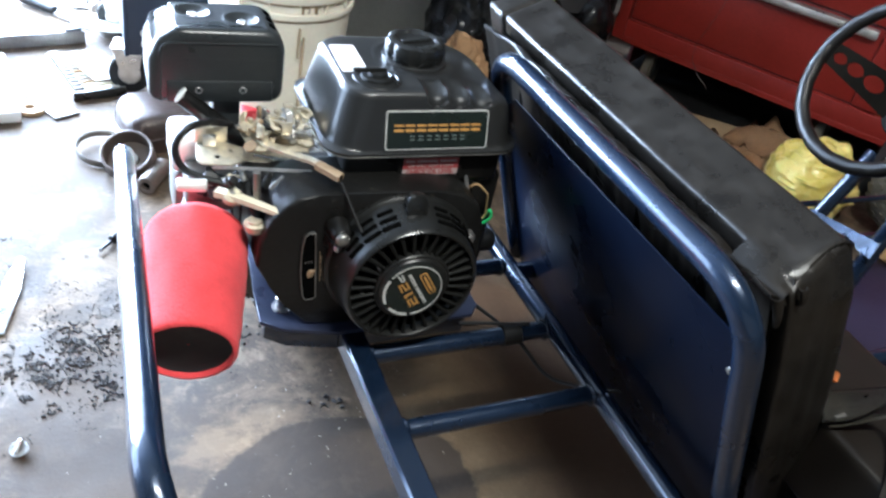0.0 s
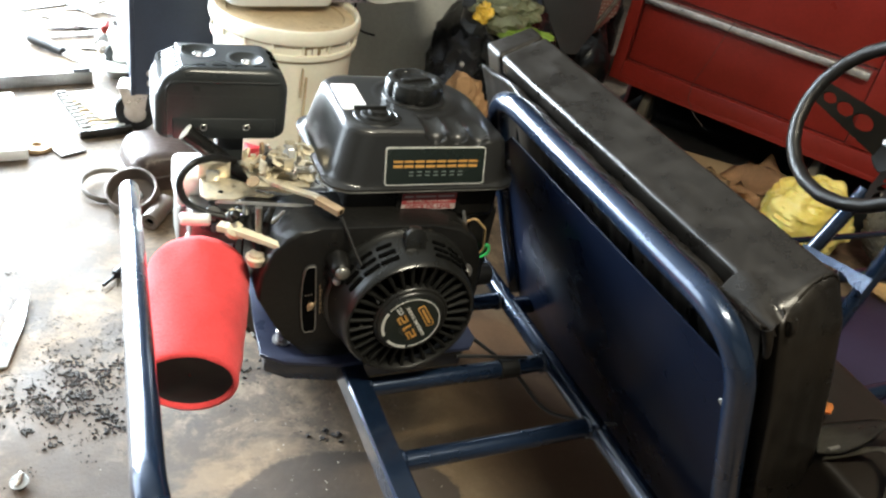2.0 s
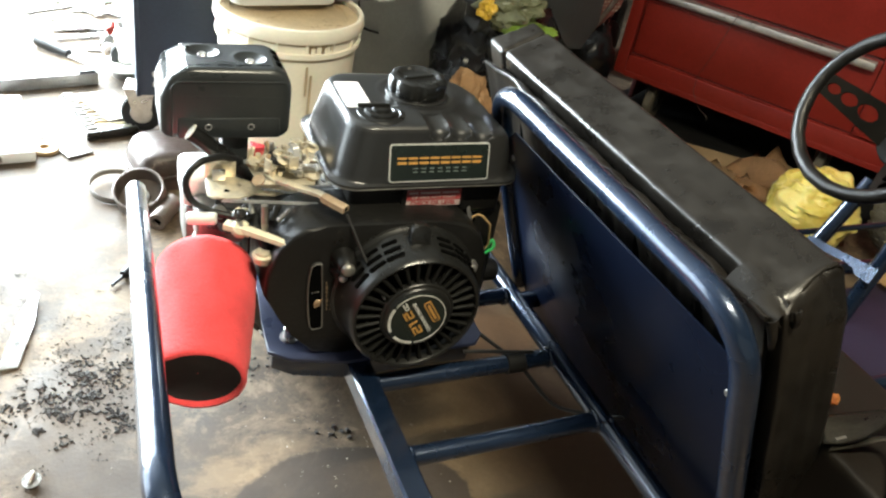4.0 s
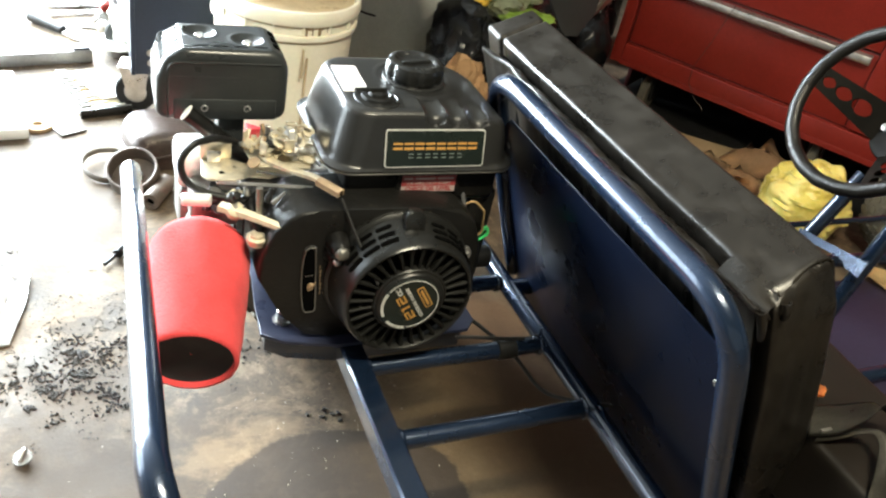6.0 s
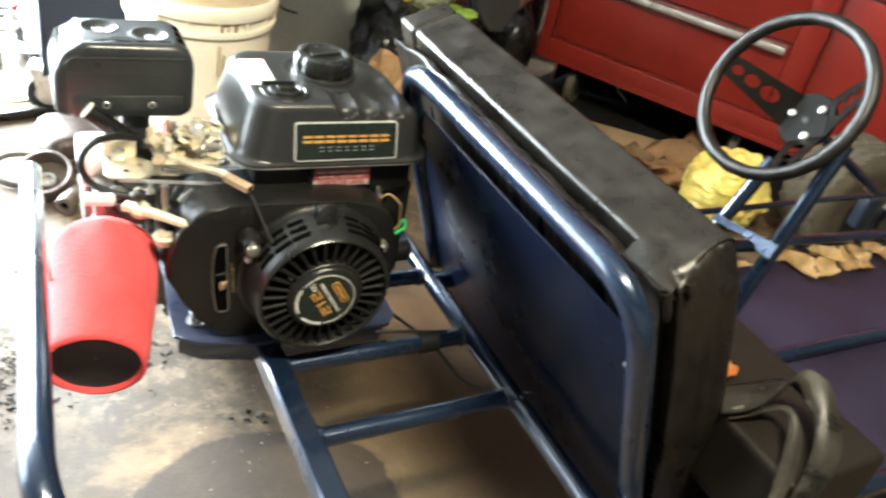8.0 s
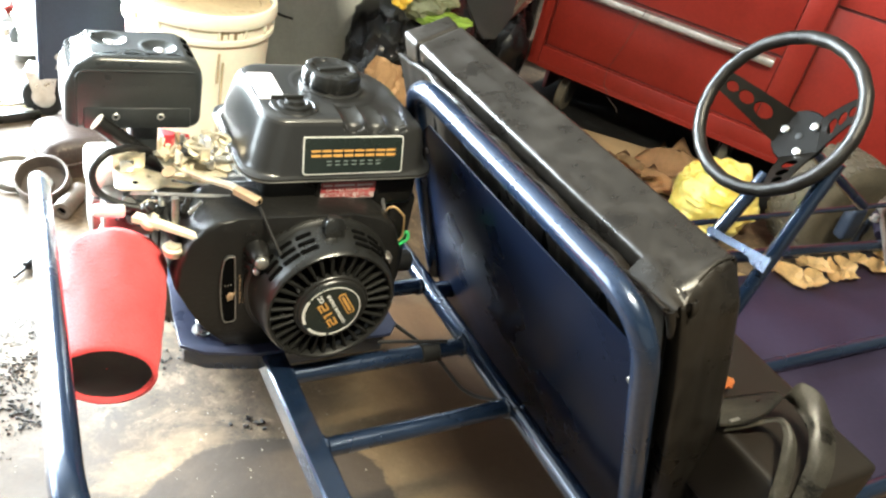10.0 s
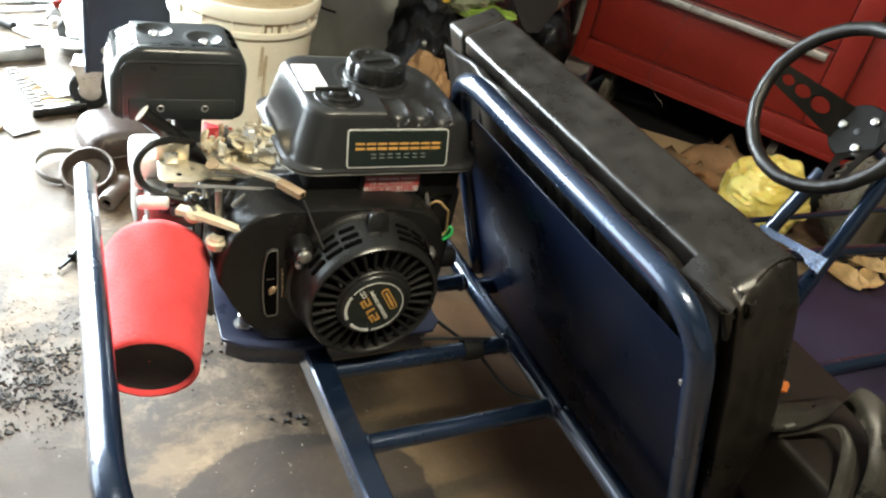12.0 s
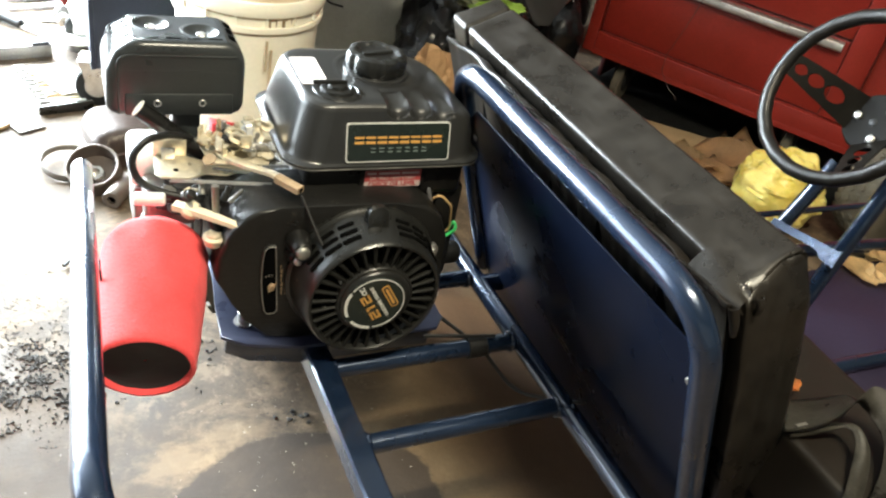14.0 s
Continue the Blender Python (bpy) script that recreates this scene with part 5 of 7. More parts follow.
def muffler(e):
    x0, x1, y0, y1, z0, z1 = 0.132, 0.293, 0.838, 0.932, 0.480, 0.574
    # shell: end outline in x, z, pulled along y
    def ring(y, inset):
        out = []
        pts = [(x0, z0 + 0.006), (x0, z1 - 0.038), (x0 + 0.010, z1 - 0.014), (x0 + 0.032, z1), (x1 - 0.022, z1), (x1 - 0.006, z1 - 0.008), (x1, z1 - 0.022), (x1, z0 + 0.008), (x1 - 0.008, z0), (x0 + 0.010, z0)]
        cx, cz = (x0 + x1) / 2, (z0 + z1) / 2
        for x, z in pts:
            out.append((x + (inset if x < cx else -inset), y, z + (inset if z < cz else -inset)))
        return out
    bm = loft([ring(y0, 0.012), ring(y0 + 0.0006, 0.006), ring(y0 + 0.0035, 0.0015), ring(y0 + 0.008, 0.0), ring(y0 + 0.014, 0.0), ring(y1 - 0.008, 0.0), ring(y1, 0.008)])
    edges = [ed for ed in bm.edges if abs(ed.verts[0].co.y - ed.verts[1].co.y) > 1e-4]
    bmesh.ops.bevel(bm, geom=edges, offset=0.006, segments=3, affect="EDGES", profile=0.5)
    # the flat top gives way to a sheet with two pressed bowls
    bowls = ((x0 + 0.056, y0 + 0.060), (x0 + 0.113, y0 + 0.040))
    bm.normal_update()
    top = max((f for f in bm.faces if f.normal.z > 0.99), key=lambda f: f.calc_area())
    xs, ys, zt = [v.co.x for v in top.verts], [v.co.y for v in top.verts], top.verts[0].co.z
    bm.faces.remove(top)
    def press(x, y):
        d = min(math.hypot(x - a, y - b) for a, b in bowls) / 0.0215
        return 0.0055 * (1 - d * d) ** 1.2 - 0.0008 * math.exp(-((d - 0.95) / 0.12) ** 2) if d < 1 else -0.0008 * math.exp(-((d - 0.95) / 0.12) ** 2)
    nx, ny = 64, 40
    grid = []
    for i in range(nx + 1):
        x = min(xs) + (max(xs) - min(xs)) * i / nx
        row = [(x, min(ys) + (max(ys) - min(ys)) * j / ny) for j in range(ny + 1)]
        grid.append([bm.verts.new((x, y, zt - press(x, y))) for x, y in row])
    for i in range(nx):
        for j in range(ny):
            bm.faces.new((grid[i][j], grid[i + 1][j], grid[i + 1][j + 1], grid[i][j + 1]))
    mu = part("muffler", bm, MUFFLER, e, "boxy black heat-shielded muffler", sharp=45)
    # slots behind the front edge
    for i in range(4):
        x = x0 + 0.045 + 0.0245 * i
        part("vent_slot", box((x, y0 + 0.0150, z1 - 0.001), (x + 0.016, y0 + 0.0172, z1 + 0.0004), 0.0), DARKHOLE, mu)
    # rolled border round the front
    pts = fillet([(x0 + 0.013, y0 + 0.0006, z0 + 0.004), (x0 + 0.013, y0 + 0.0006, z1 - 0.016), (x1 - 0.012, y0 + 0.0006, z1 - 0.016)], 0.014)
    part("rolled_edge", sweep(pts, 0.0017, 8), MUFFLER, mu)
    part("crease", sweep([(x0 + 0.014, y0 + 0.0012, z0 + 0.060), (x1 - 0.012, y0 + 0.0012, z0 + 0.058)], 0.0014, 8), MUFFLER, mu)
    # louvres on the outer side, slits on the other
    for i in range(8):
        y = y0 + 0.020 + 0.0090 * i
        pts = [(x0 + 0.0010, y, z1 - 0.040), (x0 + 0.0100, y, z1 - 0.0150), (x0 + 0.030, y, z1 - 0.0010)]
        part("louvre", sweep(fillet(pts, 0.02), 0.0030, 8, taper=lambda f: 0.45 + 0.55 * math.sin(math.pi * min(1.0, f * 1.1))), MUFFLER, mu)
    for i in range(3):
        y = y0 + 0.024 + 0.020 * i
        part("vent_slit", box((x1 - 0.0165, y, z1 - 0.0075), (x1 - 0.0080, y + 0.012, z1 - 0.0028), 0.001, 1, m=Matrix.Translation((x1 - 0.012, 0, z1 - 0.003)) @ pose(0, 0, 0, 0, 26, 0) @ Matrix.Translation((-x1 + 0.012, 0, -z1 + 0.003))), DARKHOLE, mu)
    # screws in the bowls
    for x, y in bowls:
        dm = Matrix.Translation((x, y, z1 - 0.0058)) @ pose(0, 0, 0, 8, -6, 20)
        part("dish_screw", lathe([(0.0060, 0.0), (0.0060, 0.0022), (0.0045, 0.0034), (0.0015, 0.0030)], 8, dm), STEEL, mu, "bright hex screw")
    for x in (0.189, 0.242):
        part("front_screw", lathe([(0.0060, 0), (0.0058, 0.003), (0.0042, 0.0046), (0.002, 0.0036)], 12, Matrix.Translation((x, y0 + 0.002, 0.498)) @ pose(0, 0, 0, 90, 0, 0)), STEEL, mu, "bright dome screw")
    part("lower_bracket", box((x0 + 0.020, y0 - 0.002, z0 + 0.002), (x1 - 0.014, y0 + 0.004, z0 + 0.030), 0.002), MUFFLER, mu)
    part("stem", box((0.208, 0.850, 0.400), (0.242, 0.880, 0.486), 0.003), MUFFLER, e, "black exhaust stem")
    # exhaust pipe stub
    pipe = part("exhaust_stub", sweep(fillet([(0.166, 0.822, 0.499), (0.205, 0.815, 0.468), (0.242, 0.805, 0.444)], 0.03), 0.0112, 14), HOUSING, e, "sooty black angled exhaust pipe")
    part("pipe_mouth", lathe([(0.0112, 0), (0.0112, 0.0010), (0.0070, 0.0018)], 18, Matrix.Translation((0.166, 0.822, 0.499)) @ (V(-0.76, 0.13, 0.60).to_track_quat("Z", "Y").to_matrix().to_4x4())), PAPER, pipe, "bright cut pipe end")


def filter_and_carburettor(e):
    a, b = V(0.174, 0.722, 0.366), V(0.1430, 0.554, 0.3325)
    L = (b - a).length
    r0, r1 = 0.0600, 0.0530
    prof = [(0.020, -0.004), (r0 - 0.016, -0.004), (r0 - 0.004, 0.003), (r0, 0.014)]
    for i in range(1, 16):
        f = i / 16
        prof.append((r0 + (r1 - r0) * f ** 1.2 + 0.0016 * math.sin(f * math.pi), 0.014 + (L - 0.018) * f))
    prof += [(r1, L - 0.003), (r1 - 0.0015, L), (r1 - 0.0050, L + 0.0008), (r1 - 0.0060, L - 0.002), (r1 - 0.0065, L - 0.006)]
    bm = lathe(prof, 72, frame_of(a, b), caps=False)
    rough_up(bm, 0.0010, 60)
    f = part("air_filter", bm, FOAM, e, "red foam sock over a tapered air filter", sharp=60)
    part("filter_end", lathe([(r1 - 0.0060, L - 0.006), (r1 - 0.012, L - 0.010), (0.001, L - 0.011)], 48, frame_of(a, b), caps=False), FOAM_DARK, f, "dark filter end cap")
    side = (b - a).normalized().cross(V(0, 0, 1)).normalized()
    p = a.lerp(b, 0.42)
    over = side.cross((b - a).normalized())
    over = over if over.z > 0 else -over
    q = p + side * 0.046 + over * 0.036
    # clamp tag on the side
    bm = sweep(fillet([q + V(-0.006, 0.012, 0.010), q + V(-0.006, -0.006, 0.008), q + V(-0.005, -0.004, -0.012), q + V(-0.006, 0.006, -0.016)], 0.004), 0.0014, 8)
    part("wire_clip", bm, RUBBER, f)
    part("intake", rod(a + V(0.004, 0.02, 0), a + V(0.008, 0.055, 0.004), 0.022, 24, bevel=0.003), HOUSING, e)
    c = part("carburettor", box((0.165, 0.755, 0.372), (0.225, 0.800, 0.425), 0.007, 3), IRON, e, "grimy cast carburettor")
    part("carburettor_bowl", lathe([(0.008, 0), (0.0125, 0.003), (0.0125, 0.010), (0.0150, 0.0105), (0.0150, 0.014), (0.0105, 0.0155), (0.0100, 0.0195), (0.0045, 0.0205)], 28, Matrix.Translation((0.2310, 0.670, 0.4025)) @ Matrix.Scale(0.85, 4)), ZINC, c, "brass-coloured float bowl")
    part("choke_body", rod((0.150, 0.722, 0.437), (0.184, 0.716, 0.438), 0.0076, 20, bevel=0.002), ALU, c, "bright choke barrel")
    for i in range(4):
        x = 0.205 + 0.011 * i
        part("screw", rod((x, 0.728 - 0.003 * i, 0.418 + 0.004 * (i % 2)), (x + 0.004, 0.716 - 0.003 * i, 0.424 + 0.004 * (i % 2)), 0.0042, 8, bevel=0.001), STEEL if i % 2 else ZINC, c)
    # black clamps, plugs and linkage between the hose and the levers
    rnd = random.Random(21)
    for i in range(16):
        p = V(0.178 + 0.070 * rnd.random(), 0.712 + 0.04 * rnd.random(), 0.400 + 0.045 * rnd.random())
        d = V(rnd.uniform(-1, 1), rnd.uniform(-1, 0.3), rnd.uniform(-0.3, 1)).normalized()
        if i % 3 == 0:
            part("clamp", rod(p, p + d * 0.014, 0.007 + 0.004 * rnd.random(), 14, bevel=0.0015), RUBBER, c)
        elif i % 3 == 1:
            part("link", sweep([p, p + d * 0.012, p + V(0.018, -0.004, 0.006), p + V(0.030, 0.0, 0.002)], 0.0016, 6), (STEEL, ZINC)[i % 2], c)
        else:
            part("plug", lathe([(0.006, 0), (0.006, 0.006), (0.004, 0.007), (0.004, 0.011)], 6, frame_of(p, p + d)), (ZINC, STEEL, PLASTIC)[i % 3], c)
    # cream fuel tap lever
    pts = [(0.192, 0.704, 0.437), (0.212, 0.690, 0.438), (0.236, 0.670, 0.438), (0.256, 0.654, 0.437)]
    lev = part("fuel_tap_lever", sweep(pts, 0, shape=[(0.0052, -0.003), (0.0052, 0.003), (-0.0052, 0.003), (-0.0052, -0.003)], taper=lambda f: 1.25 - 0.4 * f), CREAM, c, "cream plastic fuel tap lever")
    part("lever_boss", lathe([(0.011, 0), (0.011, 0.008), (0.008, 0.011)], 20, Matrix.Translation((0.208, 0.698, 0.432)) @ pose(0, 0, 0, 30, 10, 0)), CREAM, lev)
    part("lever_finger", sweep([(0.207, 0.700, 0.440), (0.211, 0.706, 0.449), (0.206, 0.712, 0.453)], 0.0042, 8), CREAM, lev)
    part("bleed_pipe", rod((0.2330, 0.684, 0.474), (0.2350, 0.682, 0.428), 0.0042, 12), STEEL_DULL, c, "grey metal pipe")
    # thin link rods and sooty fittings in the gap under the bracket
    for z in (0.0, -0.006):
        part("link_rod", rod((0.186, 0.692 - z, 0.479 + z), (0.299, 0.696 - z, 0.466 + z), 0.0010, 8), STEEL, c, "thin steel link rod")
    for x, y, z, r, l, mat in ((0.205, 0.700, 0.450, 0.0075, 0.012, RUBBER), (0.216, 0.702, 0.444, 0.0052, 0.014, PLASTIC), (0.222, 0.698, 0.454, 0.0038, 0.016, STEEL_DULL), (0.209, 0.694, 0.436, 0.0042, 0.012, STEEL), (0.221, 0.690, 0.432, 0.0060, 0.010, RUBBER), (0.214, 0.688, 0.428, 0.0034, 0.010, ZINC), (0.244, 0.690, 0.450, 0.0046, 0.018, PLASTIC), (0.251, 0.692, 0.446, 0.0030, 0.020, STEEL_DULL)):
        part("fitting", lathe([(r, 0), (r, l * 0.5), (r * 0.7, l * 0.55), (r * 0.7, l), (r * 0.3, l * 1.05)], 10, Matrix.Translation((x, y, z)) @ pose(0, 0, 0, 40 * math.sin(900 * x), 50 * math.cos(700 * x), 0)), mat, c)
    # breather hose
    pts = fillet([(0.222, 0.800, 0.470), (0.196, 0.770, 0.492), (0.166, 0.745, 0.500), (0.148, 0.738, 0.480), (0.156, 0.735, 0.450), (0.185, 0.728, 0.438), (0.225, 0.722, 0.430)], 0.03, 6)
    part("breather_hose", sweep(pts, 0.0044, 12), RUBBER, e, "black bent rubber hose")


def controls(e):
    # flat governor bracket
    ol = [(0.176, 0.746), (0.182, 0.738), (0.214, 0.734), (0.232, 0.744), (0.256, 0.738), (0.272, 0.746), (0.300, 0.748), (0.306, 0.775), (0.262, 0.780), (0.236, 0.770), (0.214, 0.786), (0.180, 0.788)]
    br = part("governor_bracket", slab(ol, 0.4520, 0.4545, 0.0006), ZINC, e, "yellow zinc governor bracket")
    part("bracket_lip", box((0.178, 0.785, 0.4545), (0.216, 0.789, 0.476), 0.001), ZINC, br)
    part("bracket_lip", box((0.186, 0.776, 0.4545), (0.202, 0.779, 0.470), 0.001), STEEL, br)
    part("bracket_hole", lathe([(0.0035, 0), (0.0033, 0.0003)], 12, Matrix.Translation((0.200, 0.752, 0.4545))), DARKHOLE, br)
    rnd = random.Random(4)
    # stacked levers, springs and screws of the control plate
    hub = part("control_plate", slab([(0.268, 0.742), (0.335, 0.735), (0.345, 0.775), (0.300, 0.800), (0.262, 0.785)], 0.466, 0.4685, 0.0006), ZINC, e, "yellow zinc throttle control plate")
    for i in range(5):
        a = radians(40 + 64 * i)
        c = V(0.296, 0.768, 0.470 + 0.0045 * i)
        d = V(math.cos(a), math.sin(a), 0)
        s = V(-d.y, d.x, 0)
        l, w = 0.030 + 0.010 * rnd.random(), 0.0055 + 0.002 * rnd.random()
        ol = [(c + d * f * l + s * g * w * (1 - 0.35 * f))[:2] for f, g in ((-0.35, -1), (0.5, -1.2), (1, -0.8), (1.05, 0), (1, 0.8), (0.5, 1.2), (-0.35, 1), (-0.45, 0))]
        part("control_lever", slab(ol, c.z, c.z + 0.0022, 0.0005), ZINC, hub)
        p = c + d * l * 0.9
        part("tab", box((p.x - 0.006, p.y - 0.0012, c.z), (p.x + 0.006, p.y + 0.0012, c.z + 0.014 + 0.008 * rnd.random()), 0.0008, m=Matrix.Translation(p) @ Matrix.Rotation(a + 1.2, 4, "Z") @ Matrix.Translation(-p)), ZINC, hub)
    for x, y, z, r, h in ((0.296, 0.768, 0.492, 0.0085, 0.008), (0.284, 0.752, 0.474, 0.006, 0.010), (0.318, 0.752, 0.472, 0.0055, 0.012), (0.272, 0.778, 0.474, 0.006, 0.016), (0.328, 0.772, 0.470, 0.005, 0.020), (0.306, 0.790, 0.470, 0.006, 0.024)):
        part("hex_nut", lathe([(r, 0), (r, h * 0.6), (r * 0.6, h * 0.62), (r * 0.6, h)], 6, Matrix.Translation((x, y, z))), ZINC if r > 0.0055 else STEEL, hub)
    # clips, washers and bent tabs heaped round the pivot
    for i in range(38):
        p = V(0.262 + 0.085 * rnd.random(), 0.738 + 0.055 * rnd.random(), 0.468 + 0.030 * rnd.random())
        q = Matrix.Translation(p) @ pose(0, 0, 0, rnd.uniform(-38, 38), rnd.uniform(-38, 38), rnd.uniform(0, 180))
        mat = (ZINC, STEEL, ZINC, COPPER)[i % 4]
        if i % 3 == 0:
            part("washer", lathe([(0.0035, 0), (0.0080, 0), (0.0080, 0.0020), (0.0035, 0.0020)], 14, q), mat, hub)
        elif i % 3 == 1:
            part("clip", sweep(fillet([q @ V(-0.010, 0, 0), q @ V(0, 0.002, 0.006), q @ V(0.010, 0, 0.001)], 0.004), 0, shape=[(0.0038, -0.0009), (0.0038, 0.0009), (-0.0038, 0.0009), (-0.0038, -0.0009)]), mat, hub)
        else:
            part("pin", rod(q @ V(0, 0, -0.008), q @ V(0, 0, 0.008), 0.0030, 8, bevel=0.0006), mat, hub)
    coil = [(0.318 + 0.022 * i / 60, 0.756 - 0.004 * i / 60 + 0.0042 * math.cos(i * 0.9), 0.482 + 0.0042 * math.sin(i * 0.9)) for i in range(61)]
    part("spring", sweep(coil, 0.0009, 6), STEEL, hub, "thin coil spring")
    part("rubber_ring", lathe([(0.014, 0), (0.016, 0.003), (0.014, 0.006), (0.008, 0.006)], 20, Matrix.Translation((0.296, 0.768, 0.4865))), RUBBER, hub)
    shift = Matrix.Translation((-0.032, -0.006, 0.004))
    for o in [hub] + list(hub.children):
        o.data.transform(shift)
    # hand lever with its brown end
    pts = [(0.250, 0.756, 0.478), (0.258, 0.738, 0.476), (0.276, 0.716, 0.478), (0.298, 0.690, 0.483), (0.321, 0.660, 0.480)]
    ch = [(0.0054, -0.0022), (0.0054, 0.0022), (0.0035, 0.0028), (-0.0035, 0.0028), (-0.0054, 0.0022), (-0.0054, -0.0022)]
    arm = part("hand_lever", sweep(fillet(pts, 0.03), 0, shape=ch, taper=lambda f: 1.1 - 0.25 * f), ZINC, e, "bent zinc hand lever")
    part("lever_end", sweep([(0.302, 0.6845, 0.4815), (0.323, 0.658, 0.4795)], 0, shape=[(0.0060, -0.0038), (0.0060, 0.0030), (0.0036, 0.0042), (-0.0036, 0.0042), (-0.0060, 0.0030), (-0.0060, -0.0038)]), COPPER, arm, "brown worn lever end")
    part("lever_bore", lathe([(0.0028, 0.0), (0.0026, 0.0006)], 12, frame_of(V(0.3231, 0.6579, 0.4795), V(0.340, 0.636, 0.478))), DARKHOLE, arm)
    part("link_rod", sweep([(0.240, 0.742, 0.462), (0.290, 0.730, 0.458), (0.345, 0.735, 0.462)], 0.0018, 8), STEEL, e)
    part("black_bracket", box((0.225, 0.715, 0.425), (0.330, 0.760, 0.450), 0.006), HOUSING, e)


# the engine stands a touch askew on its plate
turned = engine()
hinge = Matrix.Translation((0.41, 0.69, 0.0))
turned.matrix_world = hinge @ Matrix.Rotation(radians(-2.0), 4, "Z") @ hinge.inverted() @ turned.matrix_world


# ---- round the kart ----
def tool_chest():
    # local x along the front, y into the chest
    m = Matrix(((0.532, 0.847, 0, 1.600), (-0.847, 0.532, 0, 1.900), (0, 0, 1, 0), (0, 0, 0, 1)))
    c = thing("tool_chest", m, "large red enamelled rolling tool chest with drawers", "tool chest")
    W, D, Z0, Z1 = 1.30, 0.46, 0.140, 1.02
    part("carcass", box((0, 0.012, Z0), (W, D, Z1), 0.004), RED, c, local=True)
    part("corner_post", box((0, -0.010, Z0 - 0.010), (0.036, 0.014, Z1), 0.003), RED, c, local=True)
    part("corner_post", box((0.705, -0.010, Z0 + 0.062), (0.772, 0.014, Z1), 0.003), RED, c, local=True)
    part("corner_post", box((W - 0.036, 0, Z0), (W, 0.014, Z1), 0.003), RED, c, local=True)
    base = part("base_rail", box((0.0365, -0.012, Z0 - 0.010), (W - 0.0365, 0.0135, 0.1965), 0.004), RED, c, local=True)
    part("rail_lip", box((0.0365, -0.0155, Z0 - 0.010), (W - 0.0365, -0.0121, 0.146), 0.0012), RED, base, local=True)
    for x0, x1 in ((0.040, 0.701), (0.776, W - 0.040)):
        z = 0.200
        for h in ((0.211, 0.335, 0.270) if x0 < 0.5 else (0.380, 0.220, 0.216)):
            part("shut_gap", box((x0 - 0.003, 0.0105, z - 0.006), (x1 + 0.003, 0.0117, z + h)), RED_DARK, c, local=True)
            d = part("drawer", box((x0, 0.007, z), (x1, 0.0112, z + h - 0.008), 0.002), RED, c, "red steel drawer front" if x0 < 0.5 else "plain red steel door", local=True)
            if x0 > 0.5:
                z += h
                continue
            ol = [(0.0, -0.012), (-0.008, -0.016), (-0.016, -0.012), (-0.018, -0.003), (-0.014, 0.006), (-0.004, 0.010), (0.003, 0.010), (0.003, -0.012)]
            bm = loft([[(x, y * 1.0, z + h - 0.020 + zz) for y, zz in ol] for x in (x0 + 0.004, x0 + 0.20, x1 - 0.20, x1 - 0.012)])
            rough_up(bm, 0.0006, 30)
            part("pull", bm, CHROME, d, "scratched bright pull strip", local=True)
            z += h
    # added skirts that keep light from getting in under the chest
    part("rear_skirt", box((0.04, D - 0.03, 0.012), (W - 0.04, D - 0.015, Z0), 0.002), RED_DARK, c, local=True)
    part("end_skirt", box((0.02, 0.14, 0.012), (0.034, D - 0.031, Z0), 0.002), RED_DARK, c, local=True)
    for x in (0.13, 0.66, W - 0.10):
        for y in (0.06, D - 0.06):
            caster(c, V(x, y, 0), 0.056, 0.130, TYRE, local=True, plate=RUBBER)
    # added black sheet: the dark under the chest is put into its colour
    mat = box((-0.02, -0.09, 0.0003), (W, 0.42, 0.0016))
    mat.transform(m)
    solo("rubber_mat", mat, RUBBER, "thin black sheet standing in for shade under the tool chest", "mat")
    # loose wire hooked over the pull
    w = [m @ V(*p) for p in ((0.315, -0.018, 0.416), (0.306, -0.022, 0.39), (0.285, -0.016, 0.30), (0.258, -0.013, 0.205), (0.262, -0.020, 0.16), (0.300, -0.024, 0.118), (0.330, -0.026, 0.104), (0.327, -0.026, 0.094))]
    solo("loose_wire", sweep(fillet(w, 0.02), 0.0009, 6), RUST, "thin rusty wire hooked over a drawer pull", "wire")


def caster(parent, p, r, top, tyre, local=True, plate=STEEL, turned=False):
    before = set(parent.children_recursive)
    f = part("caster", rod(p + V(-0.014, 0, r), p + V(0.014, 0, r), r, 28, bevel=0.004), tyre, parent, "rubber caster wheel", local=local)
    part("caster_hub", rod(p + V(-0.0155, 0, r), p + V(0.0155, 0, r), r * 0.55, 20, bevel=0.002), plate, f, local=local)
    for s in (-1, 1):
        ol = [(-0.020, r - 0.012), (0.014, r - 0.012), (0.034, top - 0.012), (0.036, top - 0.003), (-0.030, top - 0.003), (-0.030, top - 0.016)]
        bm = loft([[(p.x + s * 0.018, p.y + a, p.z + b) for a, b in ol], [(p.x + s * 0.021, p.y + a, p.z + b) for a, b in ol]])
        part("caster_fork", bm, plate, f, "bright steel fork", local=local)
    part("caster_plate", box((p.x - 0.030, p.y - 0.030, p.z + top - 0.004), (p.x + 0.030, p.y + 0.036, p.z + top), 0.001), plate, f, local=local)
    if turned:
        spin = Matrix.Translation(p) @ Matrix.Rotation(radians(76), 4, "Z") @ Matrix.Translation(-p)
        for o in set(parent.children_recursive) - before:
            o.data.transform(spin)


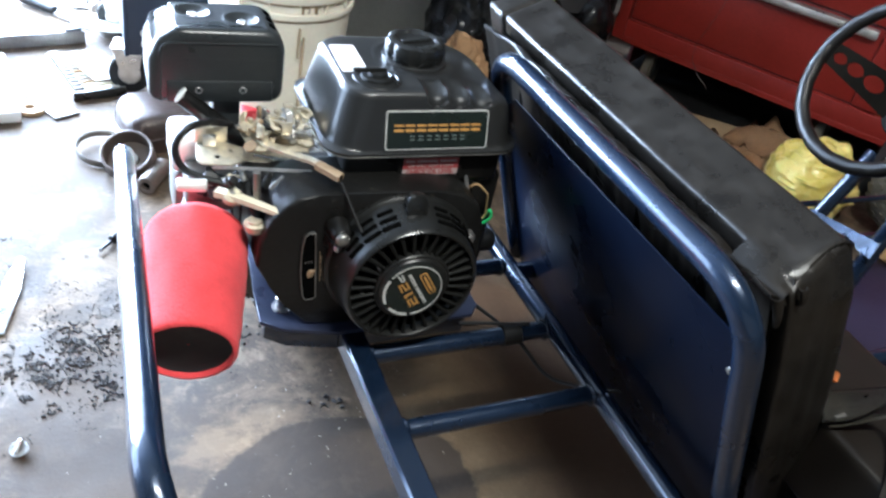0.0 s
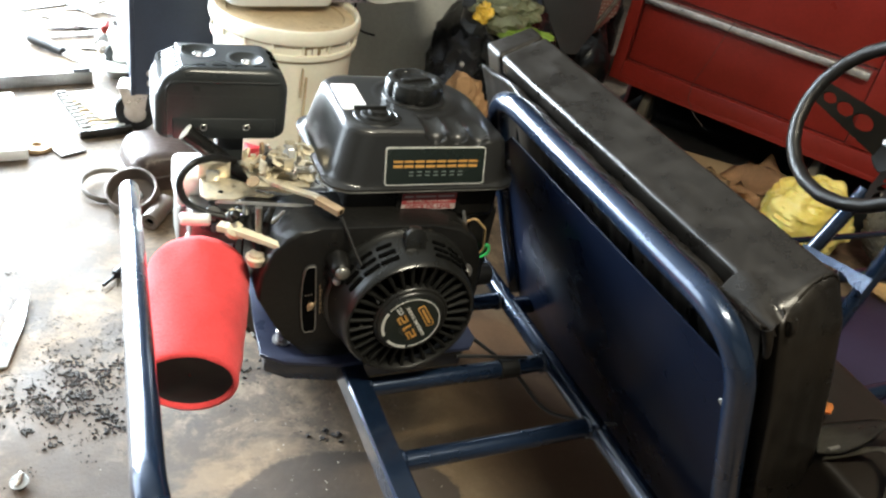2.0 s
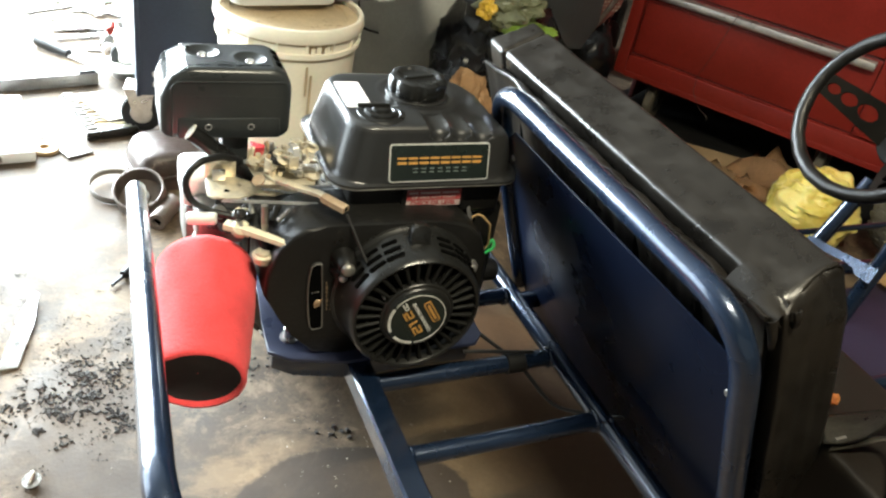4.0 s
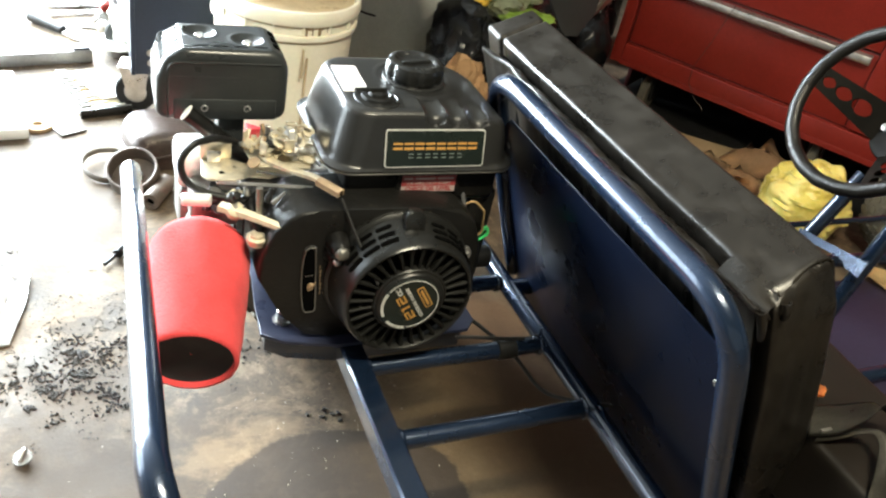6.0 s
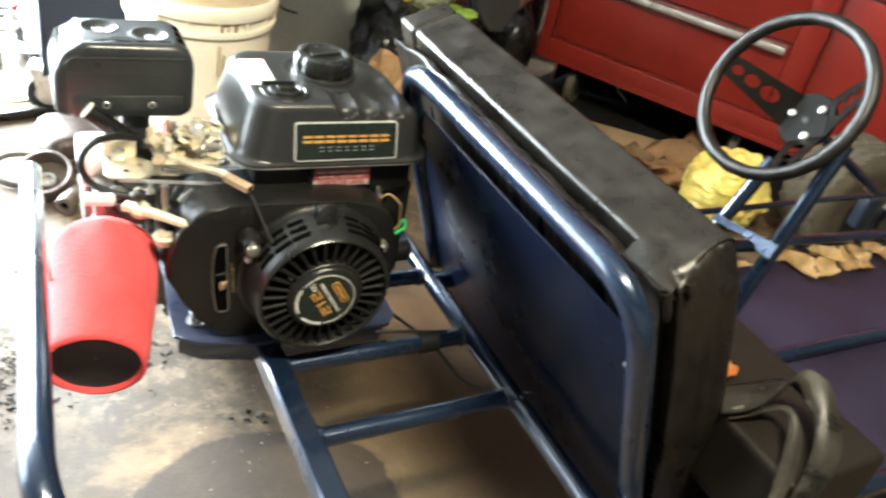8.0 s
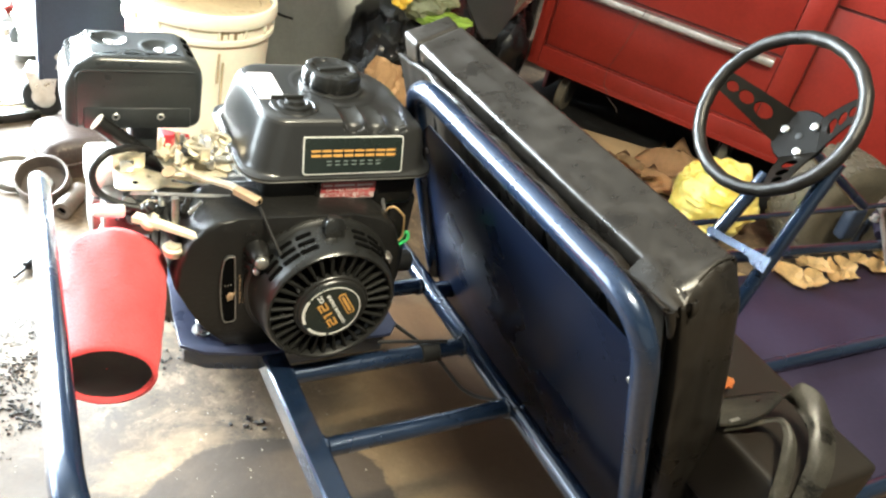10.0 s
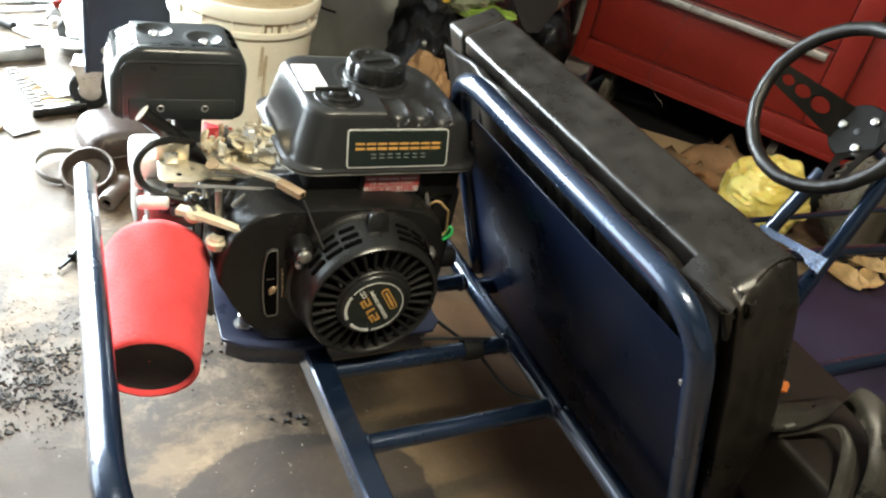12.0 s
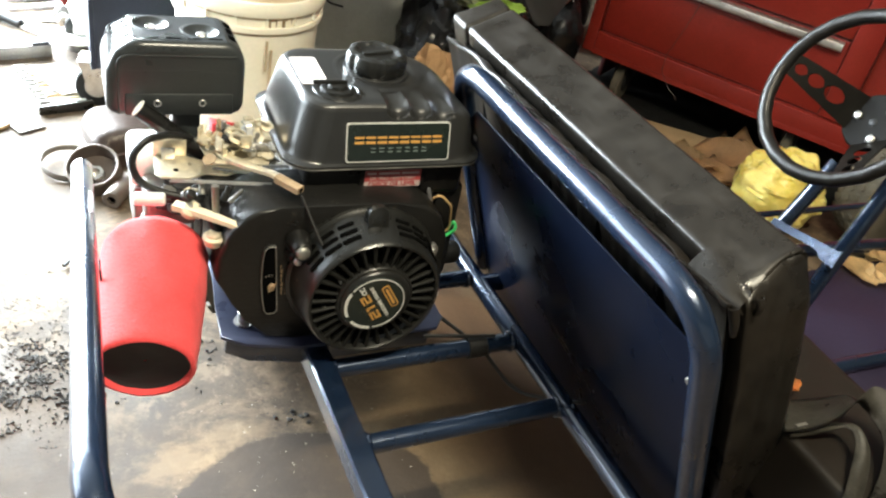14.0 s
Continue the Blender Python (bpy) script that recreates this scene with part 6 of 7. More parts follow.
def rolling_cabinet():
    c = thing("rolling_cabinet", Matrix.Translation((0.190, 1.762, 0)), "dark navy sheet-steel cabinet on casters", "cabinet")
    part("body", box((0, 0, 0.118), (0.42, 0.46, 0.95), 0.004), NAVY, c, local=True)
    part("side_flange", box((-0.006, -0.003, 0.118), (0.004, 0.040, 0.95), 0.001), NAVY, c, local=True)
    for z in (0.148, 0.172):
        part("rivet", lathe([(0.008, 0), (0.0075, 0.002), (0.004, 0.0034)], 16, Matrix.Translation((0.036, 0.0, z)) @ pose(0, 0, 0, 90, 0, 0)), STEEL, c, "bright rivet", local=True)
    for x in (0.010, 0.38):
        for y in (0.066, 0.40):
            caster(c, V(x, y, 0), 0.048, 0.117, RUBBER, local=True, turned=True)


def bucket():
    b = thing("bucket", Matrix.Translation((0.480, 1.572, 0)) @ Matrix.Diagonal((1.03, 1.03, 1.07, 1)), "ivory plastic bucket streaked with brown drips", "bucket")
    prof = [(0.118, 0.0), (0.128, 0.004), (0.137, 0.20), (0.142, 0.325), (0.1485, 0.326), (0.1495, 0.331), (0.1485, 0.336), (0.1440, 0.337), (0.1450, 0.356), (0.151, 0.357), (0.1535, 0.364), (0.152, 0.378), (0.149, 0.383), (0.145, 0.384), (0.141, 0.380), (0.138, 0.30), (0.130, 0.02), (0.02, 0.016)]
    body = part("body", lathe(prof, 64), BUCKET, b, local=True)
    part("lid", lathe([(0.1405, 0.366), (0.139, 0.372), (0.120, 0.3725), (0.118, 0.369), (0.002, 0.369)], 48), LID, body, "beige stained inner lid", local=True)
    # rib webs under the rim
    for i in range(16):
        a = math.tau * i / 16
        part("rim_web", box((0.142, -0.0015, 0.340), (0.1495, 0.0015, 0.357), m=Matrix.Rotation(a, 4, "Z")), BUCKET, body, local=True)
    # dried drips on the lower band, and a brown line below each rib
    for a, z, h, w in ((272.6, 0.3555, 0.017, 0.0022), (275.2, 0.3535, 0.004, 0.0050), (277.6, 0.3555, 0.016, 0.0012), (283.5, 0.3520, 0.014, 0.0034), (286.0, 0.3555, 0.006, 0.0020), (290.5, 0.3560, 0.013, 0.0010), (294.0, 0.3560, 0.016, 0.0015), (263.0, 0.3560, 0.005, 0.0012)):
        part("drip", box((0.1446, -w, z - h), (0.1460, w, z), 0.0005, 1, m=Matrix.Rotation(radians(a), 4, "Z")), DRIP, body, local=True)
    for a, h, z in ((271.0, 0.060, 0.318), (274.5, 0.150, 0.300), (318, 0.10, 0.22)):
        part("drip", box((0.1385, -0.0022, z - h), (0.1422, 0.0022, z), 0.0008, 1, m=Matrix.Rotation(radians(a), 4, "Z") @ pose(0, 0, 0, 0, 1.6, 0)), LID, body, local=True)
    for r, z in ((0.1418, 0.3225), (0.1448, 0.3545)):
        part("stain_line", lathe([(r - 0.002, z - 0.0030), (r + 0.0012, z - 0.0026), (r + 0.0016, z + 0.0020), (r - 0.002, z + 0.0026)], 64, caps=False), LID, body, "thin brown line below the rib", local=True)
    # what stands on it
    t = thing("plastic_tub", pose(0.470, 1.655, 0.4115, 0, 0, 8), "cloudy white plastic tub on the bucket", "tub")
    ring = lambda s, z: [(x * s, y * s, z) for x, y in rrect(-0.135, 0.115, -0.10, 0.12, 0.03, 5)]
    part("body", loft([ring(0.90, 0), ring(0.92, 0.003), ring(1.0, 0.10), ring(1.04, 0.102), ring(1.04, 0.108)]), TUB, t, local=True)
    g = thing("plastic_grille", pose(0.605, 1.655, 0.4115, 0, 0, 6), "grey-lilac slotted plastic grille on the bucket", "grille")
    fr = part("frame", box((-0.075, -0.05, 0), (0.070, 0.06, 0.030), 0.004), LILAC, g, local=True)
    for i in range(9):
        part("slot", box((-0.066 + 0.0145 * i, -0.0512, 0.006), (-0.060 + 0.0145 * i, -0.0500, 0.024)), DARKHOLE, fr, local=True)
    bm = bmesh.new()
    grid = [[bm.verts.new((0.30 * (i / 12), 0.22 * (j / 8), 0.012 * noise.noise(V(i * 0.35, j * 0.3, 2)))) for j in range(9)] for i in range(13)]
    for i in range(12):
        for j in range(8):
            bm.faces.new((grid[i][j], grid[i + 1][j], grid[i + 1][j + 1], grid[i][j + 1]))
    bmesh.ops.solidify(bm, geom=bm.faces[:], thickness=0.004)
    bm.transform(pose(0.665, 1.545, 0.434, 0, -2, 14))
    solo("paper_pad", bm, PAPER, "white paper pad jutting out over the bucket", "paper", at=(0.665, 1.545, 0.434))


def heap():
    c = thing("grey_cabinet", (0.86, 2.10, 0), "scuffed grey-green metal cabinet behind the bucket", "cabinet")
    part("body", box((0.60, 1.93, 0.0), (1.10, 2.40, 0.80), 0.006), GREY, c)
    pts = fillet([(0.780, 1.922, 0.40), (0.755, 1.920, 0.34), (0.752, 1.920, 0.27), (0.770, 1.918, 0.235), (0.815, 1.915, 0.225)], 0.04)
    part("cable", sweep(pts, 0.003, 8), RUBBER, c, "thin black cable")
    b = thing("bin_bag", (1.05, 1.74, 0), "crumpled black plastic rubbish bag", "bag")
    part("knot", lump((1.085, 1.700, 0.345), (0.030, 0.026, 0.034), 0.5, 3, 6.0, ridged=True, flat=False), BAG_BLACK, b, "tied neck of the bag")
    part("sack", lump((1.105, 1.755, 0.165), (0.150, 0.16, 0.210), 0.28, 5, 3.0, ridged=True), BAG_BLACK, b)
    b = thing("bin_bag", (1.512, 1.970, 0), "crumpled black plastic rubbish bag", "bag")
    part("knot", lump((1.520, 1.950, 0.262), (0.026, 0.024, 0.030), 0.5, 3, 2.0, ridged=True, flat=False), BAG_BLACK, b, "tied neck of the bag")
    part("sack", lump((1.512, 1.970, 0.115), (0.090, 0.092, 0.160), 0.25, 4, 9.0, ridged=True), BAG_BLACK, b)
    # this tall bag is added to block light from the floor by the chest
    b = thing("bin_bag", (1.72, 2.34, 0), "tall black bag added to block light beside the chest", "bag")
    part("knot", lump((1.71, 2.30, 0.54), (0.03, 0.026, 0.05), 0.5, 3, 8.0, ridged=True, flat=False), BAG_BLACK, b, "tied neck of the bag")
    part("sack", lump((1.72, 2.34, 0.22), (0.15, 0.15, 0.30), 0.22, 4, 4.0, ridged=True), BAG_BLACK, b)
    k = thing("paper_bag", (0.925, 1.585, 0), "crumpled brown kraft paper bag", "paper bag")
    bm = bmesh.new()
    bmesh.ops.create_icosphere(bm, subdivisions=4, radius=1.0)
    jit = random.Random(31)
    for v in bm.verts:
        p = Vector((v.co.x * 0.058, v.co.y * 0.050, v.co.z * 0.112))
        f = 1 + 0.30 * noise.noise(p * 22 + V(3, 1, 4)) + 0.22 * abs(noise.noise(p * 48))
        v.co = Vector((0.950 + p.x * f, 1.592 + p.y * f, max(0.0, 0.140 + p.z * f))) + V(jit.uniform(-1, 1), jit.uniform(-1, 1), 0) * 0.003
    part("bag", bm, KRAFT, k, sharp=6)
    for name, mat, ctr, size, seed, lab in (
        ("wrapper", WRAP_YELLOW, (0.985, 1.645, 0.392), (0.020, 0.018, 0.020), 2.0, "yellow crumpled plastic wrapper"),
        ("wrapper", WRAP_CLEAR, (1.065, 1.670, 0.385), (0.075, 0.055, 0.034), 5.0, "cloudy crumpled plastic wrapper"),
        ("wrapper", WRAP_GREEN, (1.095, 1.605, 0.350), (0.055, 0.030, 0.016), 8.0, "bright green crumpled plastic wrapper"),
    ):
        w = thing(name, ctr, lab, "wrapper")
        part("film", lump(ctr, size, 0.6, 4, seed, ridged=True, flat=False), mat, w, sharp=25)
    # dark board standing on its corner against the bags, and a rusty perforated sheet behind it
    ol = [(-0.030, 0.0), (0.015, 0.0), (0.062, 0.070), (0.075, 0.30), (-0.200, 0.30), (-0.125, 0.125), (-0.050, 0.020)]
    bm = slab(ol, -0.007, 0.007, 0.003)
    bm.transform(pose(1.400, 1.845, 0.218, 84, 0, 4))
    solo("grey_board", bm, BOARD, "dark grey board leaning among the rubbish bags", "board")
    sheet = thing("perforated_sheet", pose(1.505, 1.900, 0.262, 88, 0, -6), "rusty red perforated sheet leaning by the chest", "sheet")
    part("sheet", slab([(-0.010, 0.0), (0.050, 0.065), (0.066, 0.25), (-0.075, 0.25), (-0.050, 0.06)], -0.0015, 0.0015), RUST_RED, sheet, local=True)
    for i in range(10):
        for j in range(16):
            x, y = -0.045 + 0.0105 * i + 0.005 * (j % 2), 0.055 + 0.0115 * j
            if x < 0.045:
                part("hole", lathe([(0.0034, 0.0016), (0.0030, 0.0019)], 8, Matrix.Translation((x, y, 0))), GRIT, sheet, local=True)
    part("edge_strip", box((-0.006, -0.003, 0.0), (0.006, 0.004, 0.30), 0.001, m=sheet.matrix_world.inverted() @ pose(1.440, 1.858, 0.255, 0, 31, 0)), STEEL_DULL, sheet, "bent steel edge", local=True)


def folded_bag(foot, size):
    """A stuffed thin bag: full below, with folds that run up to its mouth."""
    bm = bmesh.new()
    bmesh.ops.create_uvsphere(bm, u_segments=22, v_segments=13, radius=1.0)
    jit = random.Random(17)
    crease = lambda n, w: max(0.0, 1 - abs(n) * w)
    for v in bm.verts:
        p = v.co.copy()
        a, h = math.atan2(p.y, p.x), p.z
        full = 1 + 0.10 * noise.noise(V(p.x * 1.6, p.y * 1.6, h * 1.5))
        fold = 0.045 * jit.random() + 0.05 * crease(noise.noise(V(math.cos(a) * 1.7, math.sin(a) * 1.7, h * 2.0)), 5)
        fine = 0.09 * crease(noise.noise(V(math.cos(a) * 0.9 + h, math.sin(a) * 0.9, h * 6.5)), 4)
        r = full - fold - fine
        v.co = Vector((foot[0] + p.x * size[0] * r, foot[1] + p.y * size[1] * r, foot[2] + max(0.0, (0.42 + 0.58 * h * r) * size[2])))
    bmesh.ops.subdivide_edges(bm, edges=bm.edges[:], cuts=3, use_grid_fill=True, smooth=0.35)
    bm.normal_update()
    for v in bm.verts:
        v.co += v.normal * (0.007 * crease(noise.noise(V(v.co.x * 14, v.co.y * 14, v.co.z * 60)), 4) * -1 + 0.0015 * noise.noise(v.co * 110))
        v.co.z = max(v.co.z, 0.0)
    return bm


def chest_litter():
    y = thing("carrier_bag", (1.70, 1.13, 0), "stuffed yellow plastic carrier bag", "bag")
    part("sack", folded_bag((1.728, 1.130, 0.0), (0.128, 0.112, 0.205)), BAG_YELLOW, y, sharp=50)
    # flat soiled cardboard under the chest's front
    bm = box((-0.26, -0.14, 0.002), (0.26, 0.14, 0.007), 0.001)
    bm.transform(pose(1.72, 1.47, 0, 0, 0, -40))
    solo("cardboard_sheet", bm, CARD, "flat soiled cardboard on the floor", "cardboard")
    for i, (x, yy, s, mat) in enumerate(((1.735, 1.385, 0.105, KRAFT), (1.665, 1.325, 0.075, KRAFT), (1.875, 1.440, 0.070, KRAFT), (1.640, 1.425, 0.070, CARD))):
        c = thing("paper_scrap", (x, yy, 0), "torn curled brown paper scrap on the floor", "paper", "paper scraps under the chest")
        bm = bmesh.new()
        g = []
        for a in range(13):
            row = []
            for b in range(9):
                u, v = a / 12 - 0.5, b / 8 - 0.5
                row.append(bm.verts.new((x + u * s * 2.2, yy + v * s * 1.6, 0.008 + s * 0.9 * (abs(u) ** 1.5 + 0.3 * noise.noise(V(u * 4, v * 4, i * 3.0)) ** 2) + s * 0.55 * abs(noise.noise(V(u * 2.6 + v, v * 1.2, i + 0.5))))))
            g.append(row)
        for a in range(12):
            for b in range(8):
                if (a, b) not in ((0, 0), (0, 7), (11, 0)):
                    bm.faces.new((g[a][b], g[a + 1][b], g[a + 1][b + 1], g[a][b + 1]))
        bmesh.ops.solidify(bm, geom=bm.faces[:], thickness=0.0012)
        part("sheet", bm, mat, c, sharp=75)


def leaf(p, s, yaw, mat, label, seed):
    bm = bmesh.new()
    n = 30
    rim, mid = [], []
    for i in range(n):
        a = math.tau * i / n
        lob = 1 + 0.10 * math.cos(5 * a + seed) + 0.12 * noise.noise(V(a * 3, seed, 0)) + 0.085 * (i % 2)
        x, y = math.cos(a) * s * lob, math.sin(a) * s * 0.7 * lob
        rim.append(bm.verts.new((x, y, 0.006 + s * 0.9 * noise.noise(V(x / s, y / s, seed)) ** 2 + 0.22 * s * abs(y / s))))
        mid.append(bm.verts.new((x * 0.5, y * 0.5, 0.003 + 0.06 * s * abs(noise.noise(V(x / s, y / s, seed + 4))))))
    c = bm.verts.new((0, 0, 0.003))
    for i in range(n):
        j = (i + 1) % n
        bm.faces.new((rim[i], rim[j], mid[j], mid[i]))
        bm.faces.new((mid[i], mid[j], c))
    bmesh.ops.solidify(bm, geom=bm.faces[:], thickness=0.0006)
    bm.transform(pose(*p, 0, 0, yaw))
    solo("leaf", bm, mat, label, "leaf", "dry leaves", at=p, sharp=30)


def leaves():
    rnd = random.Random(3)
    spots = ((1.43, 0.668, 0.058), (1.47, 0.640, 0.040), (1.51, 0.676, 0.044), (1.555, 0.655, 0.048), (1.60, 0.668, 0.040), (1.65, 0.676, 0.036), (1.69, 0.650, 0.044), (1.74, 0.668, 0.034), (1.79, 0.655, 0.046), (1.85, 0.668, 0.040), (1.575, 0.632, 0.026), (1.72, 0.628, 0.022))
    for i, (x, y, s) in enumerate(spots):
        leaf((x, y, 0.2115 + 0.004 * (i % 3)), s * 0.8, rnd.uniform(0, 360), LEAF, "dry tan oak leaf on the kart floor pan", i * 2.3)
    leaf((0.815, 0.330, 0.3795), 0.022, 15, LEAF_ORANGE, "small orange leaf on the seat cushion", 50.0)
    for i in range(6):
        leaf((1.55 + 0.07 * i, 0.86 + 0.03 * (i % 2), 0.002), 0.045, rnd.uniform(0, 360), LEAF, "dry tan leaf on the floor", 20.0 + i)


def floor_tools():
    # socket set in its tray
    t = thing("socket_tray", Matrix.Translation((0.100, 1.905, 0)) @ pose(0, 0, 0, 0, 0, 14), "open tray of sockets and screwdriver bits", "tool tray")
    tray = part("tray", box((-0.055, -0.115, 0), (0.055, 0.115, 0.010), 0.002), TUB, t, local=True)
    part("tray_lip", box((-0.060, -0.125, 0), (0.060, -0.1155, 0.022), 0.002), PLASTIC, tray, local=True)
    for i in range(11):
        y = -0.100 + 0.0195 * i
        part("socket", rod((-0.052, y, 0.017), (-0.030, y, 0.017), 0.0075, 14, bevel=0.001), IRON, t, "dark chrome socket", local=True)
        part("bit", rod((-0.026, y, 0.0145), (0.050, y, 0.0145), 0.0040, 10), (STEEL, CREAM, COPPER)[i % 3], t, "pale handled bit", local=True)
    bm = box((-0.045, -0.07, 0), (0.045, 0.07, 0.003), 0.001)
    bm.transform(pose(0.135, 1.905, 0.0235, 0, 2, 24))
    solo("paper_slip", bm, PAPER, "white paper slip on the socket tray", "paper")
    # steel channel
    b = thing("steel_bar", (-0.02, 2.09, 0), "long dark steel channel lying on the floor", "bar")
    bm = box((-0.14, -0.022, 0), (0.13, 0.022, 0.034), 0.003)
    bm.transform(pose(-0.015, 2.085, 0, 0, 0, 11))
    part("channel", bm, IRON, b)
    part("end_clip", box((0.085, -0.018, 0.0345), (0.125, 0.018, 0.040), 0.002, m=pose(-0.015, 2.085, 0, 0, 0, 11)), RUBBER, b)
    # file with a dark handle
    f = thing("hand_file", (0.03, 2.28, 0), "long steel file with a dark handle", "file")
    part("handle", rod((-0.030, 2.360, 0.018), (0.055, 2.265, 0.014), 0.016, 16, r2=0.012, bevel=0.006), RUBBER, f)
    part("blade", sweep([(0.055, 2.265, 0.010), (0.130, 2.180, 0.005)], 0, shape=[(0.010, -0.003), (0.010, 0.003), (-0.010, 0.003), (-0.010, -0.003)], taper=lambda q: 1 - 0.6 * q), STEEL, f)
    # plates, discs
    solo("cutting_disc", lathe([(0.062, 0), (0.062, 0.004), (0.058, 0.006), (0.012, 0.006), (0.011, 0.0)], 40, Matrix.Translation((0.190, 2.150, 0.030))), PAPER, "pale round disc on a mount", "disc")
    solo("disc_mount", lathe([(0.035, 0), (0.035, 0.026), (0.030, 0.030)], 28, Matrix.Translation((0.190, 2.150, 0))), IRON, "dark round mount on the floor", "mount")
    bm = box((-0.030, -0.065, 0), (0.030, 0.065, 0.004), 0.001)
    bm.transform(pose(0.026, 1.755, 0.002, 0, 0, 26))
    solo("steel_plate", bm, IRON, "flat grey steel plate on the floor", "plate")
    solo("felt_washer", lathe([(0.032, 0), (0.033, 0.003), (0.031, 0.008), (0.010, 0.008), (0.009, 0.0)], 32, Matrix.Translation((-0.020, 1.735, 0.001))), CARD, "tan felt washer on the floor", "washer")
    c = thing("plastic_case", (-0.12, 1.84, 0), "white plastic case lying on the floor", "case")
    bm = box((-0.06, -0.15, 0), (0.06, 0.15, 0.028), 0.006)
    bm.transform(pose(-0.112, 1.82, 0, 0, 0, 6))
    part("shell", bm, TUB, c)
    part("latch", box((-0.02, -0.152, 0.008), (-0.008, -0.150, 0.020), m=pose(-0.112, 1.82, 0, 0, 0, 6)), IRON, c)
    rnd = random.Random(12)
    for i in range(16):
        x, y, a = 0.06 + 0.20 * rnd.random(), 2.28 + 0.55 * rnd.random(), rnd.uniform(-50, 30)
        l, w = 0.06 + 0.06 * rnd.random(), 0.005 + 0.003 * rnd.random()
        s = thing("spanner", pose(x, y, 0.0, 0, 0, a), "steel spanner lying among loose tools", "spanner", "spanners on the floor")
        ol = [(-l, -w), (l, -w), (l + 0.010, -2.2 * w), (l + 0.024, -1.6 * w), (l + 0.012, -0.5 * w), (l + 0.012, 0.5 * w), (l + 0.024, 1.6 * w), (l + 0.010, 2.2 * w), (l, w), (-l, w), (-l - 0.006, 1.9 * w), (-l - 0.018, 1.5 * w), (-l - 0.018, -1.5 * w), (-l - 0.006, -1.9 * w)]
        part("body", slab(ol, 0.001 + 0.004 * (i % 3), 0.006 + 0.004 * (i % 3), 0.001), (STEEL, IRON)[i % 3 == 0], s, local=True)
    for i in range(9):
        x, y = 0.16 + 0.08 * rnd.random(), 2.22 + 0.22 * rnd.random()
        mat = (IRON, STEEL, RED, ALU)[i % 4]
        solo("machine_part", lathe([(0.014, 0), (0.018, 0.004), (0.018, 0.018), (0.010, 0.024), (0.009, 0.034), (0.004, 0.034)], 16, pose(x, y, 0.018, 90 * (i % 2), 30 * i, 40 * i)), mat, "loose machined part on the floor", "part", "loose parts on the floor")
    # drum, hoop, bush and rusty casing
    solo("brake_band", lathe([(0.056, 0), (0.0575, 0.002), (0.0575, 0.012), (0.056, 0.014), (0.0535, 0.012), (0.0535, 0.002)], 44, pose(0.118, 1.535, 0.006, 6, 3, 0), caps=False), IRON, "thin steel hoop lying on the floor", "hoop")
    d = thing("brake_drum", (0.163, 1.468, 0), "dark cast brake drum tipped on its side", "drum")
    part("shell", lathe([(0.018, 0.004), (0.044, 0.003), (0.050, 0.008), (0.052, 0.014), (0.052, 0.046), (0.0495, 0.048), (0.0465, 0.046), (0.0455, 0.012), (0.018, 0.009)], 48, pose(0.165, 1.472, 0.012, 24, -14, 0), caps=False), DRUM, d)
    part("hub", lathe([(0.016, 0.009), (0.016, 0.020), (0.010, 0.021), (0.009, 0.008)], 24, pose(0.165, 1.472, 0.012, 24, -14, 0)), STEEL, d)
    p = thing("steel_bush", (0.195, 1.40, 0), "short grey steel tube on the floor", "tube")
    q = frame_of(V(0.181, 1.372, 0.019), V(0.226, 1.450, 0.019))
    part("tube", lathe([(0.009, 0.010), (0.009, 0), (0.0175, 0), (0.019, 0.002), (0.019, 0.086), (0.009, 0.088)], 28, q, caps=False), DRUM, p)
    part("bore", lathe([(0.0092, 0.009), (0.0001, 0.0091)], 20, q, caps=False), DARKHOLE, p)
    r = thing("rusty_casing", (0.24, 1.57, 0), "rusty brown sheet-metal casing on the floor", "casing")
    lo = [(x, y) for x, y in rrect(-0.092, 0.088, -0.068, 0.070, 0.030, 5)]
    bm = loft([[(x * f + dx, y * f + dy, z) for x, y in lo] for f, dx, dy, z in ((1.0, 0, 0, 0.0), (1.0, 0, 0, 0.036), (0.985, 0, 0.001, 0.052), (0.93, 0.002, 0.004, 0.068), (0.86, 0.004, 0.007, 0.076), (0.74, 0.006, 0.010, 0.080))])
    rough_up(bm, 0.004, 16, 2.0)
    bm.transform(pose(0.245, 1.600, 0.0, 0, 0, 10))
    part("shell", bm, RUST, r)
    fl = [(x * 1.03, y * 1.03, 0.036 + 0.010 * math.sin(9 * x)) for x, y in lo]
    bm = sweep(fl, 0.0038, 8, closed=True)
    bm.transform(pose(0.245, 1.600, 0.0, 0, 0, 10))
    part("flange", bm, RUST, r)
    c = thing("red_carton", (0.405, 1.460, 0), "small bright red carton with a paler panel, standing on the floor", "carton")
    part("box", box((0.386, 1.440, 0.0), (0.440, 1.480, 0.146), 0.002), CARTON, c)
    part("panel", box((0.403, 1.4385, 0.060), (0.433, 1.4398, 0.137), 0.0), LABEL_PALE_RED, c, "paler red panel")
    # near bits: strip, pin, bolt with washer, flakes
    bm = slab([(-0.016, -0.095), (0.012, -0.085), (0.014, 0.02), (0.006, 0.10), (-0.004, 0.102), (-0.014, 0.03)], 0, 0.005, 0.001)
    bm.transform(pose(-0.066, 1.085, 0.003, 2, 6, -12))
    solo("steel_strip", bm, STEEL, "bent bright steel strip on the floor", "strip")
    pin = thing("floor_pin", (0.10, 1.21, 0), "small dark pin with a handle on the floor", "pin")
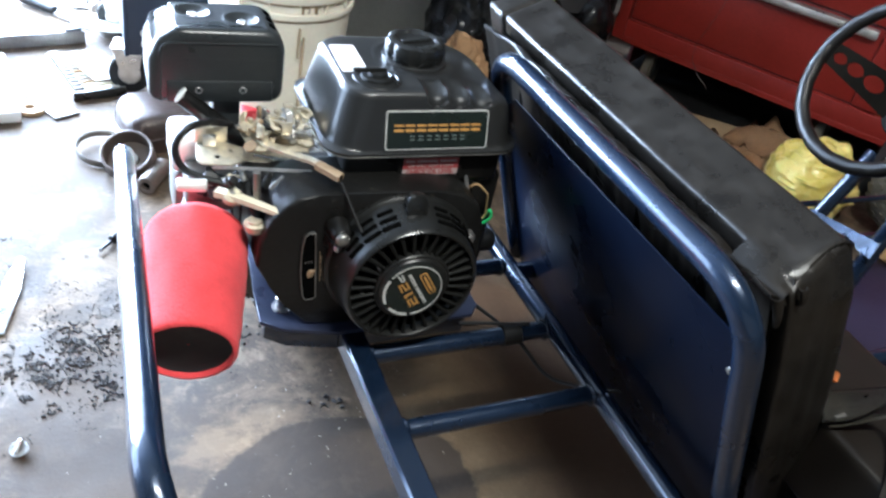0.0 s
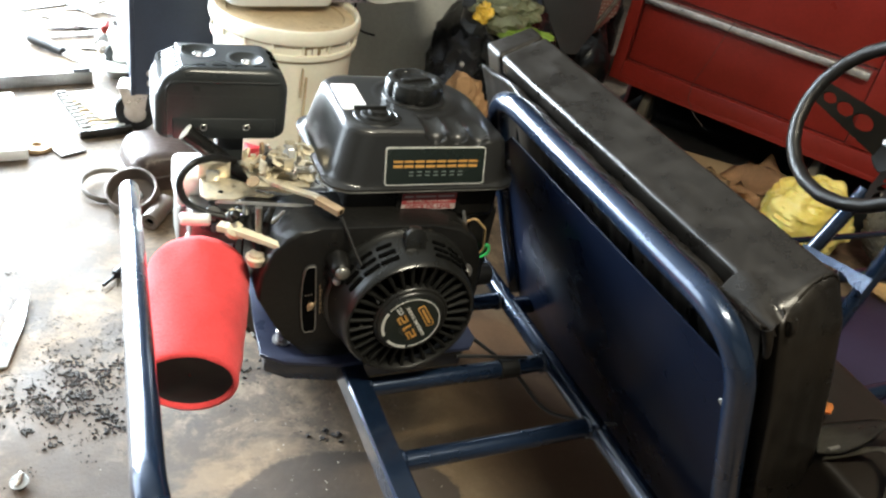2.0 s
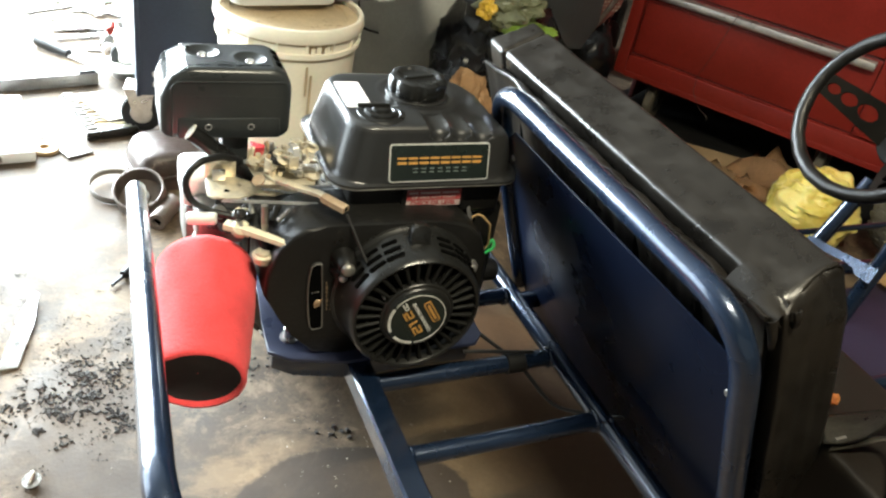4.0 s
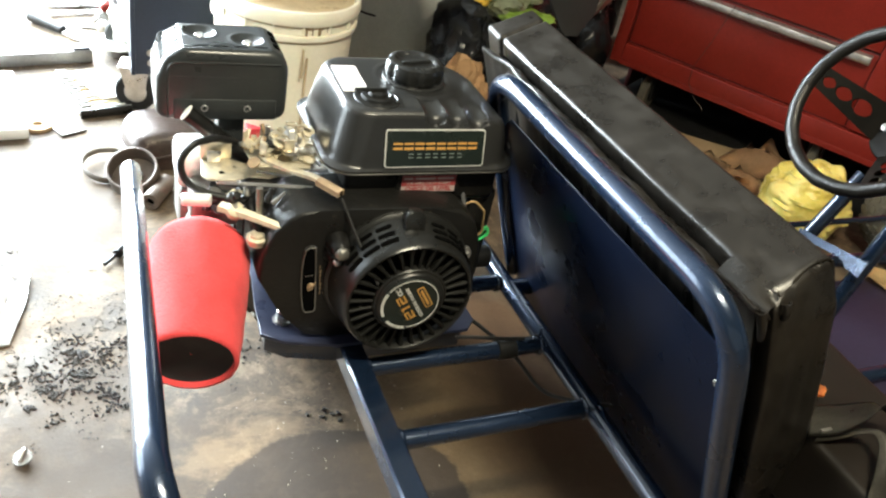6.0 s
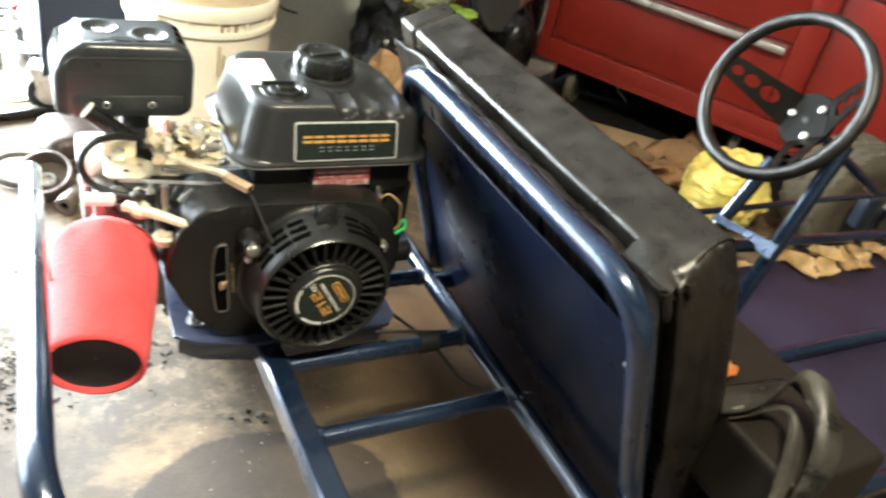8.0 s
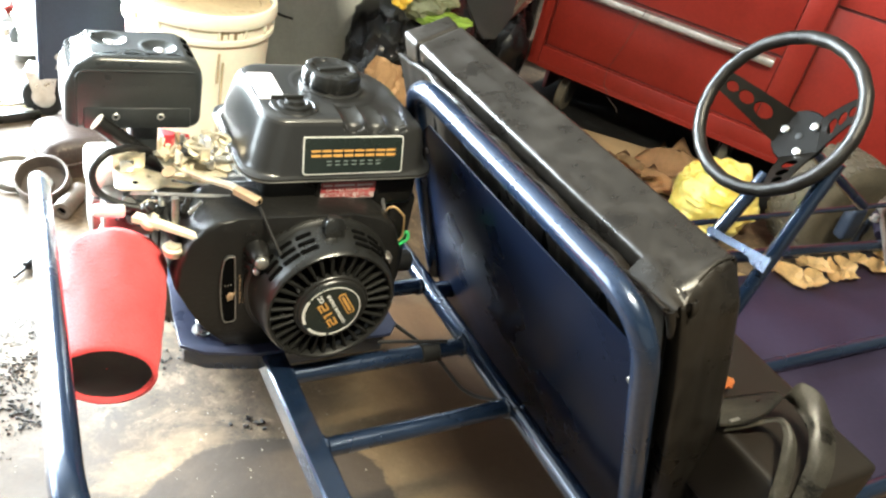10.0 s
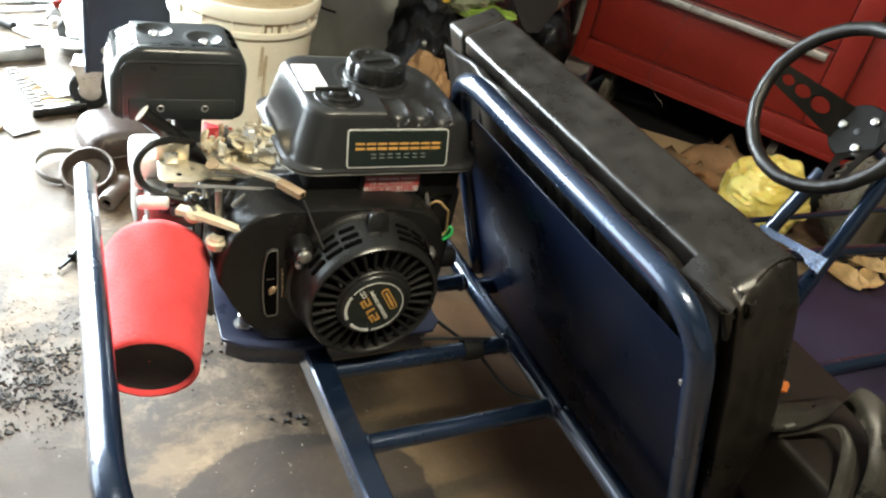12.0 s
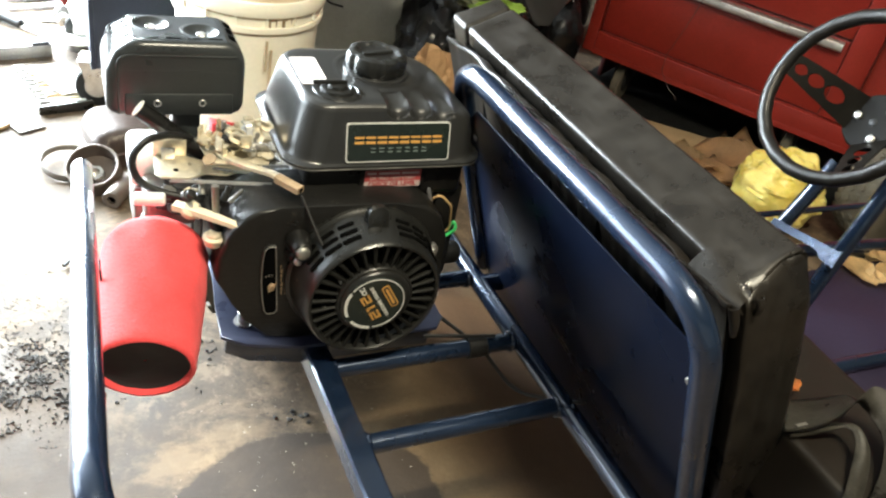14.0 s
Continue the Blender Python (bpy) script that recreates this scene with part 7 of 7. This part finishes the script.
    part("shank", rod((0.082, 1.190, 0.006), (0.106, 1.216, 0.008), 0.0034, 10), RUBBER, pin)
    part("head", rod((0.104, 1.214, 0.009), (0.124, 1.238, 0.012), 0.0090, 12, bevel=0.002), RUBBER, pin)
    w = thing("bolt_and_washer", (-0.054, 0.757, 0), "bright bolt standing in a washer", "bolt")
    part("washer", lathe([(0.006, 0), (0.0125, 0), (0.0125, 0.002), (0.006, 0.002)], 28, pose(-0.054, 0.757, 0.006, 10, -6, 0)), STEEL, w)
    part("bolt", rod((-0.058, 0.750, 0.006), (-0.050, 0.764, 0.016), 0.0042, 12, bevel=0.001), STEEL, w)
    part("nut", lathe([(0.0075, 0), (0.0075, 0.005), (0.0045, 0.006)], 6, pose(-0.055, 0.757, 0.0005, 0, 0, 0)), STEEL, w)


def crumbs(name, mat, label, n, centre, spread, sizes, seed, groups=0):
    """Loose dirt as one heap of small uneven bits."""
    rnd = random.Random(seed)
    verts, faces = [], []
    spots = [(rnd.gauss(centre[0], spread[0]), rnd.gauss(centre[1], spread[1]), 0.004 + 0.014 * rnd.random() ** 2) for i in range(groups)]
    for i in range(n):
        x, y = rnd.gauss(centre[0], spread[0]), rnd.gauss(centre[1], spread[1])
        if spots and i % 5:
            p = spots[int(rnd.random() ** 1.6 * groups)]
            x, y = rnd.gauss(p[0], p[2]), rnd.gauss(p[1], p[2] * 0.8)
        s = sizes[0] + (sizes[1] - sizes[0]) * rnd.random() ** 3
        k = 6
        b = len(verts)
        for q in range(k):
            a = math.tau * q / k + rnd.random() * 0.6
            r = s * (0.6 + 0.7 * rnd.random())
            verts.append((x + r * math.cos(a), y + r * math.sin(a), 0.0003))
        for q in range(k):
            vx, vy, _ = verts[b + q]
            f = 0.45 + 0.3 * rnd.random()
            verts.append((x + (vx - x) * f, y + (vy - y) * f, s * (0.5 + 0.5 * rnd.random())))
        for q in range(k):
            j = (q + 1) % k
            faces.append((b + q, b + j, b + k + j, b + k + q))
        faces.append(tuple(b + k + q for q in range(k)))
    me = bpy.data.meshes.new(name)
    me.from_pydata(verts, [], faces)
    me.materials.append(mat)
    return tagged(new(name, me), label, "dirt", kind="stuff")


tool_chest()
rolling_cabinet()
bucket()
heap()
chest_litter()
leaves()
floor_tools()
crumbs("dirt_clumps", DIRT, "black greasy dirt clumps on the concrete", 2600, (0.022, 0.915), (0.066, 0.042), (0.0004, 0.0036), 1, 44)
crumbs("dirt_clumps", DIRT, "black greasy dirt crumbs on the concrete", 5200, (0.020, 0.98), (0.13, 0.10), (0.0003, 0.0017), 2, 150)
crumbs("dirt_clumps", DIRT, "dark crumbs beside the engine mount", 34, (0.380, 0.755), (0.018, 0.012), (0.001, 0.005), 3)
crumbs("floor_grit", GRIT, "pale grit scattered on the concrete", 120, (0.32, 0.72), (0.16, 0.10), (0.0005, 0.0018), 4)
crumbs("dirt_clumps", DIRT, "dark dirt at the edge of the mount's shade", 110, (0.255, 0.93), (0.03, 0.02), (0.0008, 0.004), 5)
